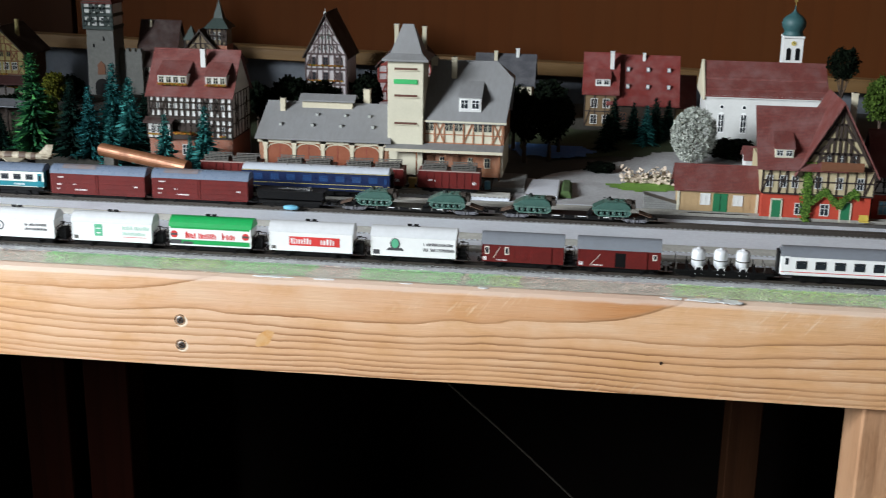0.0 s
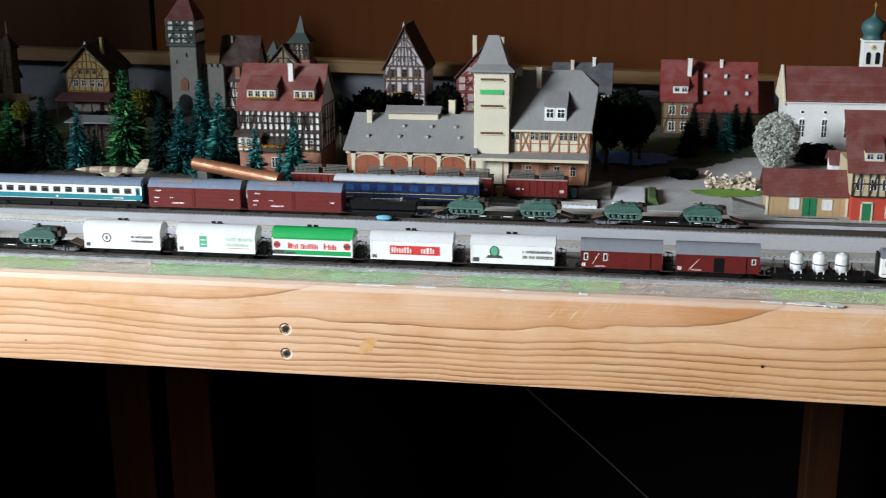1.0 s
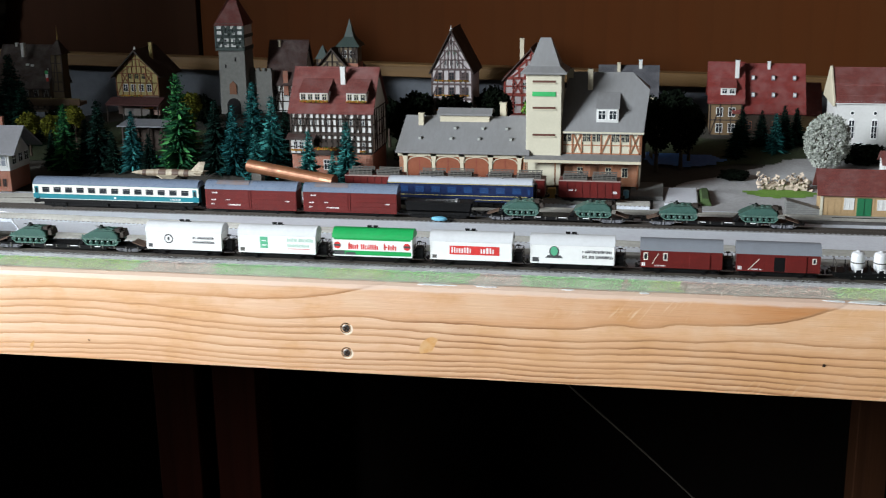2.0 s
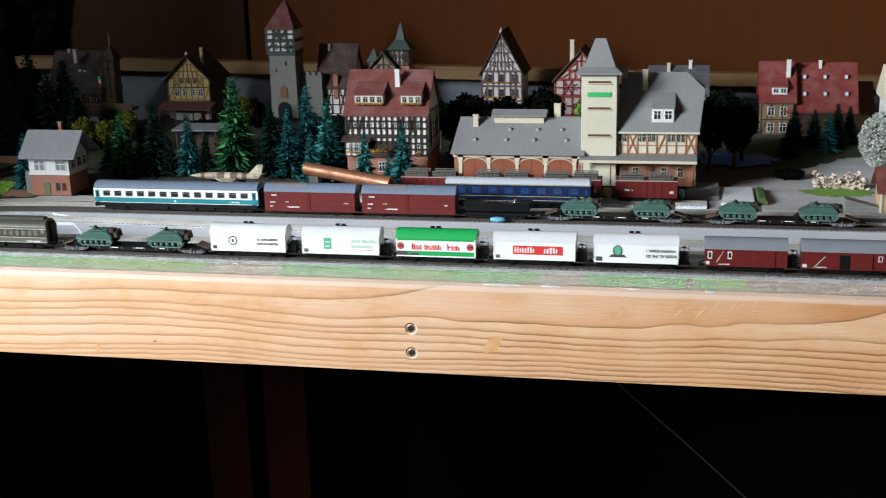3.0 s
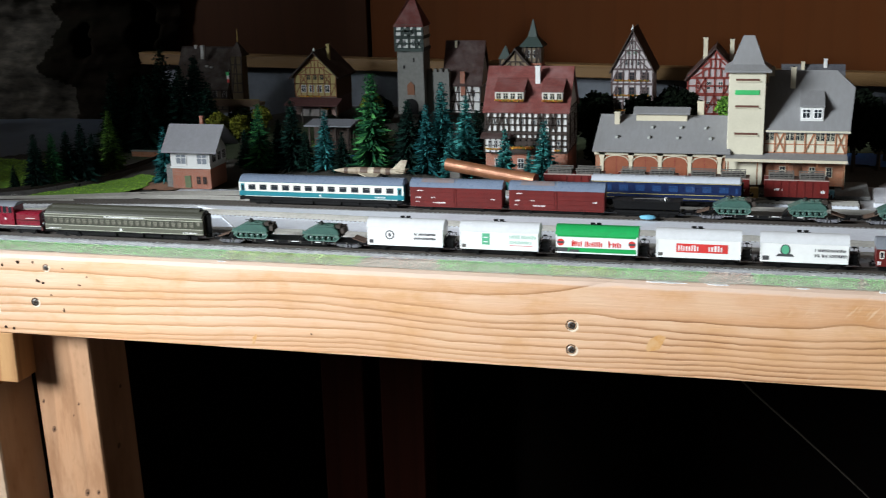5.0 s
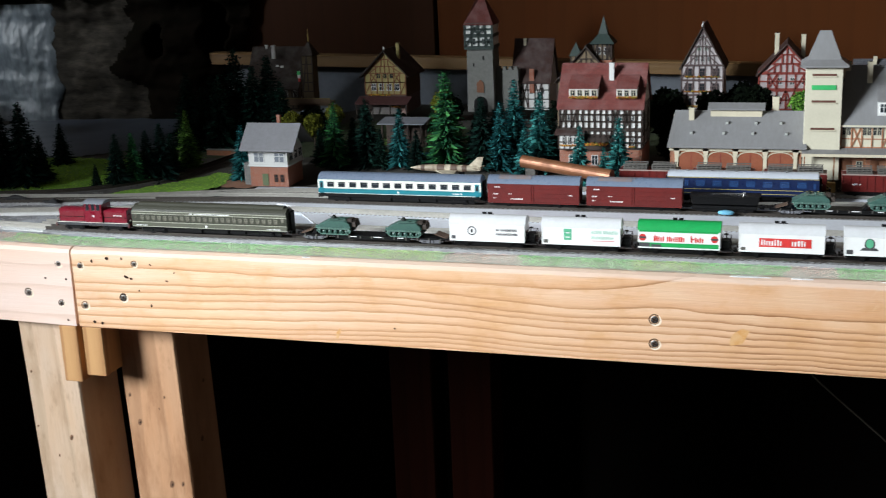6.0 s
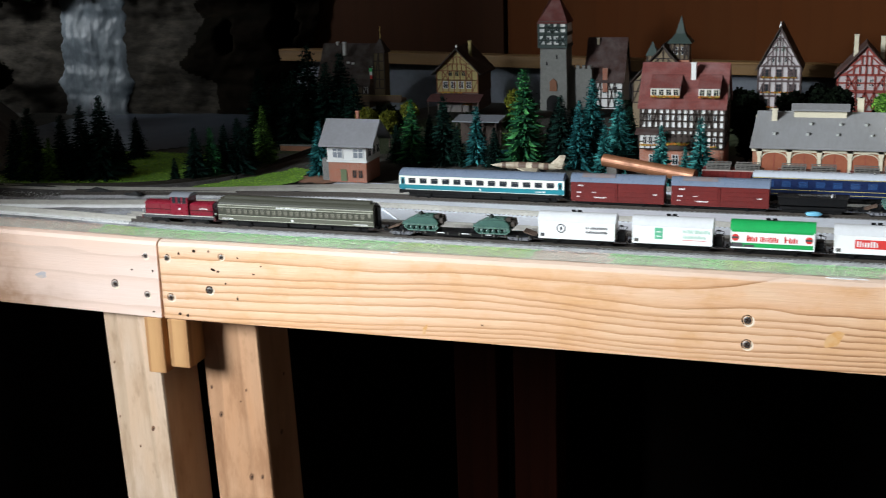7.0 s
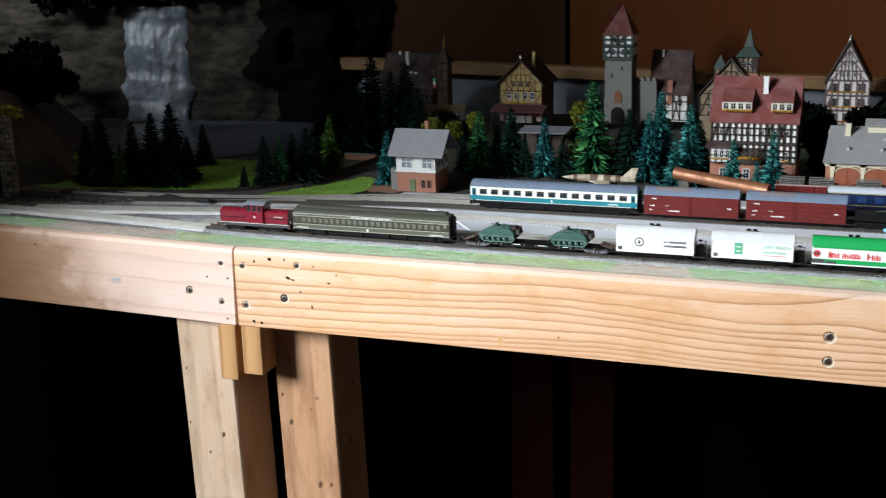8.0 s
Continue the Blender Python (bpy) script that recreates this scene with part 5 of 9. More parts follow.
for xx in (-29, 28.5):
    disc(b, "round_mark", xx, 14.2, 2.9, FY - 0.05, RED_INK, "round red mark")
    part("mark_bar", Mesh().box(xx - 2.7, xx + 2.7, FY - 0.2, FY - 0.13, 13.4, 15.0), BLACK_INK, b, "dark bar across the mark")
bars(b, "lettering", -20, 5.6, 11.2, 15.4, FY, RED_INK, 5, 0.12)
bars(b, "lettering", 9.5, 20.5, 11.2, 15.4, FY, RED_INK, 6, 0.12)
for xx in (-19.5, 9.5):
    part("initial", Mesh().box(xx, xx + 1.0, FY - 0.1, FY, 11.2, 16.6).box(xx, xx + 3.0, FY - 0.1, FY, 13.2, 14.2), RED_INK, b)
part("data_box", Mesh().box(-33, -23, FY - 0.2, FY - 0.12, 6.2, 9.8).box(-22, -14, FY - 0.2, FY - 0.12, 6.2, 8.6), BLACK_INK, b, "black data panels")
b = van("refrigerator_van", bx[3], FRONT_Y, 65.6, "white refrigerator van with red lettered panel", WHITE, SILVER_ROOF, BEER)
part("panel", Mesh().box(-17, 23, FY - 0.1, FY, 9.8, 17.0), RED_INK, b, "red lettering panel")
bars(b, "lettering", -15.5, 0.5, 11.2, 15.8, FY - 0.1, WHITE_INK, 7, 0.2)
bars(b, "lettering", 8, 22, 11.2, 15.8, FY - 0.1, WHITE_INK, 8, 0.2)
part("data_box", Mesh().box(-31, -27.5, FY - 0.1, FY, 6.5, 9.2), LOAD, b, "grey data panel")
b = van("refrigerator_van", bx[4], FRONT_Y, 65.6, "white refrigerator van with dark green tree emblem", WHITE, SILVER_ROOF, BEER)
disc(b, "emblem", -14, 15.0, 4.6, FY - 0.05, BLACK_INK, "dark oval emblem", 0.85)
disc(b, "emblem_core", -14, 15.4, 3.6, FY - 0.15, GREEN_INK, "green emblem core", 0.8)
part("emblem_foot", Mesh().prism([(-21, 9.8), (-7, 9.8), (-9, 12), (-19, 12)], "y", FY - 0.1, FY), BLACK_INK, b, "dark emblem foot")
bars(b, "lettering", 8, 31, 14.6, 17.0, FY, BLACK_INK, 9)
bars(b, "lettering", 8, 34, 10.2, 12.6, FY, BLACK_INK, 10)
part("data_box", Mesh().box(-31, -26, FY - 0.1, FY, 6.5, 10), BLACK_INK, b, "black data panel")

# brown goods brake vans
for i, (xa, lab) in enumerate(((0.259, "dark red guard's van with two small windows and grey roof"), (0.3315, "dark red goods van with an open sliding door"))):
    g = van("goods_van", xa, FRONT_Y, 62.0, lab, OXIDE, GREY_ROOF, "red vans of the front train", 26.5, 18.6, 5.8, 18.0, False, i == 0)
    m = Mesh()
    for k in range(1, 15):
        m.box(-31 + k * 4.13, -31 + k * 4.13 + 0.25, FY - 0.12, FY, 5.8, 18.4)
    part("plank_strips", m, BROWN_W, g, "raised plank strips")
    if i == 0:
        for xx in (-27, -12):
            part("window", Mesh().box(xx - 1.6, xx + 1.6, FY - 0.2, FY - 0.1, 11, 17), CREAM, g, "cream window frame")
            part("pane", Mesh().box(xx - 1.0, xx + 1.0, FY - 0.3, FY - 0.18, 11.8, 16.2), GLASS, g)
        part("brace", Mesh().stick((-22, FY - 0.1, 8), (-17, FY - 0.1, 17), 0.25), CREAM, g, "pale diagonal brace")
        part("sliding_door", Mesh().box(6, 22, FY - 0.6, FY - 0.1, 5, 18.2), OXIDE, g, "dark red sliding door", bevel=0.2)
    else:
        part("door_opening", Mesh().box(-3, 5, FY - 0.35, FY - 0.05, 5.4, 16.5), DARK, g, "dark open doorway")
        part("sliding_door", Mesh().box(5.2, 21, FY - 0.8, FY - 0.1, 5, 18.2), OXIDE, g, "dark red door slid aside", bevel=0.2)
        part("window", Mesh().box(25, 28, FY - 0.2, FY - 0.1, 12, 16.5), CREAM, g, "cream window frame")
        part("pane", Mesh().box(25.6, 27.4, FY - 0.3, FY - 0.18, 12.6, 16), GLASS, g)
        part("brace", Mesh().stick((-22, FY - 0.1, 6), (-14, FY - 0.1, 15), 0.25), CREAM, g, "pale diagonal brace")
    bars(g, "lettering", -30, -27, 6, 9.0, FY - 0.1, WHITE_INK, 20 + i)
    bars(g, "lettering", -20, -12, 6, 7.2, FY - 0.1, WHITE_INK, 30 + i)

# silo wagon
s = thing("silo_wagon", 0.409, FRONT_Y, RAILZ, "black flat wagon with three silver-white silo tanks", "railway wagon", "wagons of the front train")
underframe(s, 37)
part("deck", Mesh().box(-37, 37, -8, 8, 4.6, 5.6), DARK, s, "black deck")
for dx in (-22, 22):
    wheelset(s, dx)
couplers(s, 37)
for xx in (-18.2, -1.7, 14.6):
    k = part("silo", Mesh().turned([(2.2, 2.6), (3.4, 5.0), (4.8, 8.4), (5.2, 10.2), (5.3, 17.4), (5.0, 19.2), (4.2, 20.4), (2.8, 21.0), (1.6, 21.2), (1.5, 22.0), (0.7, 22.1)], 24, (xx, 0, 0)), mat("bright silver tank", (0.80, 0.81, 0.83), 0.38, 0.15, (0.64, 0.66, 0.69), 200, 60, 0.4, 0.03), s, "silver-white silo tank", True)
    part("silo_ring", Mesh().turned([(5.2, 12.4), (5.5, 12.6), (5.5, 13.2), (5.2, 13.4)], 24, (xx, 0, 0)), LOAD, k, "grey girth ring")
    part("silo_frame", Mesh().stick((xx - 2.4, -6.9, 3.0), (xx - 2.4, -6.9, 9.2), 0.4).stick((xx + 2.4, -6.9, 3.0), (xx + 2.4, -6.9, 9.2), 0.4).stick((xx - 2.4, -6.9, 9.0), (xx + 2.4, -6.9, 9.0), 0.4), WHITE, k, "white outlet frame")
    part("outlet", Mesh().box(xx - 1.5, xx + 1.5, -6.8, -5.2, 3.2, 7.6), DARK, k, "dark outlet box", bevel=0.2)
for xx in (-26.5, -10.0, 6.4, 22.8):
    part("cradle", Mesh().stick((xx, -6.5, 4.6), (xx, -6.5, 12.5), 0.5).stick((xx, 6.5, 4.6), (xx, 6.5, 12.5), 0.5).box(xx - 0.6, xx + 0.6, -7, 7, 5.4, 9.0).box(xx - 1.6, xx + 1.6, -7.2, -5.6, 4.8, 7.4), DARK, s, "black cradle between the tanks")
for xx, zz in ((-35, 14), (30, 12)):
    part("railing", Mesh().stick((xx, -7, 5.6), (xx, -7, zz), 0.3).stick((xx, 7, 5.6), (xx, 7, zz), 0.3).stick((xx, -7.3, zz), (xx, 7.3, zz), 0.3), LOAD, s, "grey end railing")


def coach(name, x, y, L, label, low, band, roof, group, nwin, zw=(14.5, 20.0), band_z=(11.5, 21.8), top=29.0, eave=22.5, line=None, ww=5.4, pane=GLASS, w=18.4, floor=6.3):
    """Bogie passenger coach with framed windows along the side."""
    t = thing(name, x, y, RAILZ, label, "passenger coach", group)
    h, hw = L / 2, w / 2
    part("body", Mesh().box(-h, h, -hw, hw, floor, eave + 0.02), low, t, bevel=0.5)
    part("window_band", Mesh().box(-h + 0.3, h - 0.3, -hw - 0.12, -hw, band_z[0], band_z[1]).box(-h + 0.3, h - 0.3, hw, hw + 0.12, band_z[0], band_z[1]), band, t, "window band")
    rf = Mesh().prism(arch(w + 0.3, eave, top, 12), "x", -h + 1.2, h - 1.2).prism(arch(w - 2.0, eave, top - 1.4, 10), "x", -h, h)
    part("roof", rf, roof, t, smooth=False)
    if line:
        part("trim_line", Mesh().box(-h + 0.3, h - 0.3, -hw - 0.2, -hw, line[0], line[0] + 0.5), line[1], t, "thin trim line")
    fw, ph = (L - 16) / nwin, zw[1] - zw[0]
    key = (name, ww, ph)

    def frame_mesh():
        a, c = ww / 2, 0.45
        return Mesh().box(-a, a, -0.14, 0, 0, c).box(-a, a, -0.14, 0, ph - c, ph).box(-a, -a + c, -0.14, 0, c, ph - c).box(a - c, a, -0.14, 0, c, ph - c).box(-a, a, -0.16, 0, ph * 0.68, ph * 0.68 + 0.3).data("window", [CHROME if pane is GLASS else band])

    def pane_mesh():
        return Mesh().box(-ww / 2 + 0.4, ww / 2 - 0.4, -0.06, 0, 0.4, ph - 0.4).data("pane", [pane])
    for i in range(nwin):
        wx = -h + 8 + fw * (i + 0.5)
        o = part("window", shared(("f",) + key, frame_mesh), None, t, loc=(wx, -hw - 0.12, zw[0]))
        part("pane", shared(("p",) + key, pane_mesh), None, o, loc=(0, -0.01, 0))
    for sx in (-1, 1):
        dx = sx * (h - 4.2)
        part("door", Mesh().box(dx - 2.2, dx + 2.2, -hw - 0.2, -hw, floor + 0.1, 21), low, t, "end door", bevel=0.1)
        part("door_pane", Mesh().box(dx - 1.2, dx + 1.2, -hw - 0.28, -hw - 0.15, 14.5, 19.5), pane, t)
        part("gangway", Mesh().box(sx * h, sx * (h + 2.0), -4.5, 4.5, 5.5, 23.5), DARK, t, "black end gangway", bevel=0.6)
        bogie(t, sx * (h - 24), 19)
    part("underframe", Mesh().box(-h * 0.45, h * 0.45, -6.5, 6.5, 2.0, 6.4).box(-h + 2, h - 2, -8.0, 8.0, 5.0, floor + 0.1).box(-h * 0.3, -h * 0.1, -8.2, -6, 2.0, 5.6).box(h * 0.12, h * 0.24, -8.2, -6, 2.0, 5.6), DARK, t, "black underframe with tanks and boxes")
    # Same added plate, standing in for the dark under the coach.
    part("shade_plate", Mesh().box(-h * 0.9, h * 0.9, -5.0, -4.6, 0.8, 4.4), DARK, t, "black plate put in for the shade under the vehicle")
    couplers(t, h - 1)
    return t


c = coach("passenger_coach", 0.548, FRONT_Y, 196, "white intercity passenger coach with red line and grey roof", WHITE, WHITE, GREY_ROOF, "coaches of the front train", 13, (11.5, 17.8), (10.6, 19.0), 26.5, 20.5, (8.8, RED_INK), 8.0)
# Pane noise runs to a pale tone: reflections painted into the glass.
c = coach("passenger_coach", -0.4082, FRONT_Y + 0.003, 156, "olive green old passenger coach with many small windows", OLIVE, OLIVE, OLIVE, "coaches of the front train", 24, (12.2, 17.4), (11.4, 18.4), 26.4, 20.4, None, 4.4, mat("brown window with reflections painted in", (0.05, 0.045, 0.034), 0.2, 0, (0.34, 0.33, 0.27), 220, 130, 0.8, 0.0))
part("clerestory", Mesh().prism(arch(9, 25.6, 28.2, 6), "x", -73, 73), OLIVE, c, "raised olive roof centre")
part("lower_band", Mesh().box(-77.5, 77.5, -9.5, -9.2, 6.4, 10.8), OLIVE_L, c, "paler olive lower band")
part("letter_board", Mesh().box(-77.5, 77.5, -9.5, -9.2, 18.8, 20.8), OLIVE_L, c, "paler olive letter board")
bars(c, "lettering", -18, 22, 19.2, 20.3, -9.5, WHITE_INK, 41)
for z in (10.7, 18.4, 20.6, 6.5):
    part("trim_line", Mesh().box(-77.7, 77.7, -9.75, -9.3, z, z + 0.55), mat("pale olive line", (0.42, 0.42, 0.34), 0.4), c, "thin pale olive line")
disc(c, "crest", -2, 8.4, 1.2, -9.5, WHITE_INK, "small pale crest")
bars(c, "lettering", 58, 72, 7.4, 8.4, -9.5, WHITE_INK, 42)
bars(c, "lettering", -74, -62, 7.4, 8.4, -9.5, WHITE_INK, 43)
c = coach("passenger_coach", -0.2735, REAR_Y, 170, "turquoise and cream express coach with blue-grey roof", TEAL, CREAM, BLUE_ROOF, "coaches of the second train", 13, (15.0, 20.4), (13.6, 22.6), 28.8, 23.0, (8.6, CREAM), 7.6, GLASS, 18.4, 8.4)
disc(c, "crest", 0, 11.0, 1.1, -9.3, WHITE_INK, "small white mark")
bars(c, "lettering", 56, 66, 10.2, 11.8, -9.3, WHITE_INK, 44)
c = coach("passenger_coach", 0.0545, BLUE_Y, 140, "navy blue sleeping coach with gold lines and silver roof", NAVY, NAVY, SILVER_D, "coaches behind the second train", 8, (14.4, 21.0), (12.8, 23.2), 28.2, 23.8, (12.0, GOLD), 9.4, mat("blue curtained pane", (0.022, 0.055, 0.15), 0.2))
part("trim_line", Mesh().box(-69.6, 69.6, -9.42, -9.2, 23.0, 23.5), GOLD, c, "gold line under the roof")
part("trim_line", Mesh().box(-69.6, 69.6, -9.42, -9.2, 8.2, 8.7), GOLD, c, "gold line on the lower side")
for xx in (-52, -28, -6, 18, 40):
    part("roof_vent", Mesh().cyl((xx, -2, 27.7), 0.9, 1.6), CHROME, c, "small silver roof vent")

# diesel locomotive
d = thing("diesel_locomotive", -0.5300, FRONT_Y + 0.0045, RAILZ, "crimson centre-cab diesel locomotive with grey cab roof", "locomotive")
part("frame", Mesh().box(-38, 38, -8.4, 8.4, 4.6, 7.4).box(-38.4, 38.4, -8.6, 8.6, 7.2, 7.9), mat("dark grey frame", (0.05, 0.05, 0.055), 0.5), d, "dark grey frame and walkway", bevel=0.2)
part("bonnet", Mesh().prism(arch(13.2, 18.8, 20.2, 8), "x", -36, -5).box(-36, -5, -6.6, 6.6, 7.9, 18.8), CRIMSON, d, "long crimson bonnet", bevel=0.3)
part("bonnet", Mesh().prism(arch(13.2, 18.8, 20.2, 8), "x", 10, 36).box(10, 36, -6.6, 6.6, 7.9, 18.8), CRIMSON, d, "short crimson bonnet", bevel=0.3)
cab = part("cab", Mesh().box(-7, 11, -8.3, 8.3, 7.9, 25.6), CRIMSON, d, "crimson cab", bevel=0.3)
part("cab_roof", Mesh().prism(arch(18.0, 25.5, 28.2, 10), "x", -8.5, 12.5), GREY_ROOF, cab, "grey cab roof")
for xx in (-3.6, 2.2, 7.6):
    part("window", Mesh().box(xx - 1.9, xx + 1.6, -8.6, -8.2, 19.8, 25.2), GLASS, cab, "dark cab window")
    part("window_frame", Mesh().box(xx - 2.1, xx + 1.8, -8.5, -8.25, 19.2, 19.8).box(xx - 2.1, xx + 1.8, -8.5, -8.25, 25.2, 25.7), CHROME, cab)
for x0, x1 in ((-34, -20), (-18, -9), (14, 34)):
    part("grille", Mesh().box(x0, x1, -6.85, -6.55, 10.4, 17.0), mat("dark crimson", (0.2, 0.012, 0.022), 0.4), d, "side hatch")
part("stripe", Mesh().box(-38.2, 38.2, -8.75, -8.55, 7.4, 7.9), CREAM, d, "pale line along the walkway")
disc(d, "mark", 2, 13.8, 1.1, -8.4, WHITE_INK, "small white mark")
bars(d, "lettering", 22, 31, 14, 15, -6.85, WHITE_INK, 51)
part("exhaust", Mesh().cyl((-12, 0, 19.6), 1.3, 2.6), DARK, d)
part("handrail", Mesh().stick((-37, -8.0, 13), (-8, -8.0, 13), 0.22).stick((12, -8.0, 13), (37, -8.0, 13), 0.22).stick((-37, -8, 8), (-37, -8, 13), 0.22).stick((37, -8, 8), (37, -8, 13), 0.22), DARK, d, "thin handrail")
for dx in (-21, 21):
    bogie(d, dx, 22)
couplers(d, 38)
for sx in (-38.6, 38.6):
    part("buffer_beam", Mesh().box(sx - 0.6, sx + 0.6, -8.6, 8.6, 3.4, 7.2), mat("red beam", (0.10, 0.015, 0.015), 0.5), d, "dull red buffer beam")
    for yy in (-5.5, 5.5):
        disc_m = Mesh().cyl((sx, yy, 10), 1.1, 0.5 if sx > 0 else -0.5, "x", 10)
        part("headlight", disc_m, CREAM, d, "round headlight")


def tank(x, y, z, label, paint=MILGREEN):
    """Tracked armoured vehicle: sloped hull, cupola with gun, stowed gear, running gear open at the sides."""
    t = thing("armoured_vehicle", x, y, z, label, "armoured vehicle", "military load on flat wagons")
    hull = Mesh().prism([(-20.0, 6.6), (-20.2, 7.8), (-11.0, 12.4), (-7.0, 13.4), (10.0, 13.6), (14.4, 10.6), (16.0, 6.6)], "y", -8.2, 8.2)
    part("hull", hull, paint, t, bevel=0.6)
    # Black instead of the green paint: shade between the tracks is coloured in.
    part("lower_hull", Mesh().prism([(-18.0, 6.6), (-14.5, 1.6), (12.5, 1.6), (15.4, 6.6)], "y", -5.0, 5.0), DARK, t, "lower hull in black, shade put into its colour")
    part("deck_plate", Mesh().prism([(-9.0, 13.0), (-5.6, 13.75), (9.0, 13.95), (11.6, 12.6), (11.6, 12.9), (9.2, 14.25), (-5.8, 14.05), (-9.4, 13.3)], "y", -6.6, 6.6), MIL_PALE, t, "paler worn deck plate")
    for hx, hy in ((2.0, -3.2), (2.0, 3.2), (7.0, 0.0)):
        part("hatch", Mesh().turned([(2.0, 14.0), (2.0, 14.7), (1.5, 14.9)], 10, (hx, hy, 0)), paint, t, "round hatch lid")
    cup = part("cupola", Mesh().turned([(2.6, 13.6), (2.5, 15.2), (1.6, 16.2)], 14, (-4.5, 1, 0)), mat("black green cupola", (0.015, 0.025, 0.02), 0.6), t, "small dark cupola")
    part("gun", Mesh().stick((-5, 1, 15.4), (-10.5, 1, 16.0), 0.32).box(-5.2, -3.0, 0.2, 1.8, 16.0, 17.2), DARK, cup, "thin gun")
    gear = Mesh().taper(15.4, 20.2, -6.0, 6.0, 7.4, 12.4, 0.8, 0.8).box(11.0, 16.0, -5.0, 3.0, 11.6, 15.2).box(15.4, 19.4, -1.5, 4.5, 11.0, 14.2).stick((12, -5, 14.4), (20, -3, 12.4), 0.6)
    part("rear_gear", gear, mat("dark brown gear", (0.022, 0.016, 0.012), 0.8, 0, (0.05, 0.035, 0.025), 500, 200, 0.7, 0.4), t, "dark brown gear stowed on the rear", bevel=0.4)
    part("front_bracket", Mesh().prism([(-25.5, 0.2), (-20.5, 0.2), (-19.8, 6.0)], "y", -5.5, 5.5), DARK, t, "dark wedge bracket")
    part("headlight", Mesh().cyl((-19.2, -6.2, 8.6), 0.8, -1.0, "x", 8), MIL_PALE, t)
    loop = [(-18.8, 4.6), (-18.0, 3.0), (-14.2, 0.3), (12.5, 0.3), (15.2, 2.6), (15.8, 4.4), (14.6, 6.2), (-17.4, 6.2)]
    for sy in (-1, 1):
        yy = sy * 6.9
        belt = Mesh()
        for (ax, az), (bx_, bz) in zip(loop, loop[1:] + loop[:1]):
            belt.add([(px, py, pz) for py in (yy - 2.1, yy + 2.1) for px, pz in ((ax, az), (bx_, bz), (bx_ * 0.955, 3.2 + (bz - 3.2) * 0.72), (ax * 0.955, 3.2 + (az - 3.2) * 0.72))],
                     [(0, 1, 2, 3), (7, 6, 5, 4), (0, 4, 5, 1), (3, 2, 6, 7), (1, 5, 6, 2), (0, 3, 7, 4)])
        k = part("track", belt, MIL_PALE, t, "pale worn green running track")
        for i in range(5):
            m = Mesh().turned([(0.5, -1.9), (0.9, -1.5), (1.6, -1.2), (1.95, -1.5), (1.95, 1.2), (0.8, 1.4)], 12, (-11.4 + i * 5.6, yy, 2.95), "y")
            part("road_wheel", m, paint, k, "green dished road wheel")
        for wx in (-16.2, 13.6):
            part("sprocket", Mesh().turned([(0.6, -1.8), (1.6, -1.5), (1.6, 1.2)], 10, (wx, yy, 3.9), "y"), paint, k)
        part("track_guard", Mesh().box(-20.4, 15.0, yy - 2.6, yy + 2.6, 6.4, 7.1), MIL_PALE, t, "pale edge of the track guard", bevel=0.15)
    t.scale = (0.93, 0.96, 0.92)
    return t


def flat_wagon(x, y, L, tanks, label, group):
    t = thing("flat_wagon", x, y, RAILZ, label, "railway wagon", group)
    h = L / 2
    part("deck", Mesh().box(-h, h, -8.6, 8.6, 4.4, 5.6).box(-h * 0.5, h * 0.5, -8.4, -7.6, 2.2, 4.4).box(-h * 0.5, h * 0.5, 7.6, 8.4, 2.2, 4.4), DARK, t, "black deck with truss side", bevel=0.2)
    for i in range(-6, 7):
        part("stake", Mesh().box(i * h / 6.6 - 0.5, i * h / 6.6 + 0.5, -9.0, -8.5, 3.4, 5.9), LOAD, t, "small stake pocket")
    for sx in (-1, 1):
        freight_bogie(t, sx * (h - 15), mat("worn grey bogie", (0.17, 0.17, 0.19), 0.35, 0, (0.04, 0.04, 0.042), 500, 300, 0.6))
        part("end_flap", Mesh().prism([(sx * (h - 1), 5.6), (sx * (h - 12), 9.2), (sx * (h - 12.5), 8.6), (sx * (h - 3), 5.5)], "y", -6, 6), mat("rust brown", (0.10, 0.06, 0.04), 0.8), t, "brown end ramp")
    part("side_marks", Mesh().box(-20, -14, -8.75, -8.6, 4.6, 5.3).box(2, 9, -8.75, -8.6, 4.6, 5.3).box(24, 29, -8.75, -8.6, 4.6, 5.3), WHITE_INK, t, "pale marking bars")
    couplers(t, h)
    for tx in tanks:
        tank(tx, y, RAILZ + 0.0056, "small military green tracked vehicle carried on a flat wagon")
    return t


flat_wagon(-0.2500, FRONT_Y + 0.001, 138, (-0.2840, -0.2190), "black bogie flat wagon loaded with two tracked vehicles", "flat wagons")
flat_wagon(0.1500, REAR_Y, 130, (0.1195, 0.1845), "black bogie flat wagon loaded with two tracked vehicles", "flat wagons")
flat_wagon(0.2960, REAR_Y, 134, (0.2600, 0.3290), "black bogie flat wagon loaded with two tracked vehicles", "flat wagons")

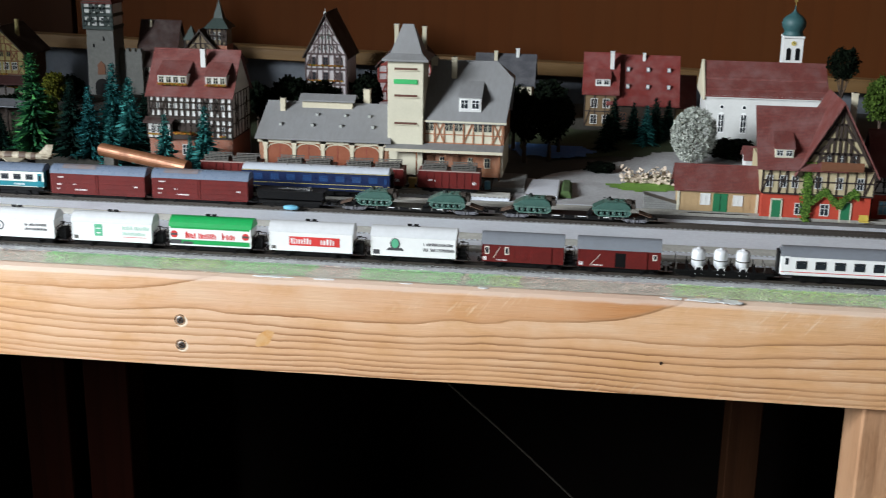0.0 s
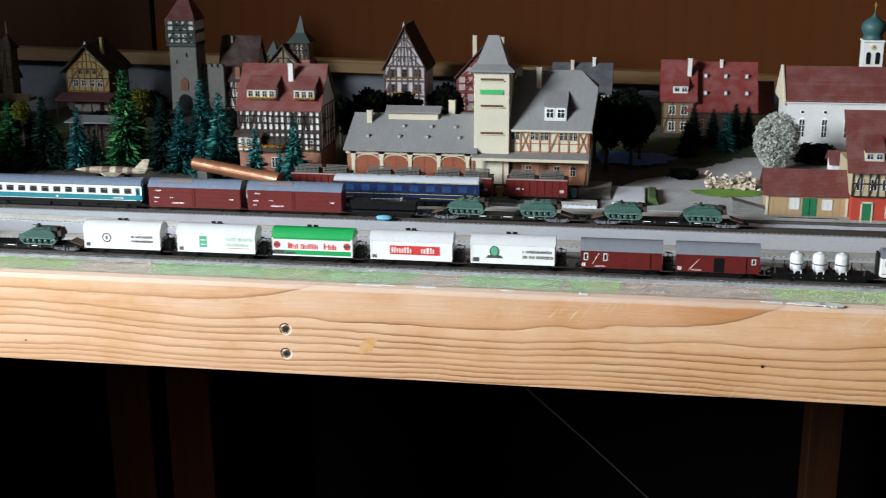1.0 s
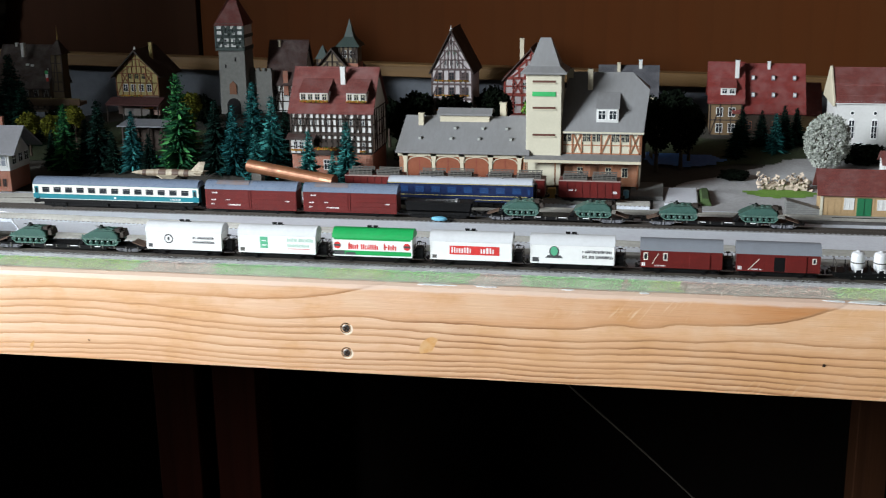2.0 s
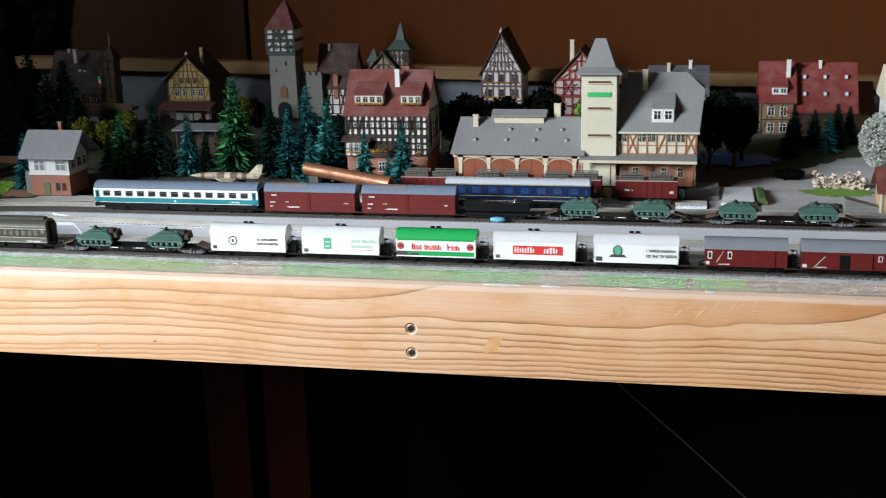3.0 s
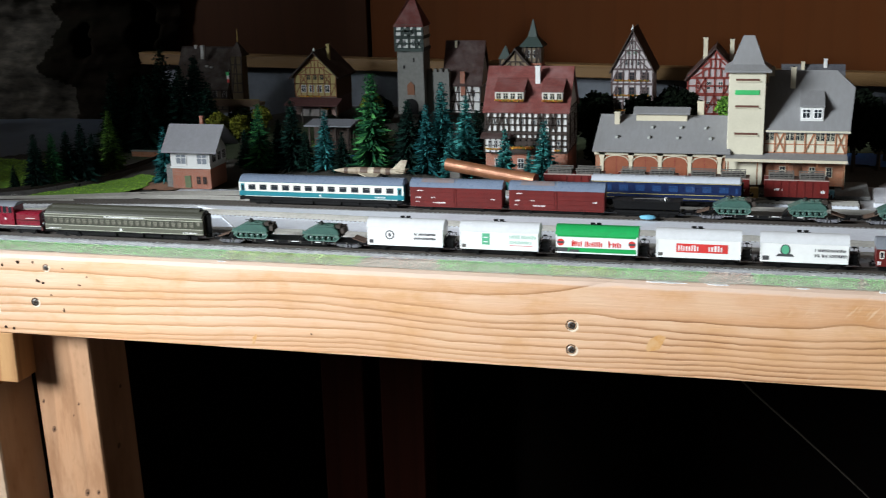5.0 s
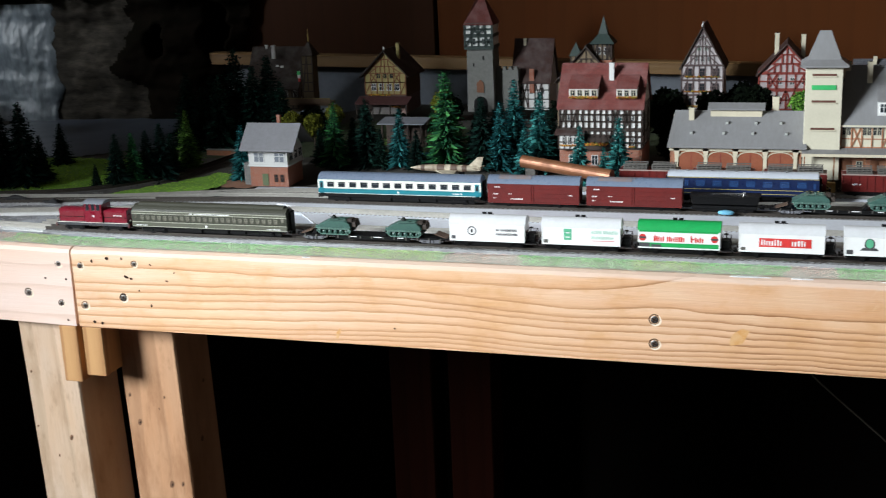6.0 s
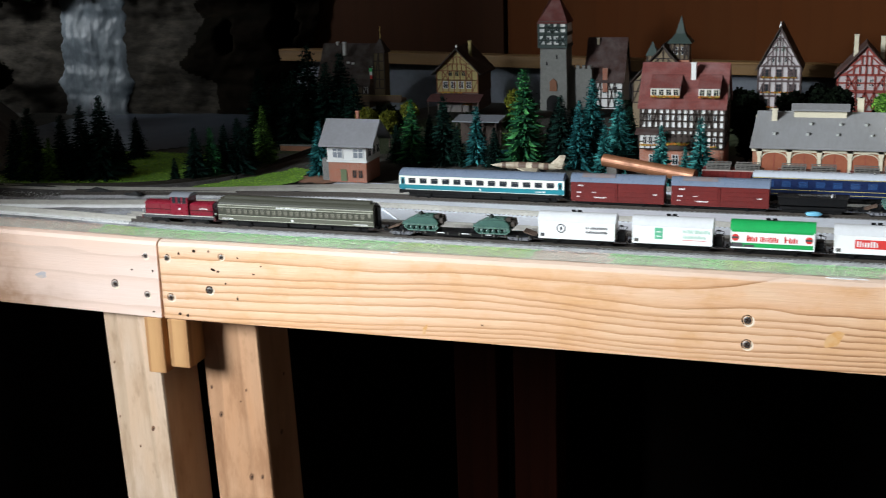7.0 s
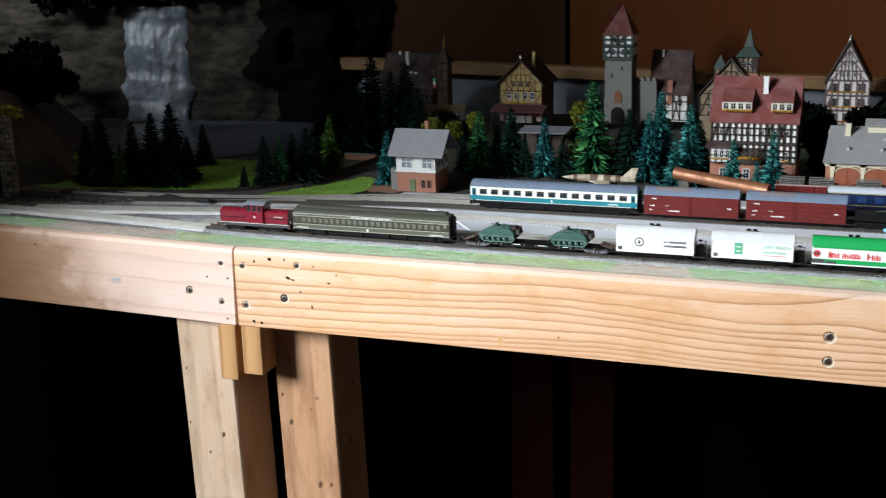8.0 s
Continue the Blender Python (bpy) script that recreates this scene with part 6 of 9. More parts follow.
# sliding-wall wagons of the second train
for xa in (-0.1375, -0.0415):
    g = van("sliding_wall_wagon", xa, REAR_Y, 89.0, "brown sliding-wall wagon with half blue-grey, half brown roof", BROWN_W, BLUE_ROOF, "sliding-wall wagons", 29.5, 22.6, 4.4, 18.4, False, False)
    fy = -9.2
    part("door_rib", Mesh().box(-0.5, 0.5, fy - 0.5, fy, 4.6, 22.4), OXIDE, g, "upright rib between the doors")
    for x0, x1 in ((-44, -1.5), (1.5, 44)):
        dd = part("sliding_door", Mesh().box(x0, x1, fy - 0.35, fy, 5.0, 22.0), BROWN_W, g, "brown sliding wall", bevel=0.15)
        for z in (9.2, 13.4, 17.6):
            part("bead", Mesh().box(x0 + 0.6, x1 - 0.6, fy - 0.6, fy - 0.3, z, z + 0.5), OXIDE, dd)
    part("roof_patch", Mesh().prism([(p[0], p[1] + 0.12) for p in arch(12, 26.8, 29.55, 8, -1)], "x", -34, -2), mat("brown roof patch", (0.20, 0.14, 0.12), 0.6, 0, (0.16, 0.19, 0.24), 300, 80, 0.6), g, "brown roof half")
    part("roof_rib", Mesh().prism([(p[0], p[1] + 0.2) for p in arch(18.6, 22.6, 29.5, 8)], "x", -0.6, 0.6), GREY_ROOF, g)
    for x0, z, w in ((-38, 18.8, 6), (-39, 12, 5), (-24, 12.5, 4), (-22, 7.4, 12), (34, 12, 4), (-39, 8, 3)):
        bars(g, "lettering", x0, x0 + w, z, z + 1.3, fy - 0.35, WHITE_INK, int(x0 * 7 + z))

# low black wagon
k = thing("open_wagon", 0.0415, REAR_Y, RAILZ, "low black open wagon with silver rods on top", "railway wagon")
part("body", Mesh().taper(-31, 31, -8.6, 8.6, 15.2, 7.4, 1.5, 1.0), DARK, k, "black tub body", bevel=0.4)
part("rim", Mesh().box(-31.5, 31.5, -9.0, -8.2, 14.2, 15.6).box(-31.5, 31.5, 8.2, 9.0, 14.2, 15.6).box(-31.5, -30.6, -9, 9, 14.2, 15.6).box(30.6, 31.5, -9, 9, 14.2, 15.6), DARK, k, "black rim")
part("rod", Mesh().stick((-12, -5, 16.6), (17, -3, 17.2), 0.7).stick((-8, -2, 16.2), (20, -5, 16.2), 0.6).cyl((17, -4, 15.6), 1.5, 3.0, "z", 8), CHROME, k, "loose silver rods")
underframe(k, 29)
for dx in (-18, 18):
    wheelset(k, dx)
couplers(k, 31)
s = Mesh().turned([(2, 0), (6.6, 0.6), (7.4, 2.4), (6.0, 3.4), (2.5, 4.0)], 16)
s.v = [(a * 1.0, c * 0.45, z) for a, c, z in s.v]
solo("blue_tray", s, SKYBLUE, 0.043, REAR_Y - 0.0112, 0.9563, "small light blue plastic tray lying beside the track", "tray")


def open_wagon(x, label, bundles=(-14, 14)):
    t = thing("open_wagon", x, OPEN_Y, RAILZ, label, "railway wagon", "brown open wagons in the siding")
    part("body", Mesh().box(-29.5, 29.5, -8.8, 8.8, 4.6, 21.5), OXIDE, t, bevel=0.3)
    for i in range(9):
        part("side_stake", shared("stake", lambda: Mesh().box(-0.4, 0.4, -0.5, 0, 0, 16.5).data("side_stake", [BROWN_W])), None, t, loc=(-28.8 + i * 7.2, -8.8, 4.8))
    part("rim", Mesh().box(-29.6, 29.6, -9.4, -8.7, 20.7, 21.7).box(-29.6, 29.6, 8.7, 9.4, 20.7, 21.7), mat("dusty rim", (0.34, 0.25, 0.22), 0.7), t, "dusty pale upper rim")
    underframe(t, 28)
    for dx in (-17, 17):
        wheelset(t, dx)
    couplers(t, 29.5)
    bars(t, "lettering", -20, -12, 11, 13, -8.9, WHITE_INK, int(x * 1000))
    bars(t, "lettering", 20, 26, 9, 12, -8.9, WHITE_INK, int(x * 1000) + 1)
    for bxx in bundles:
        rack = part("load_rack", Mesh().box(bxx - 11.5, bxx + 11.5, -7.2, 7.2, 21.4, 22.4), LOAD, t, "grey slatted load rack")
        for yy in (-6.9, 6.9):
            for e in range(6):
                xx = bxx - 11 + e * 4.4
                part("rack_post", shared("rack post", lambda: Mesh().box(-0.35, 0.35, -0.4, 0.4, 0, 5.0).data("rack_post", [LOAD])), None, rack, loc=(xx, yy, 22.2))
            for zz in (23.4, 25.1, 26.8):
                part("rack_slat", shared("rack slat", lambda: Mesh().box(-11.8, 11.8, -0.55, 0.15, -0.45, 0.45).data("rack_slat", [LOAD])), None, rack, loc=(bxx, yy, zz))
        part("rod_load", Mesh().prism([(6.2, 22.3), (-6.2, 22.3)] + [(-6.2 + i, 23.9 + 0.9 * (i % 2)) for i in range(13)], "x", bxx - 10.5, bxx + 10.5), DARK, rack, "dark rods in the rack")
    return t


for xa in (-0.0375, 0.0345, 0.1020, 0.1745):
    open_wagon(xa, "brown open goods wagon loaded with grey slatted racks")
solo("blue_barrel", Mesh().turned([(2.4, 0), (2.8, 1), (2.8, 7), (2.4, 8)], 12), SKYBLUE, 0.2085, 0.297, 0.9545, "small light blue drum beside the open wagons", "drum")
solo("crate", Mesh().box(-4, 4, -3, 3, 0, 10), mat("ochre crate", (0.45, 0.33, 0.10), 0.8), 0.136, OPEN_Y + 0.018, 0.9545, "ochre crate by the station wall", "crate", bevel=0.5)

# ---- buildings (local millimetres: x along the front, front face at y = 0 facing the tracks, z from the ground) ----


def lattice(xs, zs, y0, y1):
    """A one-piece window frame: every odd cell between the cuts is open."""
    m, ids = Mesh(), {}

    def at(i, j, y):
        if (i, j, y) not in ids:
            ids[i, j, y] = len(m.v)
            m.v.append((xs[i], y, zs[j]))
        return ids[i, j, y]

    def solid(i, j):
        return 0 <= i < len(xs) - 1 and 0 <= j < len(zs) - 1 and not (i % 2 and j % 2)
    for i in range(len(xs) - 1):
        for j in range(len(zs) - 1):
            if not solid(i, j):
                continue
            for y in (y0, y1):
                m.f.append((at(i, j, y), at(i + 1, j, y), at(i + 1, j + 1, y), at(i, j + 1, y)))
            for di, dj, p, q in ((-1, 0, (i, j), (i, j + 1)), (1, 0, (i + 1, j), (i + 1, j + 1)), (0, -1, (i, j), (i + 1, j)), (0, 1, (i, j + 1), (i + 1, j + 1))):
                if not solid(i + di, j + dj):
                    m.f.append((at(*p, y0), at(*q, y0), at(*q, y1), at(*p, y1)))
    m.m = [0] * len(m.f)
    return m


def casement_mesh(w, h, frame_m, bars_n=1):
    a, c = w / 2, max(0.32, w * 0.085)
    xs = [-a, -a + c]
    for i in range(bars_n):
        x = -a + w * (i + 1) / (bars_n + 1)
        xs += [x - c * 0.35, x + c * 0.35]
    return lattice(xs + [a - c, a], [0, c, h * 0.6, h * 0.6 + c * 0.6, h - c, h], -0.45, 0.05).data("window", [frame_m])


def casement(t, x, z, w=4.0, h=6.0, y=0.0, frame_m=None, pane_m=None, side="front", mull=1):
    fm, pm = frame_m or WHITE_P, pane_m or GLASS
    o = part("window", shared(("win", w, h, fm.name, mull), lambda: casement_mesh(w, h, fm, mull)), None, t, loc=(x, y, z) if side == "front" else (y, x, z))
    p = part("pane", shared(("pane", w, h, pm.name), lambda: Mesh().box(-w / 2 + 0.2, w / 2 - 0.2, -0.16, 0.04, 0.2, h - 0.2).data("pane", [pm])), None, o)
    if side == "right":
        o.rotation_euler = (0, 0, radians(90))
    return o


def walls(t, w, d, h, r, axis, material, y0=0.0, x0=0.0, label=""):
    """Four walls with gables: ridge along axis, eaves at h, ridge at r."""
    if axis == "x":
        s = Mesh().prism([(y0, 0), (y0 + d, 0), (y0 + d, h), (y0 + d / 2, r), (y0, h)], "x", x0 - w / 2, x0 + w / 2)
    else:
        s = Mesh().prism([(x0 - w / 2, 0), (x0 + w / 2, 0), (x0 + w / 2, h), (x0, r), (x0 - w / 2, h)], "y", y0, y0 + d)
    return part("wall", s, material, t, label)


def roof(t, w, d, h, r, axis, material, over=2.0, thick=1.1, y0=0.0, x0=0.0, hip=0.0, label=""):
    """Two tiled slopes with thickness and overhang, and a ridge cap; hip draws the ridge in at both ends."""
    half = (d if axis == "x" else w) / 2
    k = (r - h) / half
    n = math.hypot(1, k)
    e = half + over
    lo, top = r - k * e, r + thick * n
    for s in (-1, 1):
        if axis == "x":
            cy = y0 + d / 2
            a0, a1 = x0 - w / 2 - over, x0 + w / 2 + over
            pts = lambda a, hh: [(a, cy + s * e, lo), (a + hh, cy, r), (a + hh, cy, top), (a, cy + s * e, lo + thick * n)]
        else:
            a0, a1 = y0 - over, y0 + d + over
            pts = lambda a, hh: [(x0 + s * e, a, lo), (x0, a + hh, r), (x0, a + hh, top), (x0 + s * e, a, lo + thick * n)]
        m = Mesh().add(pts(a0, hip) + pts(a1, -hip), [(0, 1, 2, 3), (7, 6, 5, 4), (0, 4, 5, 1), (1, 5, 6, 2), (2, 6, 7, 3), (3, 7, 4, 0)])
        part("roof_slope", m, material, t, label)
    if hip:
        for a, s in ((a0, 1), (a1, -1)):
            if axis == "x":
                m = Mesh().add([(a, y0 + d / 2 - e, lo), (a, y0 + d / 2 + e, lo), (a + s * hip, y0 + d / 2, top - 0.1), (a, y0 + d / 2 - e, lo + thick * n), (a, y0 + d / 2 + e, lo + thick * n), (a + s * hip, y0 + d / 2, top)],
                               [(0, 1, 2), (3, 5, 4), (0, 3, 4, 1), (1, 4, 5, 2), (2, 5, 3, 0)])
                part("roof_hip", m, material, t)
    cap = Mesh()
    if axis == "x":
        cap.cyl((a0 + hip, y0 + d / 2, top - 0.2), 0.7, a1 - a0 - 2 * hip, "x", 8)
    else:
        cap.cyl((x0, a0 + hip, top - 0.2), 0.7, a1 - a0 - 2 * hip, "y", 8)
    part("ridge_cap", cap, material, t)


def chimney(t, x, y, z0, z1, w=3.0, material=None):
    c = part("chimney", Mesh().box(x - w / 2, x + w / 2, y - w / 2, y + w / 2, z0, z1 - 1).box(x - w / 2 - 0.4, x + w / 2 + 0.4, y - w / 2 - 0.4, y + w / 2 + 0.4, z1 - 1.4, z1), material or CEM, t, "plastered chimney", bevel=0.15)
    part("flue", Mesh().box(x - w / 4, x + w / 4, y - w / 4, y + w / 4, z1, z1 + 0.7), DARK, c)


def timber(t, x0, x1, z0, z1, cols, y=0.0, material=None, bw=0.55, rows=1, diag=(), side="front", name="timber_frame"):
    """Half-timbering as raised beams on one storey; diag lists the bays that carry a brace."""
    m = Mesh()

    def beam(a, b, c, d):
        if side == "front":
            m.stick((a, y - 0.15, b), (c, y - 0.15, d), bw)
        else:
            m.stick((y + 0.15, a, b), (y + 0.15, c, d), bw)
    for i in range(cols + 1):
        x = x0 + (x1 - x0) * i / cols
        beam(x, z0, x, z1)
    for j in range(rows + 1):
        z = z0 + (z1 - z0) * j / rows
        beam(x0, z, x1, z)
    bay = (x1 - x0) / cols
    for i in diag:
        a = x0 + bay * abs(i)
        if i >= 0:
            beam(a, z0, a + bay, z1)
        if i < 0 or i % 2:
            beam(a, z1, a + bay, z0)
    return part(name, m, material or BEAM, t, "raised half-timber beams")


def gable_timber(t, cx, w, h, r, y=0.0, material=None, bw=0.5, steps=3, x_braces=True):
    """Beams filling a front gable."""
    m = Mesh()
    for j in range(steps):
        z = h + (r - h) * j / steps
        half = w / 2 * (1 - j / steps)
        m.stick((cx - half, y - 0.15, z), (cx + half, y - 0.15, z), bw)
        z2 = h + (r - h) * (j + 1) / steps
        half2 = w / 2 * (1 - (j + 1) / steps)
        n = max(1, steps - j)
        for i in range(-n + 1, n):
            xx = cx + i * half2 / n if n else cx
            m.stick((xx, y - 0.15, z), (xx, y - 0.15, z2), bw)
        if x_braces:
            m.stick((cx - half * 0.8, y - 0.15, z), (cx - half2 * 0.4, y - 0.15, z2), bw * 0.9)
            m.stick((cx + half * 0.8, y - 0.15, z), (cx + half2 * 0.4, y - 0.15, z2), bw * 0.9)
    for s in (-1, 1):
        m.stick((cx + s * w / 2, y - 0.15, h), (cx, y - 0.15, r), bw * 1.2)
    return part("gable_frame", m, material or BEAM, t, "raised beams in the gable")


def shed_dormer(t, x, z, w, h, y_front, depth, roof_m, wall_m, nwin, frame_m=None, flowers=False, fall=5.0):
    """Dormer with its own sloping roof running back into the main one."""
    d = part("dormer", Mesh().box(x - w / 2, x + w / 2, y_front, y_front + depth, z, z + h), wall_m, t, "dormer")
    part("dormer_roof", Mesh().prism([(y_front - 1.6, z + h - 0.2), (y_front + depth + 2, z + h + fall), (y_front + depth + 2, z + h + fall + 0.9), (y_front - 1.6, z + h + 0.8)], "x", x - w / 2 - 1, x + w / 2 + 1), roof_m, d)
    for i in range(nwin):
        casement(t, x - w / 2 + w * (i + 0.5) / nwin, z + h * 0.18, w / nwin * 0.75, h * 0.68, y_front - 0.02, frame_m)
    if flowers:
        flower_box(t, x, z + 0.9, w, y_front)
        flower_box(t, x + 0.3, z + 0.2, w, y_front)


FLOWER = foliage("window flowers", (0.60, 0.12, 0.05), (0.10, 0.26, 0.05), (0.62, 0.5, 0.08))


def flower_box(t, x, z, w, y):
    r = random.Random(int(x * 31 + z * 17))
    m = Mesh()
    for i in range(int(w * 5)):
        c = (x + r.uniform(-w / 2, w / 2), y - r.uniform(0.3, 1.3), z + r.uniform(-0.4, 0.9))
        q = r.uniform(0.45, 0.85)
        m.add([(c[0] - q, c[1], c[2] - q), (c[0] + q, c[1], c[2] - q), (c[0], c[1] - q, c[2]), (c[0], c[1], c[2] + q)], [(0, 1, 2), (0, 2, 3), (1, 3, 2), (0, 3, 1)])
    return tagged(part("flower_box", m, FLOWER, t, "tiny red and yellow window flowers"), kind="stuff")


# -- station: goods shed, tower and main house --
t = thing("railway_station", 0.098, 0.310, 0.962, "grey-roofed railway station with cream tower and orange brick", "station building")
# goods shed, x -122..+10
g = part("goods_shed", Mesh().box(-120, 9, 2, 68, 0, 30), BRICK_O, t, "orange brick goods shed")
part("gable_wall", Mesh().prism([(2, 30), (68, 30), (35, 59)], "x", -120, 9), CEM, g)
for i in range(5):
    xx = -113.4 + i * 29.2
    part("pillar", Mesh().box(xx - 1.8, xx + 1.8, 0.4, 2.2, 0, 30).taper(xx - 3.4, xx + 3.4, 0.2, 2.2, 30, 22, 1.6, 0), CEM, g, "cream pillar", bevel=0.15)
for i in range(4):
    xx = -98.8 + i * 29.2
    arc = [(xx - 12, 0), (xx + 12, 0)] + [(xx + 12 * math.cos(a), 21 + 5.5 * math.sin(a)) for a in [k * math.pi / 12 for k in range(13)]]
    part("arched_door", Mesh().prism(arc, "y", 1.3, 2.1), mat("orange boards", (0.24, 0.066, 0.028), 0.8, 0, (0.16, 0.045, 0.02)), g, "arched orange-brown door")
    part("door_gap", Mesh().box(xx - 0.3, xx + 0.3, 1.1, 1.4, 0, 26), BEAM_R, g, "door joint")
    ring = Mesh()
    for k in range(12):
        a, b2 = k * math.pi / 12, (k + 1) * math.pi / 12
        ring.stick((xx + 12.3 * math.cos(a), 1.2, 21 + 5.9 * math.sin(a)), (xx + 12.3 * math.cos(b2), 1.2, 21 + 5.9 * math.sin(b2)), 0.6)
    part("arch_rim", ring, CEM, g, "cream arch rim")
part("lintel", Mesh().box(-121, 10, 0.2, 2.1, 27.5, 31), CEM, g, "cream lintel beam")
roof(t, 126.5, 70, 35, 61.5, "x", TILE_GREY, 5.0, 1.2, 0.5, -54.5, 4.0, "grey slate slope")
for k, (xx, yy) in enumerate(((-65, 21.5), (-36.4, 21.5), (-99.7, 10), (-67.5, 10), (-38.8, 10), (-6.5, 10), (-12, 21.5))):
    h = part("roof_hatch", Mesh().box(xx - 1.8, xx + 1.8, yy - 1.6, yy + 1.6, 34 + yy * 0.75, 38.5 + yy * 0.75), TILE_GREY, t, "small roof hatch", bevel=0.2)
    part("hatch_pane", Mesh().box(xx - 1.2, xx + 1.2, yy - 1.8, yy - 1.5, 35.6 + yy * 0.75, 38.0 + yy * 0.75), mat("grey-green hatch pane", (0.36, 0.38, 0.35), 0.4), h, "pale hatch pane")
part("ridge_vent", Mesh().box(-82, -31, 29, 45, 55, 66), CEM, t, "long cream ridge vent")
part("vent_roof", Mesh().prism([(26, 65), (37, 70), (48, 65), (48, 66.4), (37, 71.4), (26, 66.4)], "x", -85, -28), TILE_GREY, t, "grey vent roof")
chimney(t, -101, 27, 46, 67.5, 5.2)
chimney(t, -18, 42, 55, 77, 6.5, CEM)
# tower
w = part("tower", Mesh().box(10, 45, 0, 36, 0, 113), CREAM_P, t, "cream plastered hose tower", bevel=0.5)
part("tower_roof", Mesh().add([(5, -5, 112), (50, -5, 112), (50, 41, 112), (5, 41, 112), (5, -5, 114), (50, -5, 114), (50, 41, 114), (5, 41, 114), (12, 3, 119), (43, 3, 119), (43, 33, 119), (12, 33, 119), (22, 17, 145.5), (32.5, 17, 145.5), (32.5, 20, 145.5), (22, 20, 145.5)],
     [(0, 1, 5, 4), (1, 2, 6, 5), (2, 3, 7, 6), (3, 0, 4, 7), (3, 2, 1, 0), (4, 5, 9, 8), (5, 6, 10, 9), (6, 7, 11, 10), (7, 4, 8, 11), (8, 9, 13, 12), (9, 10, 14, 13), (10, 11, 15, 14), (11, 8, 12, 15), (12, 13, 14, 15)]), TILE_GREY, t, "flared grey tower roof")
for zz in (103, 77, 50):
    part("louvre", Mesh().box(16.5, 39, -0.4, 0.2, zz + 0.6, zz + 2.6), SHUT, w, "dark brown louvre slot")
    part("louvre_sill", Mesh().box(16, 39.6, -1.3, 0.2, zz - 0.4, zz + 0.5), CEM, w)
part("tower_sign", Mesh().box(16, 39, -0.8, 0.2, 90, 94.5), SIGN_G, w, "green sign strip")
part("string_course", Mesh().box(9.4, 45.6, -0.7, 0.2, 26, 28.5), CEM, w)
# main house
part("wall", Mesh().prism([(6, 0), (84, 0), (84, 57), (57.7, 90), (32.3, 90), (6, 57)], "x", 43, 123), CREAM_P, t, "cream upper wall")
part("brick_floor", Mesh().box(10, 121, 4.5, 80, 0, 29), BRICK_O, t, "orange brick ground floor")
part("canopy", Mesh().prism([(-12, 27.0), (6, 30.8), (6, 32.2), (-12, 28.4)], "x", 9, 124), TILE_GREY, t, "long grey canopy roof", bevel=0.15)
part("canopy_edge", Mesh().box(9, 124, -12.6, -11.8, 26.0, 28.8), CEM, t, "pale canopy edge")
for xx in (12, 40, 68, 96, 121):
    part("canopy_post", Mesh().box(xx - 0.7, xx + 0.7, -9, -7.6, 0, 27.5), BEAM_B, t, "brown canopy post")
for k, xx in enumerate((24, 52, 64, 78, 92, 108)):
    if k in (1, 3):
        part("door", Mesh().box(xx - 4, xx + 4, 3.9, 4.6, 0, 20), DOOR_B, t, "brown door")
    else:
        casement(t, xx, 9, 6, 10, 4.4, CREAM_P)
timber(t, 46, 122, 32.5, 55, 8, 5.8, BEAM_O, 0.8, 1, (1, 4, 7))
timber(t, 46, 122, 32.5, 41, 8, 5.8, BEAM_O, 0.6, 1, ())
part("eaves_board", Mesh().box(44, 126, 2.0, 3.4, 53.2, 55.0), CREAM_P, t, "pale eaves board")
for i in range(8):
    if i in (1, 4, 7):
        continue
    for s in (-2.2, 2.2):
        casement(t, 50.7 + i * 9.5 + s, 44.5, 3.8, 8.6, 5.6, CREAM_P)
for s in (-1, 1):
    low, mid, high = (45 + s * 42.5, 52.6), (45 + s * 11.9, 91.0), (45, 106)
    rim = [(40.5,) + low, (125.5,) + low, (130.0,) + mid, (113.0,) + high, (49.5,) + high]
    part("roof_slope", Mesh().add(rim + [(x, y, z + 2.2) for x, y, z in rim], [(4, 3, 2, 1, 0), (5, 6, 7, 8, 9)] + [(i, (i + 1) % 5, 5 + (i + 1) % 5, 5 + i) for i in range(5)]), TILE_GREY, t, "large grey slate slope")
rim = [(130, 33.1, 91.0), (130, 56.9, 91.0), (113, 45, 106)]
part("roof_hip", Mesh().add(rim + [(x, y, z + 2.2) for x, y, z in rim], [(2, 1, 0), (3, 4, 5), (0, 1, 4, 3), (1, 2, 5, 4), (2, 0, 3, 5)]), TILE_GREY, t, "clipped grey gable end")
part("ridge_cap", Mesh().cyl((49.5, 45, 108), 0.7, 63.5, "x", 8), TILE_GREY, t)
shed_dormer(t, 89.6, 63.5, 21.5, 14, 8.8, 24, TILE_GREY, WHITE_P, 2, WHITE, False, 14)
chimney(t, 71, 34, 92, 113, 5.0, CEM)
chimney(t, 50, 44, 96, 112, 6.5, CEM)
timber(t, 6, 84, 32.5, 55, 6, 123.0, BEAM_O, 0.7, 1, (1, 4), "right")

# -- half-timbered red-roofed house --
t = thing("half_timbered_house", -0.0955, 0.322, 0.962, "black and white half-timbered house with red tiled roof", "house", "town houses")
part("ground_floor", Mesh().box(-43.3, 43.3, 0.3, 62, 0, 25.6), BRICK, t, "pinkish brick ground floor")
walls(t, 86, 64, 70, 109, "x", WHITE_P, 1.0, 0, "white plaster wall")
part("pent_roof", Mesh().prism([(-9, 41), (2, 45), (2, 46.2), (-9, 42.2)], "x", -47, -16), TILE_BROWN, t, "small brown skirt roof")
part("bay", Mesh().box(-43, -19, -6, 1, 25.6, 42), WHITE_P, t, "white projecting bay")
timber(t, -43, -19, 26, 41, 4, -6, BEAM, 0.8, 2, ())
for xx in (-37, -31, -25):
    casement(t, xx, 31, 4.4, 8.0, -6.4)
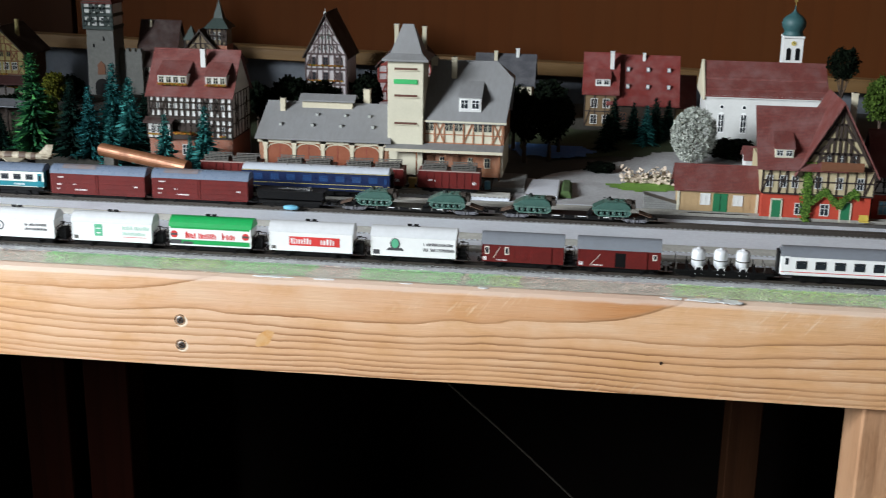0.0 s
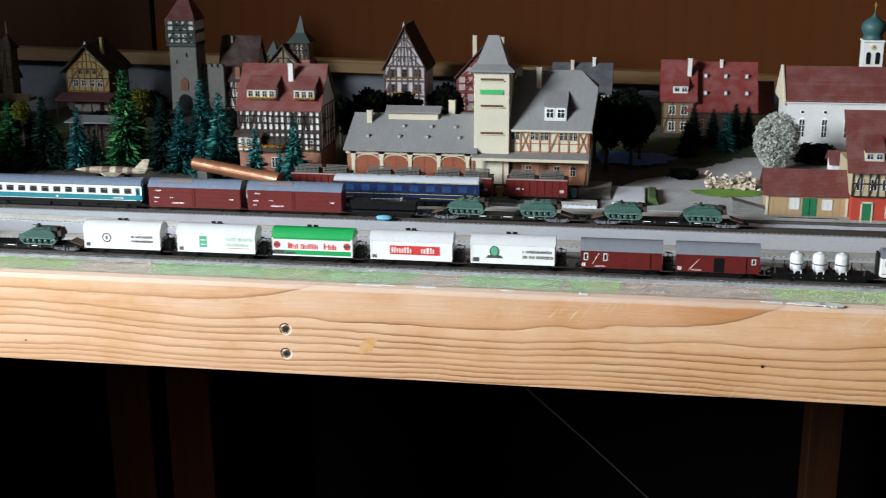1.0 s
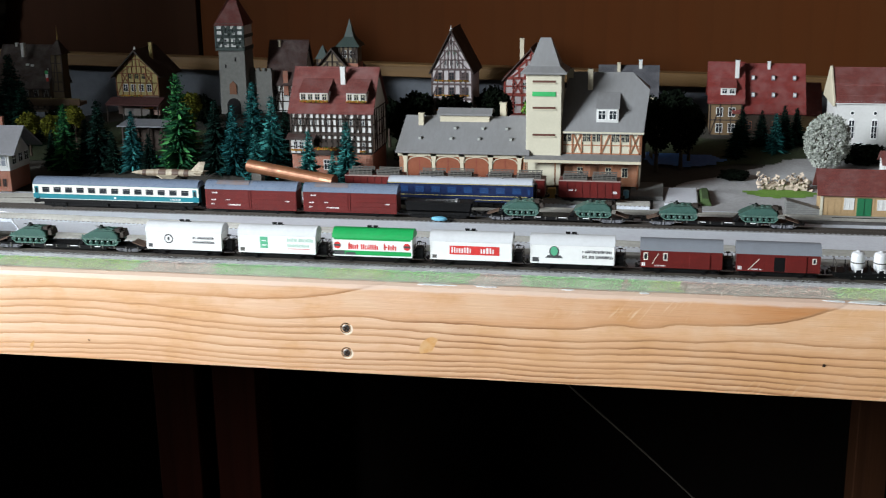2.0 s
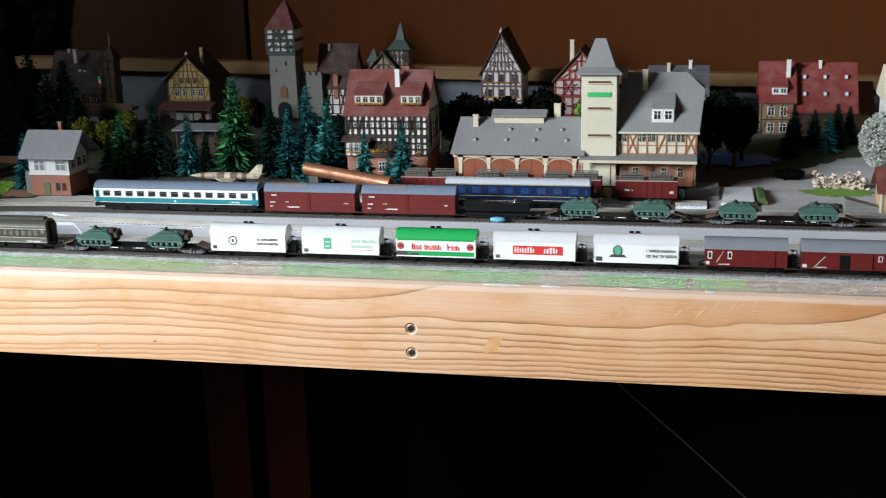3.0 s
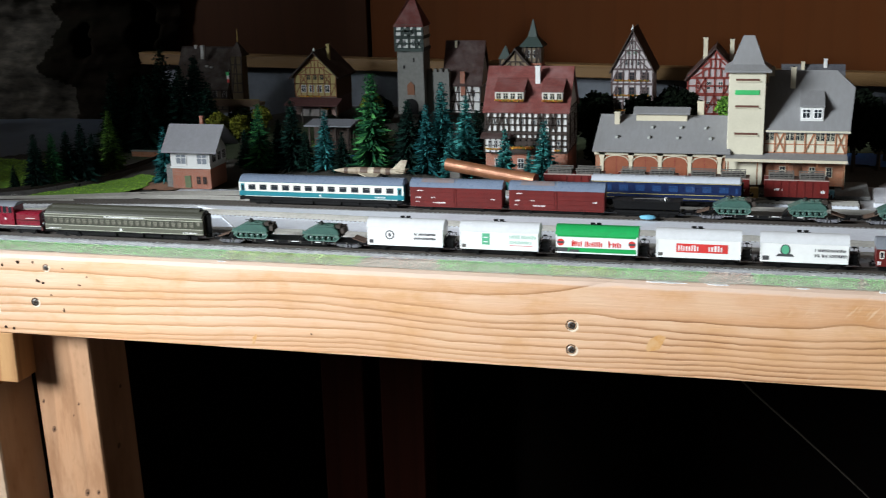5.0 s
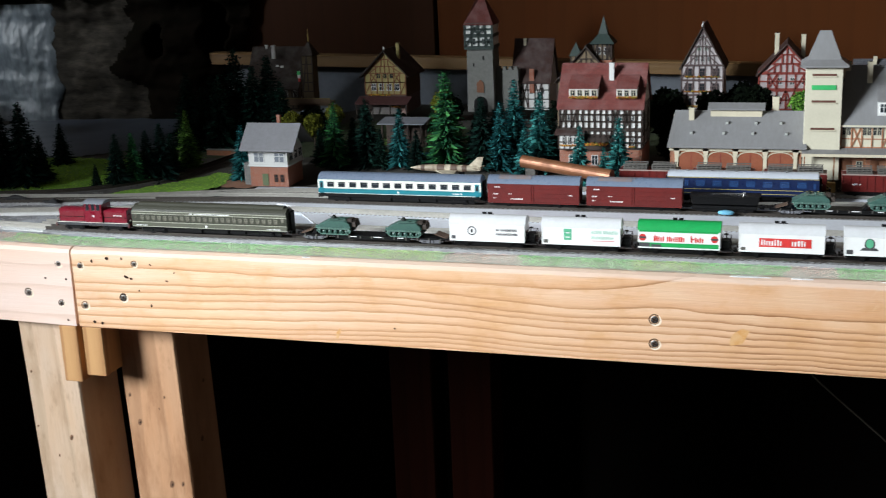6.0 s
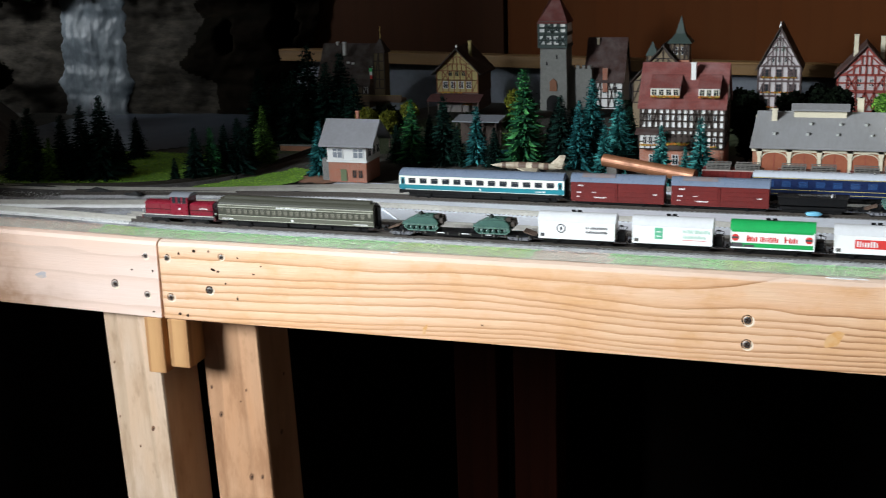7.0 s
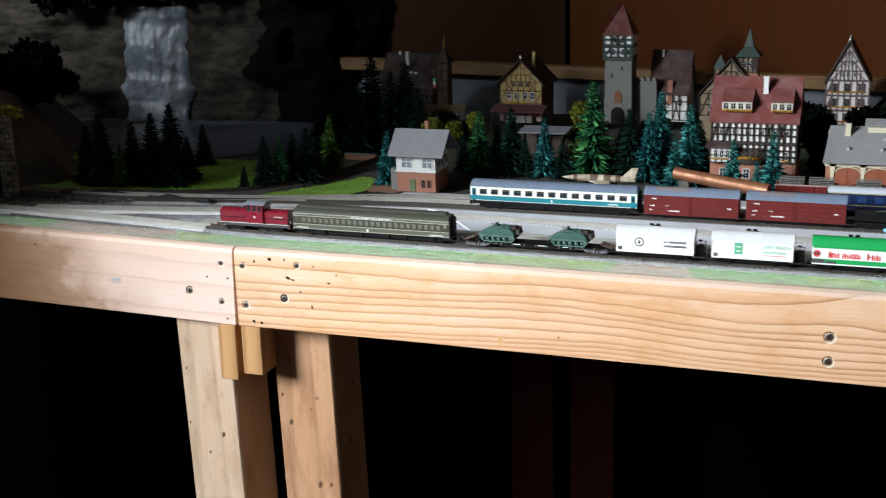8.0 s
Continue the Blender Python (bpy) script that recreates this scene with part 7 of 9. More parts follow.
part("balcony", Mesh().box(-18, 10, -5, 1, 25, 26.5).box(-18, 10, -5.4, -4.6, 26.5, 32).box(-18, 10, 0, 0.7, 26, 41), BEAM, t, "dark wooden balcony")
flower_box(t, -4, 32, 26, -5)
flower_box(t, -4, 31, 22, -5.4)
timber(t, -43, 43, 47, 69, 14, 0.6, BEAM, 1.2, 3, (0, 2, 9, 11))
timber(t, -43, 43, 26, 45, 14, 0.6, BEAM, 1.35, 3, (1, 3, 8, 10))
part("upper_panel", Mesh().box(-43, 43, 0.9, 2, 26, 46), WHITE_P, t, "white plaster infill")
for i in range(6):
    casement(t, -32 + i * 13, 54, 5.0, 8.6, 0.4)
    if i > 3:
        casement(t, -32 + i * 13, 29, 5.0, 8.6, 0.4)
        flower_box(t, -32 + i * 13, 28.4, 7, 0)
for xx in (-30, -6, 18):
    casement(t, xx, 8, 7, 11, 0.2)
flower_box(t, -38, 30, 9, -6.5)
flower_box(t, -29, 30, 9, -6.5)
roof(t, 86, 64, 70, 109, "x", TILE_RED, 2.6, 1.3, 1.0, 0, 0, "dusty red tiled slope")
for xx, ww, nn in ((-18, 30, 4), (27, 21, 3)):
    shed_dormer(t, xx, 79.0, ww, 9.5, 2.5, 22, TILE_RED, WHITE_P, nn, CREAM_P, True, 12)
chimney(t, 9, 22, 88, 113, 5, WHITE_P)
timber(t, 2, 64, 26, 70, 6, 43.2, BEAM, 0.6, 3, (1, 4), "right")

# -- tall gabled house --
t = thing("gabled_house", -0.0125, 0.575, 0.985, "tall narrow grey-timbered gabled house with dark roof", "house", "town houses")
BEAM_G = mat("weathered beam", (0.105, 0.072, 0.07), 0.8)
walls(t, 49, 62, 57, 103, "y", mat("dusty pink-grey plaster", (0.50, 0.46, 0.465), 0.85, 0, (0.36, 0.33, 0.335), 400, 40), 0, 0, "pale dusty plaster wall")
for k in range(3):
    timber(t, -24.5, 24.5, 4 + k * 18, 21 + k * 18, 7, 0, BEAM_G, 1.0, 1, (0, 5))
    for xx in (-16, 0, 16):
        casement(t, xx, 8.0 + k * 18, 8.6, 10, -0.4, BEAM_G, GLASS)
    part("jetty", Mesh().box(-25.5, 25.5, -1.4, 0.3, 20.6 + k * 18, 22.4 + k * 18), BEAM_G, t, "jettied beam")
gable_timber(t, 0, 49, 58, 102, -0.1, BEAM_G, 0.95, 4)
for k in range(3):
    flower_box(t, 0, 8 + k * 18, 42, -0.6)
for xx, zz in ((-8, 62), (8, 62), (0, 62), (-4, 75), (4, 75), (0, 87)):
    casement(t, xx, zz, 4, 7, -0.3, None, mat("green shutterglass", (0.03, 0.12, 0.07), 0.4) if zz == 75 else GLASS)
roof(t, 49, 62, 57, 103, "y", TILE_DARK, 3.0, 1.2, 0, 0, 0, "dark tiled slope")
part("finial", Mesh().turned([(1.4, 103), (1.8, 105), (0.6, 108), (0.2, 111)], 10, (0, 0, 0)), WHITE_P, t, "pale finial")

# -- red half-timbered gabled house behind the station --
t = thing("red_timbered_house", 0.086, 0.555, 0.985, "red half-timbered gabled house with brown roof", "house", "town houses")
walls(t, 62, 60, 50, 84, "y", mat("dusty pink plaster", (0.40, 0.34, 0.34), 0.85, 0, (0.28, 0.235, 0.235), 400, 40), 0, 0)
timber(t, -31, 31, 8, 30, 6, 0, BEAM_R, 1.3, 2, (0, 2, 3, 5))
timber(t, -31, 31, 32, 50, 6, 0, BEAM_R, 1.3, 2, (1, 4))
gable_timber(t, 0, 62, 51, 83, -0.1, BEAM_R, 1.3, 3)
for xx in (-20, -7, 7, 20):
    casement(t, xx, 37, 5, 9, -0.3)
    casement(t, xx, 14, 5, 9, -0.3)
roof(t, 62, 60, 50, 84, "y", TILE_BROWN, 3.5, 1.3, 0, 0)
chimney(t, -12, 16, 60, 96, 5, CEM)
chimney(t, 18, 36, 56, 92, 5, CEM)

# -- slate-roofed house behind the station --
t = thing("slate_roofed_house", 0.199, 0.600, 0.972, "dark slate-roofed house half hidden behind the station", "house", "town houses")
walls(t, 66, 55, 40, 68, "x", CEM, 0, 0)
roof(t, 68, 55, 40, 69, "x", TILE_SLATE, 3, 1.3)
for xx in (-26, -9, 9, 26):
    casement(t, xx, 20, 6, 10)
chimney(t, -12, 22, 58, 75, 4, CEM)
chimney(t, 14, 26, 58, 78, 4, WHITE_P)

# -- town gate tower with wall --
t = thing("gate_tower", -0.2885, 0.567, 0.985, "grey stone gate tower with timbered top and red roof", "tower", "town houses")
part("shaft", Mesh().taper(-17.5, 17.5, 0, 34, 0, 82, 0.8, 0.8), STONE_S, t, "grey stone shaft")
part("timber_storey", Mesh().box(-18.0, 17.5, -1.5, 31, 82, 112), WHITE_P, t, "white plaster top storey")
timber(t, -18, 17.5, 82.5, 96, 4, -1.5, GREEN_ROOF, 1.7, 2, (0, 3))
timber(t, -18, 17.5, 98, 111.5, 4, -1.5, GREEN_ROOF, 1.7, 2, (1, 2))
part("corbel", Mesh().box(-19.2, 18.7, -2.6, 32, 79.5, 84).box(-19.0, 18.5, -2.2, 32, 94.5, 98.5), GREEN_ROOF, t, "dark corbel beams")
for xx in (-6, 6):
    casement(t, xx, 100, 4.4, 8, -1.8)
    casement(t, xx, 85.5, 4.4, 8, -1.8)
part("roof", Mesh().add([(-20, -4, 110), (19.5, -4, 110), (19.5, 34, 110), (-20, 34, 110), (-2, 13, 148), (2, 17, 148)], [(0, 1, 5, 4), (1, 2, 5), (2, 3, 4, 5), (3, 0, 4), (3, 2, 1, 0)]), TILE_DKRED, t, "steep red tiled roof")
part("clock_panel", Mesh().prism([(-4.6, 25), (4.6, 25), (4.6, 37), (0, 41.5), (-4.6, 37)], "y", -0.8, 0.5), DOOR_B, t, "brown painted niche")
arc = [(-9, 0), (9, 0)] + [(9 * math.cos(a), 11 + 9 * math.sin(a)) for a in [k * math.pi / 10 for k in range(11)]]
part("gateway", Mesh().prism(arc, "y", -0.4, 0.4), DARK, t, "dark arched gateway")
part("arrow_slit", Mesh().box(4, 5.4, -0.3, 0.6, 66, 71), DARK, t)
part("arrow_slit", Mesh().box(-9, -7.6, -0.3, 0.6, 58, 62), DARK, t)
w = thing("town_wall", -0.2560, 0.580, 0.985, "grey stone town wall beside the gate tower", "wall")
part("wall", Mesh().box(-14, 14, 0, 14, 0, 52), STONE_S, w)
for k in range(4):
    part("merlon", Mesh().box(-13.6 + k * 7.4, -9.0 + k * 7.4, 0, 6, 51.8, 56), STONE_S, w, bevel=0.3)

# -- brown-roofed house right of the tower --
t = thing("brown_roofed_house", -0.2270, 0.588, 0.985, "timbered house with tall dusty brown roof", "house", "town houses")
walls(t, 46, 50, 38, 84, "x", WHITE_P)
timber(t, -23, 23, 2, 37, 5, 0, BEAM, 0.9, 3, (1, 3))
for xx in (-14, 0, 14):
    casement(t, xx, 20, 5.5, 9, -0.2)
roof(t, 47, 50, 38, 85, "x", TILE_BROWN, 2.5, 1.3)
chimney(t, -12, 22, 78, 88, 3.0)
part("chimney_stack", Mesh().box(-2, 4, -2, 1, 22, 52), BRICK, t, "red brick stack")

# -- turret house behind the red-roofed house --
t = thing("turret_house", -0.1330, 0.500, 0.978, "timbered house with pointed dark green turret", "house", "town houses")
walls(t, 70, 60, 56, 96, "y", OCHRE_D, 0, -8)
timber(t, -43, 27, 30, 56, 7, 0, BEAM, 0.9, 2, (0, 2, 4, 6))
gable_timber(t, -8, 70, 56, 95, -0.1, BEAM, 0.9, 3)
roof(t, 70, 60, 56, 96, "y", TILE_DARK, 3, 1.3, 0, -8)
for xx in (-30, -18, -6, 6, 18):
    casement(t, xx, 36, 5, 9, -0.3)
u = part("turret", Mesh().box(0, 21, 5, 27, 70, 101), OCHRE_D, t, "dull ochre turret")
timber(t, 0, 21, 80, 101, 4, 5, BEAM, 1.2, 2, (0, 3))
part("turret_base", Mesh().box(-1, 22, 4, 28, 66, 80), BRICK, t, "brick turret base")
part("turret_roof", Mesh().add([(-4, 1, 99), (25, 1, 99), (25, 31, 99), (-4, 31, 99), (5, 10, 110), (16, 10, 110), (16, 21, 110), (5, 21, 110), (10.5, 16, 131)],
     [(3, 2, 1, 0), (0, 1, 5, 4), (1, 2, 6, 5), (2, 3, 7, 6), (3, 0, 4, 7), (4, 5, 8), (5, 6, 8), (6, 7, 8), (7, 4, 8)]), GREEN_ROOF, t, "pointed dark green roof")
for xx in (6, 15):
    casement(t, xx, 86, 5, 9, 4.7)
v = part("small_turret", Mesh().box(-27, -16, 4, 16, 60, 86), OCHRE_D, t, "small side turret")
timber(t, -27, -16, 62, 86, 2, 4, BEAM, 1.0, 2, ())
part("small_roof", Mesh().add([(-29, 2, 85), (-14, 2, 85), (-14, 18, 85), (-29, 18, 85), (-21.5, 10, 101)], [(3, 2, 1, 0), (0, 1, 4), (1, 2, 4), (2, 3, 4), (3, 0, 4)]), GREEN_ROOF, t, "small green roof")

# -- yellow timbered house --
t = thing("yellow_house", -0.4180, 0.572, 0.982, "yellow half-timbered house with steep dark roof", "house", "town houses")
part("lower_floor", Mesh().box(-28.4, 28.4, -0.5, 59, 0, 23.4), mat("pink plaster", (0.10, 0.062, 0.054), 0.8), t, "dull pink lower floor")
part("flower_stall", Mesh().taper(-18, 20, -12, -1, 0, 9, 2, 3), mat("grey stall cloth", (0.20, 0.18, 0.17), 0.9), t, "grey covered stall")
part("awning", Mesh().prism([(-22, 14), (-1, 20.5), (-1, 22), (-22, 15.5)], "x", -36, 36), mat("dark red awning cloth", (0.060, 0.018, 0.017), 0.85, 0, (0.05, 0.015, 0.014), 300, 60), t, "dark red sloping awning")
for xx in (-34, -12, 12, 34):
    part("awning_post", Mesh().box(xx - 0.7, xx + 0.7, -21.5, -20.2, -8, 14.6), BEAM, t)
part("stall_front", Mesh().box(21, 30, -6, -0.6, 0, 15), mat("pink stall boards", (0.34, 0.22, 0.19), 0.85), t, "pale pink stall front", bevel=0.3)
flower_box(t, -10, 14, 30, -2)
flower_box(t, 16, 10, 14, -11)
walls(t, 56, 60, 52, 80, "y", YELLOW_P, 0, 0)
timber(t, -28, 28, 24, 40, 7, 0, BEAM_B, 0.8, 1, (0, 6))
timber(t, -28, 28, 40, 52, 7, 0, BEAM_B, 0.8, 1, (1, 5))
gable_timber(t, 0, 56, 52, 79, -0.1, BEAM_B, 0.8, 3)
for xx in (-16, -5.3, 5.3, 16):
    casement(t, xx, 29, 6.8, 9.5, -0.2)
for xx in (-9, 0, 9):
    casement(t, xx, 45, 5.4, 7.5, -0.2, YELLOW_P)
roof(t, 56, 60, 52, 80, "y", TILE_DARK, 5.5, 1.4, 0, 0)
chimney(t, 12, 22, 64, 89, 4, YELLOW_P)
part("finial", Mesh().turned([(0.8, 80), (1.6, 83), (0.6, 86)], 10), WHITE_P, t, "pale finial")
flower_box(t, -8, 24, 30, -1)
# Thin brown sheet over the right wall imitates its unlit look.
part("side_shade", Mesh().box(28, 28.8, 0.4, 59.6, 22, 52), mat("brown colour for the shaded side", (0.075, 0.040, 0.018), 0.85, 0, (0.045, 0.024, 0.012), 300, 40), t, "brown sheet painting the side wall's shade")

# -- dark inn with clock turret far left --
t = thing("turreted_inn", -0.5810, 0.588, 0.980, "dark brown-roofed inn with slim bell turret", "house", "town houses")
walls(t, 70, 56, 36, 82, "x", mat("dull brown plaster", (0.10, 0.07, 0.045), 0.85), 0, -3)
timber(t, -38, 32, 4, 36, 8, 0, BEAM, 0.9, 2, (0, 3, 5, 7))
for xx in (-28, -14, 0, 14, 28):
    casement(t, xx, 20, 6, 9, -0.2)
roof(t, 70, 56, 36, 82, "x", TILE_DARK, 4, 1.3, 0, -4)
for xx, zz in ((-1, 60), (6, 59)):
    part("skylight", Mesh().box(xx - 2, xx + 2, zz * 0.6 - 24.5, zz * 0.6 - 22, zz - 1, zz + 1.6), WHITE_P, t, "small pale skylight", bevel=0.2)
chimney(t, -6, 14, 70, 88, 4.4, WHITE_P)
chimney(t, -22, 28, 76, 87, 3.0, WHITE_P)
u = part("bell_turret", Mesh().box(47, 62, -16, 2, 0, 78), mat("dull ochre plaster", (0.10, 0.072, 0.034), 0.85), t, "tall ochre turret")
timber(t, 47, 62, 30, 78, 2, -16, BEAM, 0.9, 4, (0,))
part("turret_roof", Mesh().add([(44, -19, 77), (65, -19, 77), (65, 5, 77), (44, 5, 77), (54.5, -7, 96)], [(3, 2, 1, 0), (0, 1, 4), (1, 2, 4), (2, 3, 4), (3, 0, 4)]), TILE_DARK, t, "dark pointed turret roof")
part("spire", Mesh().turned([(0.8, 95), (0.5, 106), (0.2, 112)], 8, (54.5, -7, 0)), GOLD, t, "thin gilded spire")
part("terrace", Mesh().box(20, 90, -34, -12, 14, 18).box(18, 92, -36, -34, 16, 23), mat("weathered boards", (0.16, 0.10, 0.06), 0.85), t, "wooden terrace with railing")
part("railing", Mesh().box(18, 92, -36, -35.2, 23, 24), mat("ochre rail paint", (0.20, 0.15, 0.05), 0.8), t, "ochre terrace railing")
part("flag_pole", Mesh().stick((52, -34, 18), (52, -34, 62), 0.4), CHROME, t)
for i, m in enumerate((SIGN_G, WHITE_P, RED_INK)):
    part("flag_stripe", Mesh().box(47.6 + i * 0.5, 51.6, -34.6, -34.2, 54.4 - i * 4.6, 59.0 - i * 4.6), m, t, "flag stripe")

# -- red-roofed double house --
t = thing("red_roofed_house", 0.3140, 0.570, 0.966, "red-roofed timbered house with white chimney", "house", "town houses")
walls(t, 36, 62, 44, 82, "x", mat("dusky tan boards", (0.165, 0.105, 0.05), 0.8, 0, (0.11, 0.07, 0.035), 500, 60), 0, 0)
timber(t, -18, 18, 1, 41, 3, 0, BEAM, 0.8, 2, (0,))
for zz in (6, 25):
    for xx in (-7, 7):
        casement(t, xx, zz, 8, 11, -0.2)
roof(t, 37, 62, 44, 83, "x", TILE_BRIGHT, 3, 1.3)
shed_dormer(t, 2, 50, 17, 8.5, 3, 18, TILE_BRIGHT, WHITE_P, 2, None, False, 12)
chimney(t, 12, 18, 68, 89, 4.6, WHITE_P)
t = thing("red_roofed_house", 0.3630, 0.572, 0.966, "broad house with bright red roof and skylights", "house", "town houses")
# Wall colour taken nearly black to imitate deep shade below the eaves.
walls(t, 74, 70, 34, 79.5, "x", mat("boards with eaves shade in the colour", (0.035, 0.022, 0.013), 0.85), 0, 0)
timber(t, -34, 34, 1, 27, 6, 0, BEAM, 0.8, 2, (0, 5))
# brown frames keep the windows dim within that painted shade
for xx in (-22, -8, 8, 22):
    casement(t, xx, 10, 7, 10, -0.2, BEAM_B)
roof(t, 76, 70, 34, 80.5, "x", TILE_BRIGHT, 4, 1.3)
for zz, yy in ((48, 9.2), (66, 22.7)):
    for xx in (-18, 5, 29):
        k = part("skylight", Mesh().box(xx - 2.0, xx + 2.0, yy - 2.2, yy + 1.0, zz - 1.0, zz + 4.4), GREY_ROOF, t, "small grey skylight", bevel=0.2)
        part("pane", Mesh().box(xx - 1.4, xx + 1.4, yy - 2.4, yy - 2.1, zz + 0.4, zz + 3.8), WHITE_P, k)
chimney(t, 0, 32, 74, 86, 3.4, WHITE_P)
t = thing("red_roofed_house", 0.4130, 0.600, 0.966, "low annexe with dusty red roof beside the church", "house", "town houses")
walls(t, 20, 50, 26, 56, "x", TIMB_PL)
roof(t, 21, 50, 26, 56, "x", TILE_RED, 3, 1.3)

# -- church --
t = thing("church", 0.4950, 0.500, 0.960, "white church with long red roof and onion-domed tower", "church")
walls(t, 126, 80, 62, 92, "x", WHITE_P, 0, -3, "white plaster nave")
for xx in (-49, -25, -1, 23, 47):
    o = part("window", Mesh().prism([(xx - 3.4, 20), (xx + 3.4, 20), (xx + 3.4, 40)] + [(xx + 3.4 * math.cos(a), 40 + 3.4 * math.sin(a)) for a in [k * math.pi / 6 for k in range(1, 6)]] + [(xx - 3.4, 40)], "y", -0.3, 0.3), WHITE, t, "arched white window frame")
    part("pane", Mesh().box(xx - 2.6, xx + 2.6, -0.5, -0.2, 21.5, 40.6), GLASS, o)
    part("glazing_bar", Mesh().box(xx - 0.35, xx + 0.35, -0.7, -0.4, 21.5, 40.6).box(xx - 2.6, xx + 2.6, -0.7, -0.4, 27, 27.6).box(xx - 2.6, xx + 2.6, -0.7, -0.4, 34, 34.6), WHITE, o)
    r = part("round_window", Mesh().turned([(2.6, -0.3), (2.6, 0.3)], 14, (xx, 0, 49), "y"), WHITE, t, "round window rim")
    part("pane", Mesh().turned([(1.7, -0.5), (1.7, 0)], 14, (xx, 0, 49), "y"), GLASS, r)
part("eaves_cornice", Mesh().box(-67, 61, -2.4, 0.5, 59, 62), WHITE_P, t, "white eaves cornice")
part("gable_parapet", Mesh().prism([(-1.5, 56), (82, 56), (82, 61), (41, 95.5), (39, 95.5), (-1.5, 64)], "x", -70.5, -67.5), CEM, t, "cream gable parapet", bevel=0.6)
part("roof_step", Mesh().prism([(4.0, 65.6), (5.2, 67.2), (6.2, 69.6), (4.4, 68.2)], "x", -67, 63), TILE_RED, t, "raised tile course")
part("plinth", Mesh().box(-67, 61, -1, 0.5, 0, 5), STONE, t, "grey stone plinth")
roof(t, 127, 80, 62, 92, "x", TILE_RED, 2.5, 1.4, 0, -2, 0, "long dusty red roof slope")
part("roof_step", Mesh().prism([(17, 75.8), (18.5, 77.5), (19.5, 80.0), (17.5, 78.4)], "x", -67, 63), TILE_RED, t, "raised tile course")
w = part("tower", Mesh().box(18, 39, 48, 70, 60, 121), WHITE_P, t, "white church tower")
for xx in (23.6, 33.4):
    o = part("sound_hole", Mesh().prism([(xx - 2.4, 96), (xx + 2.4, 96), (xx + 2.4, 107)] + [(xx + 2.4 * math.cos(a), 107 + 2.4 * math.sin(a)) for a in [k * math.pi / 6 for k in range(1, 6)]] + [(xx - 2.4, 107)], "y", 47.6, 48.3), DARK, w, "dark arched sound hole")
part("clock", Mesh().turned([(2.7, 47.4), (2.7, 48.2)], 16, (28.5, 0, 114.5), "y"), GOLD, w, "round clock face")
part("clock_pointer", Mesh().box(28.2, 28.8, 47.1, 47.4, 114.5, 116.6).box(28.2, 30.0, 47.1, 47.4, 114.2, 114.8), DARK, w)
part("cornice", Mesh().box(16.8, 40.2, 46.5, 71.5, 120, 122.3), WHITE_P, w, bevel=0.4)
part("onion_dome", Mesh().turned([(10.9, 122), (11.3, 123.6), (9.8, 126), (10.6, 128.3), (12.8, 132.2), (13.3, 136.2), (12.0, 140.2), (9.1, 143.3), (5.1, 145.7), (2.4, 148), (1.0, 151), (0.4, 155)], 24, (28.5, 59, 0)), ONION, t, "verdigris onion dome", True)
part("cross", Mesh().stick((28.5, 59, 154), (28.5, 59, 163), 0.35).stick((26.3, 59, 160), (30.7, 59, 160), 0.35), GOLD, t, "small gilded cross")

# -- shed and farmhouse --
t = thing("goods_hut", 0.4225, 0.246, 0.9525, "small tan timber shed with dusty red roof and green door", "shed")
part("base_plinth", Mesh().box(-36, 36, -1, 38, 0, 3), STONE, t, "grey plinth")
walls(t, 70, 37, 25, 40, "x", TIMB_PL, 0, 0, "tan boarded wall")
for k in range(12):
    part("board", Mesh().box(-35 + k * 5.85, -29.4 + k * 5.85, -0.25, 0.1, 3, 24.5), TIMB_PL, t, "tan wall board")
part("door", Mesh().box(-4, 9, -0.7, 0.1, 3, 20), DOOR_G, t, "green double door", bevel=0.2)
part("door_gap", Mesh().box(2.3, 2.7, -0.9, -0.5, 3, 20), DARK, t)
casement(t, -11, 9, 9, 11, -0.3, None, WHITE_P)
casement(t, 18, 9, 9, 10, -0.3, None, WHITE_P)
roof(t, 72, 37, 25, 41, "x", TILE_RED, 3.5, 1.2, 0, 0)
for xx in (-35.1, 35.1):
    part("corner_post", Mesh().box(xx - 1.1, xx + 1.1, -1, 1, 2, 25), CREAM_P, t, "pale corner post")
part("bench", Mesh().box(-26, 28, -7, -4, 2.2, 3.0).box(-24, -22, -7, -4, 0, 2.2).box(24, 26, -7, -4, 0, 2.2), DARK, t, "dark low bench")
t = thing("farmhouse", 0.5065, 0.232, 0.9525, "half-timbered farmhouse with red walls, climbing ivy and red roof", "house")
part("lower_floor", Mesh().box(-47, 47, 0, 74, 0, 26), REDWALL, t, "red painted lower floor")
OCHRE_F = mat("pale ochre plaster", (0.43, 0.36, 0.22), 0.8, 0, (0.32, 0.26, 0.15), 400, 40, 0.4, 0.2)
part("upper_floor", Mesh().box(-48, 48, -2, 76, 26, 51), OCHRE_F, t, "pale ochre plaster upper floor")
timber(t, -48, -12, 26.5, 50, 5, -2, BEAM, 0.9, 2, (0, 2))
timber(t, -8, 48, 26.5, 50, 7, -2, BEAM, 0.9, 2, (0, 6))
part("gable", Mesh().prism([(-14, 50), (44, 50), (15, 105)], "y", -2, 6), OCHRE_F, t, "pale ochre gable wall")
gable_timber(t, 15, 58, 51, 103, -2, BEAM, 1.5, 4)
part("roof_slope", Mesh().prism([(-8, 48.5), (38, 96), (38, 97.8), (-8, 50.3)], "x", -54, 24), TILE_RED, t, "broad dusty red roof slope")
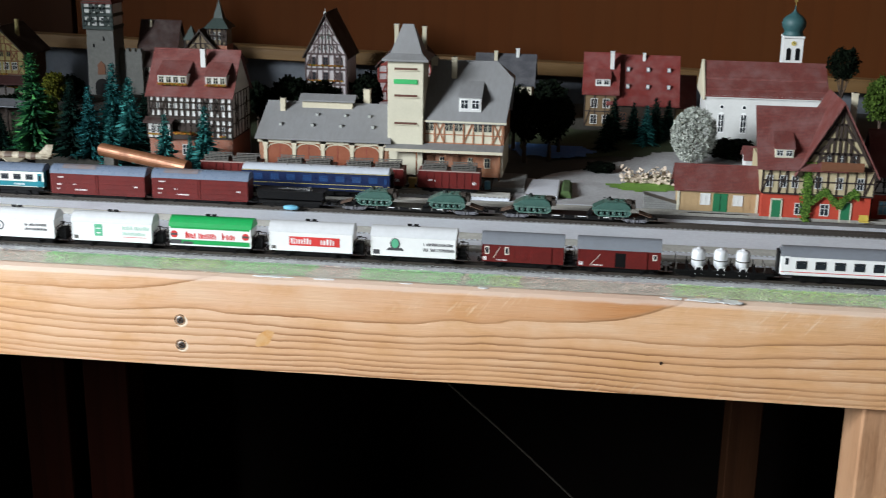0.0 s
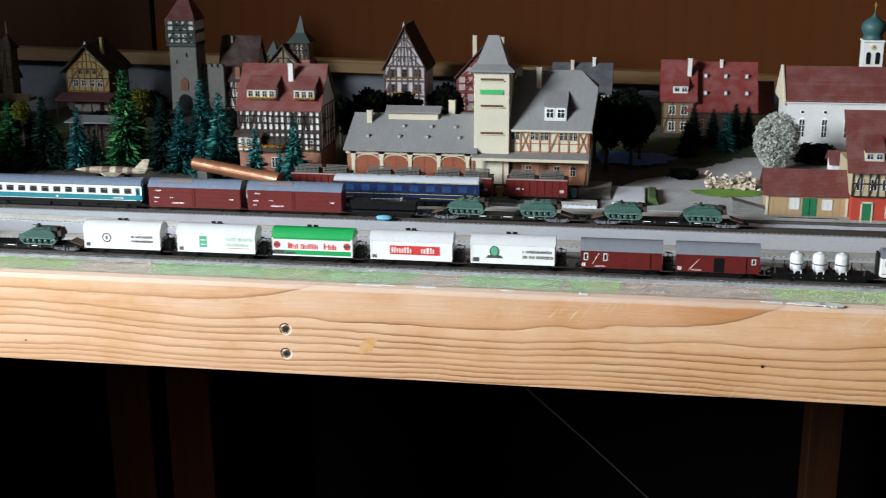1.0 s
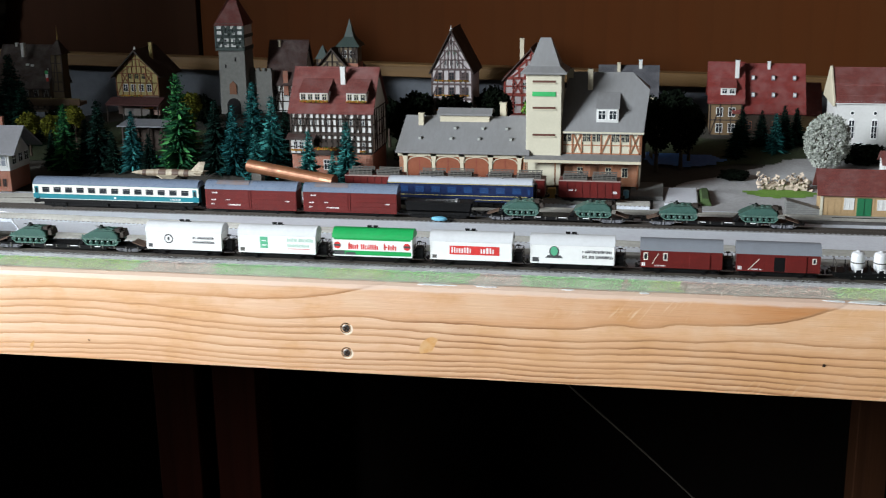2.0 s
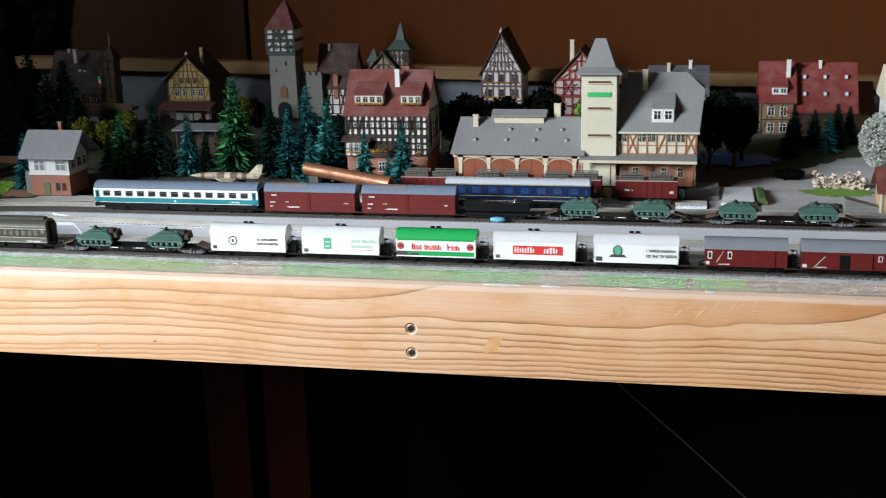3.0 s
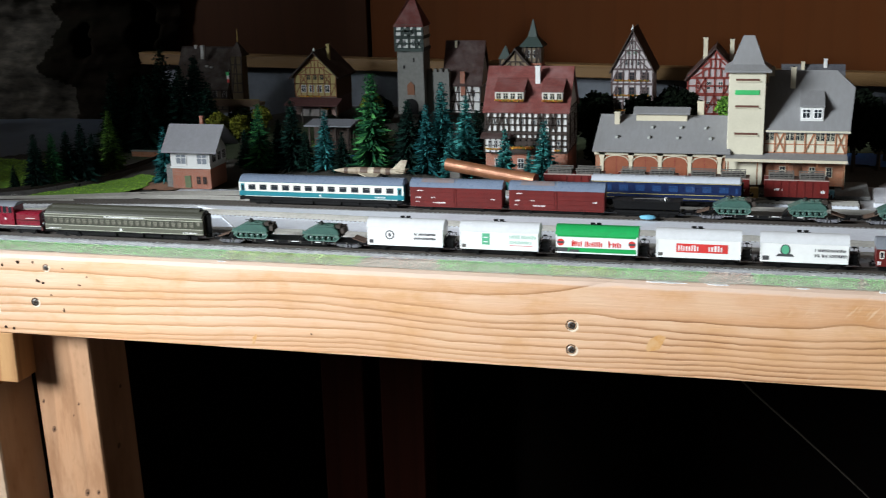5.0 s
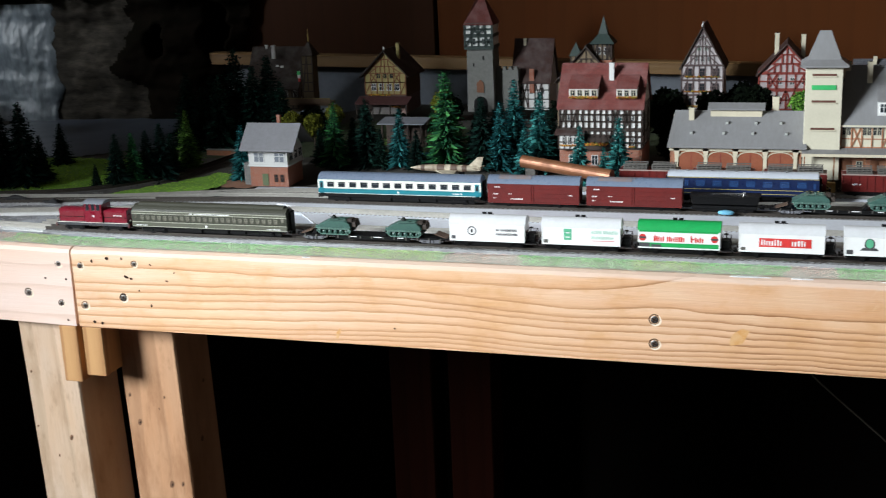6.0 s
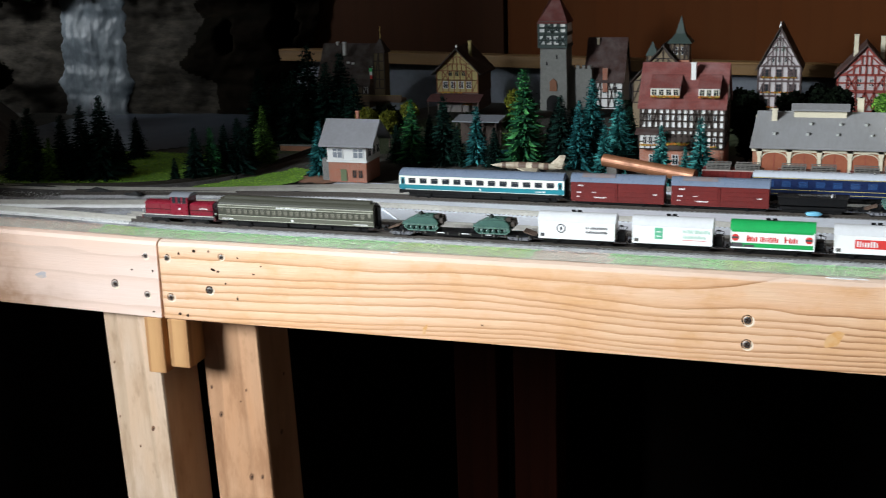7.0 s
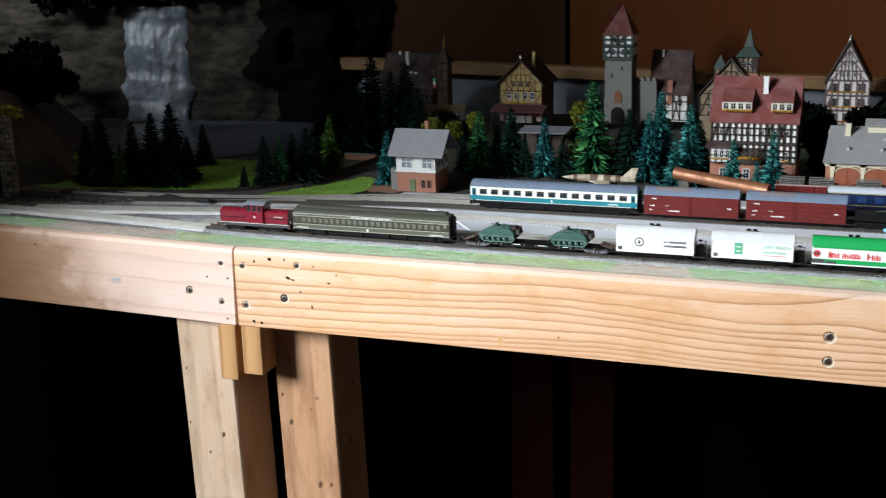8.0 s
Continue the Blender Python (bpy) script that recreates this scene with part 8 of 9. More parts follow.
part("roof_slope", Mesh().prism([(84, 48.5), (38, 96), (38, 97.8), (84, 50.3)], "x", -16, 24), TILE_RED, t, "rear roof slope")
for s in (-1, 1):
    e = 36
    part("gable_roof", Mesh().add([(15 + s * e, -8, 43), (15, -8, 108), (15, -8, 110), (15 + s * e, -8, 45), (15 + s * e, 70, 43), (15, 70, 108), (15, 70, 110), (15 + s * e, 70, 45)],
         [(0, 1, 2, 3), (7, 6, 5, 4), (0, 4, 5, 1), (1, 5, 6, 2), (2, 6, 7, 3), (3, 7, 4, 0)]), TILE_RED, t, "steep gable roof slope")
shed_dormer(t, -31, 58.5, 16, 8, -1, 18, TILE_RED, CREAM_P, 2, None, False, 11)
chimney(t, 30, 30, 84, 113, 5, CEM)
for xx in (-42, -30, -20, 0, 18, 36):
    casement(t, xx, 32, 6, 11, -2.3)
for xx in (6, 18, 30):
    casement(t, xx, 54, 6, 10, -2.3)
part("balcony", Mesh().box(0, 36, -10, -2, 50, 52).box(0, 36, -10.6, -9.6, 52, 58), DOOR_B, t, "brown balcony")
for xx in (-34, 26):
    part("door", Mesh().box(xx - 4, xx + 4, -0.8, 0.2, 0, 20), DOOR_G, t, "green door", bevel=0.15)
    part("door_frame", Mesh().box(xx - 5.2, xx - 4, -1.0, 0.2, 0, 21).box(xx + 4, xx + 5.2, -1.0, 0.2, 0, 21).box(xx - 5.2, xx + 5.2, -1.0, 0.2, 20, 21.4), CREAM_P, t, "cream door frame")
casement(t, -14, 7, 8, 11, -0.2)
casement(t, 8, 7, 8, 11, -0.2)
part("bench", Mesh().box(38, 46, -6, -2, 4, 5).box(38, 46, -2.6, -2, 5, 10), mat("yellow bench", (0.6, 0.45, 0.08), 0.6), t, "yellow bench")
IVY = foliage("ivy leaves", (0.09, 0.17, 0.03), (0.03, 0.07, 0.015), (0.16, 0.26, 0.05))
rr = random.Random(8)
m = Mesh()
for i in range(1900):
    if rr.random() < 0.45:
        x, z = -9 + rr.gauss(0, 2.0), rr.uniform(0, 56)
    else:
        x = rr.uniform(-10, 36)
        z = 24 + 5 * math.sin(x * 0.25) + rr.gauss(0, 2.0)
    y, q = -2.4 - rr.random() * 1.8, rr.uniform(0.6, 1.2)
    m.add([(x - q, y, z), (x, y - 0.4, z - q), (x + q, y, z), (x, y - 0.4, z + q)], [(0, 1, 2, 3)])
tagged(part("ivy", m, IVY, t, "climbing green ivy"), kind="stuff")
t = thing("outhouse", 0.4690, 0.345, 0.9545, "small plastered outhouse with red roof and green door", "shed")
walls(t, 24, 26, 30, 38, "x", WHITE_P, 0, 0, "pale plaster wall")
roof(t, 25, 26, 30, 39, "x", TILE_RED, 2.0, 1.1)
part("door", Mesh().box(-1, 7, -0.6, 0.1, 8, 24), DOOR_G, t, "dark green door", bevel=0.15)
t = thing("red_cottage", 0.5850, 0.250, 0.9525, "small red and white cottage with red roof beside the farmhouse", "house")
part("lower_floor", Mesh().box(-26, 26, 0, 50, 0, 24), REDWALL, t, "red lower floor")
walls(t, 52, 50, 46, 76, "x", WHITE_P, 0.5, 0)
part("red_skirt", Mesh().box(-26.2, 26.2, -0.2, 1, 0, 24), REDWALL, t)
timber(t, -26, 26, 26, 46, 6, 0.4, BEAM, 0.8, 2, (0, 5))
for xx in (-16, 0, 16):
    casement(t, xx, 30, 7, 11, 0.2)
    casement(t, xx, 6, 9, 13, -0.4, None, SKYBLUE)
roof(t, 53, 50, 46, 77, "x", TILE_RED, 4, 1.3, 0.5, 0)

# -- signal box --
BOX_ROOF = mat("weathered slate of the signal box", (0.20, 0.20, 0.215), 0.6, 0, (0.15, 0.15, 0.155), 260, 22, 0.5, 0.1)
t = thing("signal_box", -0.4450, 0.255, 0.9535, "brick signal box with white upper storey and grey roof", "signal box")
part("brick_base", Mesh().box(-22, 22, 0, 40, 0, 23), BRICK, t, "red brick base")
part("cabin", Mesh().box(-22.6, 22.6, -0.8, 40.6, 23, 39), WHITE_P, t, "white cabin storey")
part("sill_beam", Mesh().box(-23.4, 23.4, -1.6, 41.4, 22, 24), WHITE_P, t, "white sill beam")
# The pane's pale blue is its reflection, given as base colour.
casement(t, -10.5, 26, 13, 12, -0.9, None, mat("pane with pale reflection painted in", (0.20, 0.22, 0.25), 0.15), "front", 1)
casement(t, 13.5, 26, 13, 12, -0.9, None, MATS["pane with pale reflection painted in"], "front", 1)
for yy in (9, 22, 34):
    casement(t, yy, 27, 9, 10.5, 22.8, None, GLASS, "right", 1)
for xx in (8, 15):
    casement(t, xx, 5, 4.6, 8.5, -0.1, DOOR_B)
part("door", Mesh().box(-8, -1, -0.7, 0.1, 1, 14), mat("olive door", (0.10, 0.13, 0.06), 0.7), t, "olive door")
part("roof_slope", Mesh().prism([(-9, 40), (16, 65), (16, 67), (-9, 42)], "x", -29, 34), BOX_ROOF, t, "grey slate slope")
part("roof_slope", Mesh().prism([(50, 40), (16, 65), (16, 67), (50, 42)], "x", -29, 34), BOX_ROOF, t, "grey slate slope")
part("gable", Mesh().prism([(-1, 39), (41, 39), (16, 64)], "x", 21.5, 22.6), WHITE_P, t)
part("gable", Mesh().prism([(-1, 39), (41, 39), (16, 64)], "x", -22.6, -21.5), WHITE_P, t)
chimney(t, 6, 22, 58, 75, 3.6, BRICK)
part("stair", Mesh().prism([(2, 0), (30, 0), (30, 2), (6, 24), (2, 24)], "y", 6, 14), STONE, t, "grey outside stair").location = (-0.034, 0.0, 0)

# -- market shed and brick wall among the trees --
t = thing("market_shed", -0.347, 0.42, 0.961, "low open market shed with flat grey roof among trees", "shed", "town houses")
# Back wall's dark colour replaces the shade inside the open shed.
part("back_wall", Mesh().box(-25, 25, 16, 20, 0, 32), mat("boards dimmed for roof shade", (0.06, 0.04, 0.03), 0.85, 0, (0.03, 0.02, 0.016), 300, 40), t, "boarded back wall coloured dark for shade under the roof")
part("roof", Mesh().prism([(-6, 33), (26, 36), (26, 37.6), (-6, 34.6)], "x", -29, 29), GREY_ROOF, t, "flat grey roof", bevel=0.2)
for xx in (-24, -8, 8, 24):
    part("post", Mesh().box(xx - 1, xx + 1, -3, -1, 0, 33.2), BEAM, t)
w = thing("brick_retaining_wall", -0.584, 0.42, 0.951, "low orange brick retaining wall beside the branch track", "wall")
part("wall", Mesh().box(-21, 21, 0, 5, 0, 7.6), BRICK_O, w, bevel=0.2)
part("coping", Mesh().box(-21.6, 21.6, -0.6, 5.6, 7.6, 8.8), STONE, w, "grey coping", bevel=0.2)

# ---- trees, rocks, loose things ----


def pine_meshes(material, seed):
    """A flocked bottle-brush conifer one unit tall (100 mm) and its trunk."""
    r = random.Random(seed)
    m = Mesh()
    tiers = 25
    for k in range(tiers):
        f = k / (tiers - 1)
        z = 7 + 90 * f
        rad = 26 * (1 - f) ** 0.85 * r.uniform(0.84, 1.12) + 1.3
        nb = max(6, int(16 * (1 - f * 0.6)))
        for j in range(nb):
            a = 2 * math.pi * (j + r.random() * 0.9) / nb
            L = rad * r.uniform(0.6, 1.12)
            dr = L * r.uniform(0.12, 0.38)
            c, s = math.cos(a), math.sin(a)
            wd = 1.1 + L * 0.07
            tip = (c * L, s * L, z - dr + 3)
            lft, rgt = (c * L * 0.5 - s * wd, s * L * 0.5 + c * wd, z - dr * 0.4), (c * L * 0.5 + s * wd, s * L * 0.5 - c * wd, z - dr * 0.4)
            m.add([(0, 0, z + 3), lft, tip, rgt, (c * L * 0.45, s * L * 0.45, z + 1.6)], [(0, 1, 4), (1, 2, 4), (2, 3, 4), (3, 0, 4)])
            for _ in range(7):
                e = r.uniform(0.35, 1.08)
                p = (c * L * e + r.gauss(0, 1.5), s * L * e + r.gauss(0, 1.5), z + 3 - dr * e + r.gauss(0, 1.5))
                q = r.uniform(0.5, 1.25)
                d = [r.gauss(0, 1) * q for _ in range(6)]
                m.add([p, (p[0] + d[0], p[1] + d[1], p[2] + q), (p[0] + d[2], p[1] + d[3], p[2] - q), (p[0] + d[4], p[1] + d[5], p[2] + 0.3 * q)], [(0, 1, 2), (0, 2, 3), (0, 3, 1)])
    crown = m.data("crown", [material], False, False)
    trunk = Mesh().turned([(2.6, 0), (2.0, 12), (1.4, 50), (0.4, 98)], 8).data("trunk", [BARK])
    return crown, trunk


PINES = {}
for tag, material in (("g", PINE_G), ("t", PINE_T), ("d", PINE_D), ("y", PINE_Y)):
    PINES[tag] = [pine_meshes(material, 10 + i * 7 + ord(tag)) for i in range(3)]
PINE_LABEL = {"g": "flocked fresh green model pine", "t": "flocked blue-green model pine", "d": "very dark flocked model pine", "y": "yellow-green flocked model pine"}


def pine(x, y, h, tag, wide=1.0):
    """A pine h millimetres tall."""
    i = len(bpy.data.objects) % 3
    t = thing("pine_tree", x, y, Z0 + rise(x, y), PINE_LABEL[tag] + " standing among the scenery", "tree", "model pines")
    crown, trunk = PINES[tag][i]
    for nm, me in (("crown", crown), ("trunk", trunk)):
        o = part(nm, me, None, t)
        o.scale = (h / 100 * wide, h / 100 * wide, h / 100)
        o.rotation_euler = (0, 0, x * 37)
    return t


def leafy_mesh(material, seed, n, bit, ball=False):
    """Crown of small foam clumps, radius about 50, uneven with gaps."""
    r = random.Random(seed)
    m = Mesh()
    for i in range(n):
        u, a = r.uniform(-1, 1), r.uniform(0, 2 * math.pi)
        k = math.sqrt(1 - u * u)
        d = Vector((k * math.cos(a), k * math.sin(a), u))
        rad = 50 * (0.80 + 0.32 * noise.noise(d * 2.1 + Vector((seed, 0, 0)))) if not ball else 50 * (0.93 + 0.12 * noise.noise(d * 3.0))
        rad *= r.uniform(0.62, 1.04) if not ball else r.uniform(0.8, 1.03)
        c = d * rad
        q = bit * r.uniform(0.6, 1.4)
        vs = [c + Vector((r.uniform(-1, 1), r.uniform(-1, 1), r.uniform(-1, 1))).normalized() * q for _ in range(5)]
        m.add(vs, [(0, 1, 2), (0, 2, 3), (0, 3, 1), (1, 3, 2), (4, 1, 0), (4, 2, 1), (4, 3, 2)])
    return m.data("crown", [material], False, False)


LEAFY = {}


def leafy(name, x, y, r, h0, tag, label, sx=1.0, sz=1.0, n=2600, bit=3.6, ball=False, z=None):
    """A broad-leaved tree or bush: crown radius r, crown middle h0 above the ground, in millimetres."""
    key = (tag.name, ball, n)
    if key not in LEAFY:
        LEAFY[key] = leafy_mesh(tag, len(LEAFY) + 3.0, n, bit, ball)
    t = thing(name, x, y, (Z0 + rise(x, y)) if z is None else z, label, "bush" if name == "bush" else "tree", "bushes" if name == "bush" else "broad-leaved trees")
    c = part("crown", LEAFY[key], None, t, loc=(0, 0, h0))
    c.scale, c.rotation_euler = (r / 50 * sx, r / 50 * sx, r / 50 * sz), (0, 0, x * 50)
    tr = Mesh().turned([(r * 0.10, 0), (r * 0.07, h0 * 0.5), (r * 0.05, h0)], 8)
    for k in range(5):
        a = k * 1.3
        tr.stick((0, 0, h0 * 0.55), (math.cos(a) * r * 0.55, math.sin(a) * r * 0.55, h0 + r * 0.1), r * 0.035, 5, 0, r * 0.015)
    part("trunk", tr, BARK, t)
    return t


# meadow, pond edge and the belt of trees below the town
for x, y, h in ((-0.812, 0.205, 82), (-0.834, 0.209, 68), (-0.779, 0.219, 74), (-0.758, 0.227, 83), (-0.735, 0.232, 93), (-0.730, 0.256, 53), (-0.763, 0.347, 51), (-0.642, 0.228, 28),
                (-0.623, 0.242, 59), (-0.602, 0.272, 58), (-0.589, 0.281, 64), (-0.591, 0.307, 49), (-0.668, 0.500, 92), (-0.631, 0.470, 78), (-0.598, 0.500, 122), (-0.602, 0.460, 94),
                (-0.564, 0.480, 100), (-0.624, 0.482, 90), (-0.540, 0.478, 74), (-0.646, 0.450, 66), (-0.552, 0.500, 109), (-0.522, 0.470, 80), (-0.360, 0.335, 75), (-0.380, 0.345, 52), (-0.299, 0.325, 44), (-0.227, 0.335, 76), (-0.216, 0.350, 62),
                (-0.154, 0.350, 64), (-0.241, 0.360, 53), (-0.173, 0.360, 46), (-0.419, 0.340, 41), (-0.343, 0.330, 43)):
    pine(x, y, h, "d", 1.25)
for x, y, h in ((-0.813, 0.198, 60), (-0.785, 0.201, 49), (-0.583, 0.333, 70)):
    pine(x, y, h, "y", 1.1)
for x, y, h in ((-0.611, 0.257, 57), (-0.395, 0.325, 72), (-0.267, 0.335, 103)):
    pine(x, y, h, "g", 1.15)
for x, y, h in ((-0.493, 0.290, 61), (-0.322, 0.335, 64), (-0.205, 0.330, 73), (-0.203, 0.390, 88), (-0.162, 0.330, 83), (-0.173, 0.305, 59), (-0.112, 0.292, 64), (-0.072, 0.294, 72),
                (-0.088, 0.296, 42)):
    pine(x, y, h, "t", 1.1)
for x, y, h, tag in ((0.330, 0.515, 46, "d"), (0.352, 0.520, 40, "d"), (0.376, 0.515, 48, "d"), (0.391, 0.530, 42, "d"), (0.366, 0.500, 44, "t"), (0.322, 0.480, 40, "d")):
    pine(x, y, h, tag, 1.3)
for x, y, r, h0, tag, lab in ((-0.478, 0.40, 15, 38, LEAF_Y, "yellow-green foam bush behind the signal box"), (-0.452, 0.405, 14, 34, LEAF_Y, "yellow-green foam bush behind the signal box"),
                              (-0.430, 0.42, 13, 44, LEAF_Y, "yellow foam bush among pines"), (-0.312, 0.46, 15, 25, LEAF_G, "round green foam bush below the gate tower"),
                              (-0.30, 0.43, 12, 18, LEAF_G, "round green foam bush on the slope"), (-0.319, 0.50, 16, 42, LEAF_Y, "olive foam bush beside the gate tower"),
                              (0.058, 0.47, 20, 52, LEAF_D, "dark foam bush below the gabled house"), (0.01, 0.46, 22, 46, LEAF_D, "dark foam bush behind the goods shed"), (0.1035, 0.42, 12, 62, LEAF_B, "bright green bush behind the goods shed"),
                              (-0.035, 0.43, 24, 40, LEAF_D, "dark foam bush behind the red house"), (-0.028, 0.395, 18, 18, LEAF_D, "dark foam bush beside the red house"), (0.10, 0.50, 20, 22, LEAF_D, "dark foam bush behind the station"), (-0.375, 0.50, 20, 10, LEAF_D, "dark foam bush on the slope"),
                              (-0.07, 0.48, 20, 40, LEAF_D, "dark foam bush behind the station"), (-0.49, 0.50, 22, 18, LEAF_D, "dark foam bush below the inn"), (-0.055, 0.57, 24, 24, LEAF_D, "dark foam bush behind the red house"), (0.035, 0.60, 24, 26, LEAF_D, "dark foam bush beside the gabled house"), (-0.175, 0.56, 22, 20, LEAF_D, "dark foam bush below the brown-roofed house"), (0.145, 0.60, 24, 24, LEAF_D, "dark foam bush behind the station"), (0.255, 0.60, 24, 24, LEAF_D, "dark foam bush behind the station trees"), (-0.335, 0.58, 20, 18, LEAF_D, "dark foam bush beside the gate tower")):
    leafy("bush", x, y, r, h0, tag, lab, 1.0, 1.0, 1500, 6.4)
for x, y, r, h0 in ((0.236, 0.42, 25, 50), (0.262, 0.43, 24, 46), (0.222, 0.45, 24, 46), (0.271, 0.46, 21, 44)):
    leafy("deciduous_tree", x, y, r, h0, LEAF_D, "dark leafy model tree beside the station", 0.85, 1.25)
leafy("blossom_tree", 0.412, 0.425, 27, 36, LEAF_W, "round white-blossomed model tree beside the shed", 0.92, 1.12, 5200, 2.1, True)
leafy("deciduous_tree", 0.5745, 0.52, 21, 92, LEAF_D, "dark leafy tree behind the church", 0.9, 1.0)
leafy("deciduous_tree", 0.612, 0.490, 24, 64, LEAF_G, "greyish green leafy tree beside the church", 0.9, 1.2)
leafy("bush", 0.318, 0.398, 9, 5, LEAF_D, "low black hedge beside the dry root", 1.9, 0.7, 1500, 4.2)
leafy("bush", 0.455, 0.475, 18, 8, LEAF_D, "dark hedge below the church wall", 1.6, 0.7, 1500, 4.2)

# bleached root lying by the road
rr = random.Random(4)
m = Mesh()
for k in range(150):
    c = Vector((rr.uniform(-26, 26), rr.gauss(0, 4), 9 + rr.gauss(0, 3.4)))
    c.z += 3 * math.sin(c.x * 0.16)
    q = rr.uniform(1.3, 3.2)
    vs = [c + Vector((rr.uniform(-1, 1), rr.uniform(-1, 1), rr.uniform(-1, 1))).normalized() * q for _ in range(7)]
    bm = bmesh.new()
    for p in vs:
        bm.verts.new(p)
    bmesh.ops.convex_hull(bm, input=bm.verts)
    bm.verts.index_update()
    m.add([v.co[:] for v in bm.verts if v.link_faces], [])
    base = len(m.v) - len([v for v in bm.verts if v.link_faces])
    idx = {v: base + i for i, v in enumerate([v for v in bm.verts if v.link_faces])}
    for f in bm.faces:
        m.f.append(tuple(idx[v] for v in f.verts))
        m.m.append(0)
    bm.free()
m.box(-20, 22, -2, 2, 0, 8)
solo("dry_root", m, CLAY, 0.364, 0.352, 0.9525, "bleached knotty piece of root lying beside the road", "root")

# copper tube
t = thing("copper_tube", -0.1655, 0.262, 0.9545, "short bare copper tube leaning behind the wagons", "tube")
p, q = Vector((0, 0, 31.0)), Vector((94, -26, 22.5))
d = (q - p).normalized()
s = d.cross(Vector((0, 0, 1))).normalized()
u = s.cross(d)
m = Mesh()
n = 24
for end in (p, q):
    for rad in (6.4, 5.5):
        m.v += [tuple(end + (s * math.cos(a) + u * math.sin(a)) * rad) for a in [2 * math.pi * i / n for i in range(n)]]
for i in range(n):
    j = (i + 1) % n
    m.f += [(i, j, 2 * n + j, 2 * n + i), (n + j, n + i, 3 * n + i, 3 * n + j), (j, i, n + i, n + j), (2 * n + i, 2 * n + j, 3 * n + j, 3 * n + i)]
m.m = [0] * len(m.f)
part("tube_wall", m, COPPER, t, smooth=False)
part("collar", Mesh().stick(q - d * 20, q + d * 1.0, 7.0, 20), COPPER, t, "copper end collar")
part("support", Mesh().box(4, 14, -6, 6, 0, 24.5), LOAD, t, "grey block under the tube")
part("support", Mesh().box(76, 88, -30, -16, 0, 16.5), LOAD, t, "grey block under the tube")

# camouflaged aeroplane carried behind the express coach
t = thing("model_aeroplane", -0.235, 0.222, 0.9575, "small beige aeroplane model with brown camouflage", "aeroplane")
CAMO = mat("beige camouflage", (0.60, 0.55, 0.42), 0.6, 0, (0.16, 0.10, 0.06), 60, 45, 1.0, 0.05)
prof = [(0.3, -38), (1.6, -33), (3.0, -25), (3.8, -12), (4.0, 6), (3.4, 22), (2.4, 34), (1.6, 37)]
part("fuselage", Mesh().turned(prof, 14, (0, 0, 27.5), "x"), CAMO, t, "beige fuselage with brown patches", True)
part("fin", Mesh().prism([(22, 29), (36, 29), (39, 39.5), (33, 39.5)], "y", -0.5, 0.5), CAMO, t, "upright tail fin")
part("wing", Mesh().prism([(-12, -3), (12, -3), (14, -22), (4, -22)], "z", 25.6, 26.4).prism([(-12, 3), (12, 3), (14, 22), (4, 22)], "z", 25.6, 26.4), CAMO, t, "short swept wings")
part("tailplane", Mesh().prism([(26, -2), (36, -2), (38, -11), (33, -11)], "z", 28, 28.6).prism([(26, 2), (36, 2), (38, 11), (33, 11)], "z", 28, 28.6), CAMO, t)
for x0, x1, k in ((-26, -22, 3.25), (-9, -1, 4.05), (5, 12, 4.12), (17, 22, 3.75)):
    part("camouflage_patch", Mesh().turned([(k * 0.98, x0), (k * 1.01, (x0 + x1) / 2), (k * 0.99, x1)], 14, (0, 0, 27.5), "x"), mat("brown camouflage", (0.10, 0.06, 0.04), 0.6), t, "dark brown patch")
part("cradle", Mesh().box(-16, -12, -4, 4, 0, 24.5).box(14, 18, -4, 4, 0, 24.5).box(-30, 30, -5, 5, 0, 4), DARK, t, "dark cradle")

# tools and dark turnout covers lying on the ballast
COVER = mat("black rubber cover", (0.006, 0.006, 0.007), 0.8, 0, (0.016, 0.016, 0.016), 400, 120)
for x, y, L, wd, hi, rz in ((-0.826, 0.108, 58, 10, 0.8, 6), (-0.692, 0.144, 44, 12, 0.8, 4), (-0.642, 0.141, 21, 9, 0.7, 8), (-0.775, 0.148, 60, 8, 0.6, 6), (-0.4865, 0.1955, 28, 8, 0.22, 8), (-0.4855, 0.2180, 21, 8, 0.22, 6)):
    m = Mesh().turned([(0.3, 0), (1.0, 1.0), (0.92, 4.0), (0.6, 6.6), (0.2, 7.4)], 18)
    m.v = [(a * L / 2 * (1 + 0.12 * math.sin(5 * math.atan2(c, a))), c * wd * 0.34 * (1 + 0.3 * math.sin(3 * a + x * 40)), hi * z * (0.72 + 0.28 * math.sin(a * 5 + y * 90))) for a, c, z in m.v]
    solo("turnout_cover", m, COVER, x, y, Z0 + tilt(x, y) + 0.0032, "flat black cover lying over the turnout works", "cover", "covers on the ballast", rz=rz)

# stone ramp and stacked stones by the shed
solo("stone_ramp", Mesh().prism([(-8, 0), (26, 0), (26, 6), (-8, 15)], "y", -7, 7), STONE, 0.3645, 0.258, 0.9525, "grey stone ramp wall beside the shed", "ramp", bevel=0.4)
solo("stone_ramp", Mesh().prism([(-2, 0), (40, 0), (40, 9), (-2, 4)], "x", -17, 15), STONE, 0.2295, 0.300, 0.9525, "low grey stone edging beside the siding", "ramp", bevel=0.4)
solo("green_bank", Mesh().taper(-6, 6, -26, 28, 0, 6, 3, 4), mat("dull green bank", (0.06, 0.11, 0.03), 0.95, 0, (0.03, 0.05, 0.015), 800, 60, 0.7, 0.9), 0.2845, 0.309, 0.9525, "small green grass bank at the ramp's end", "bank", kind="stuff")

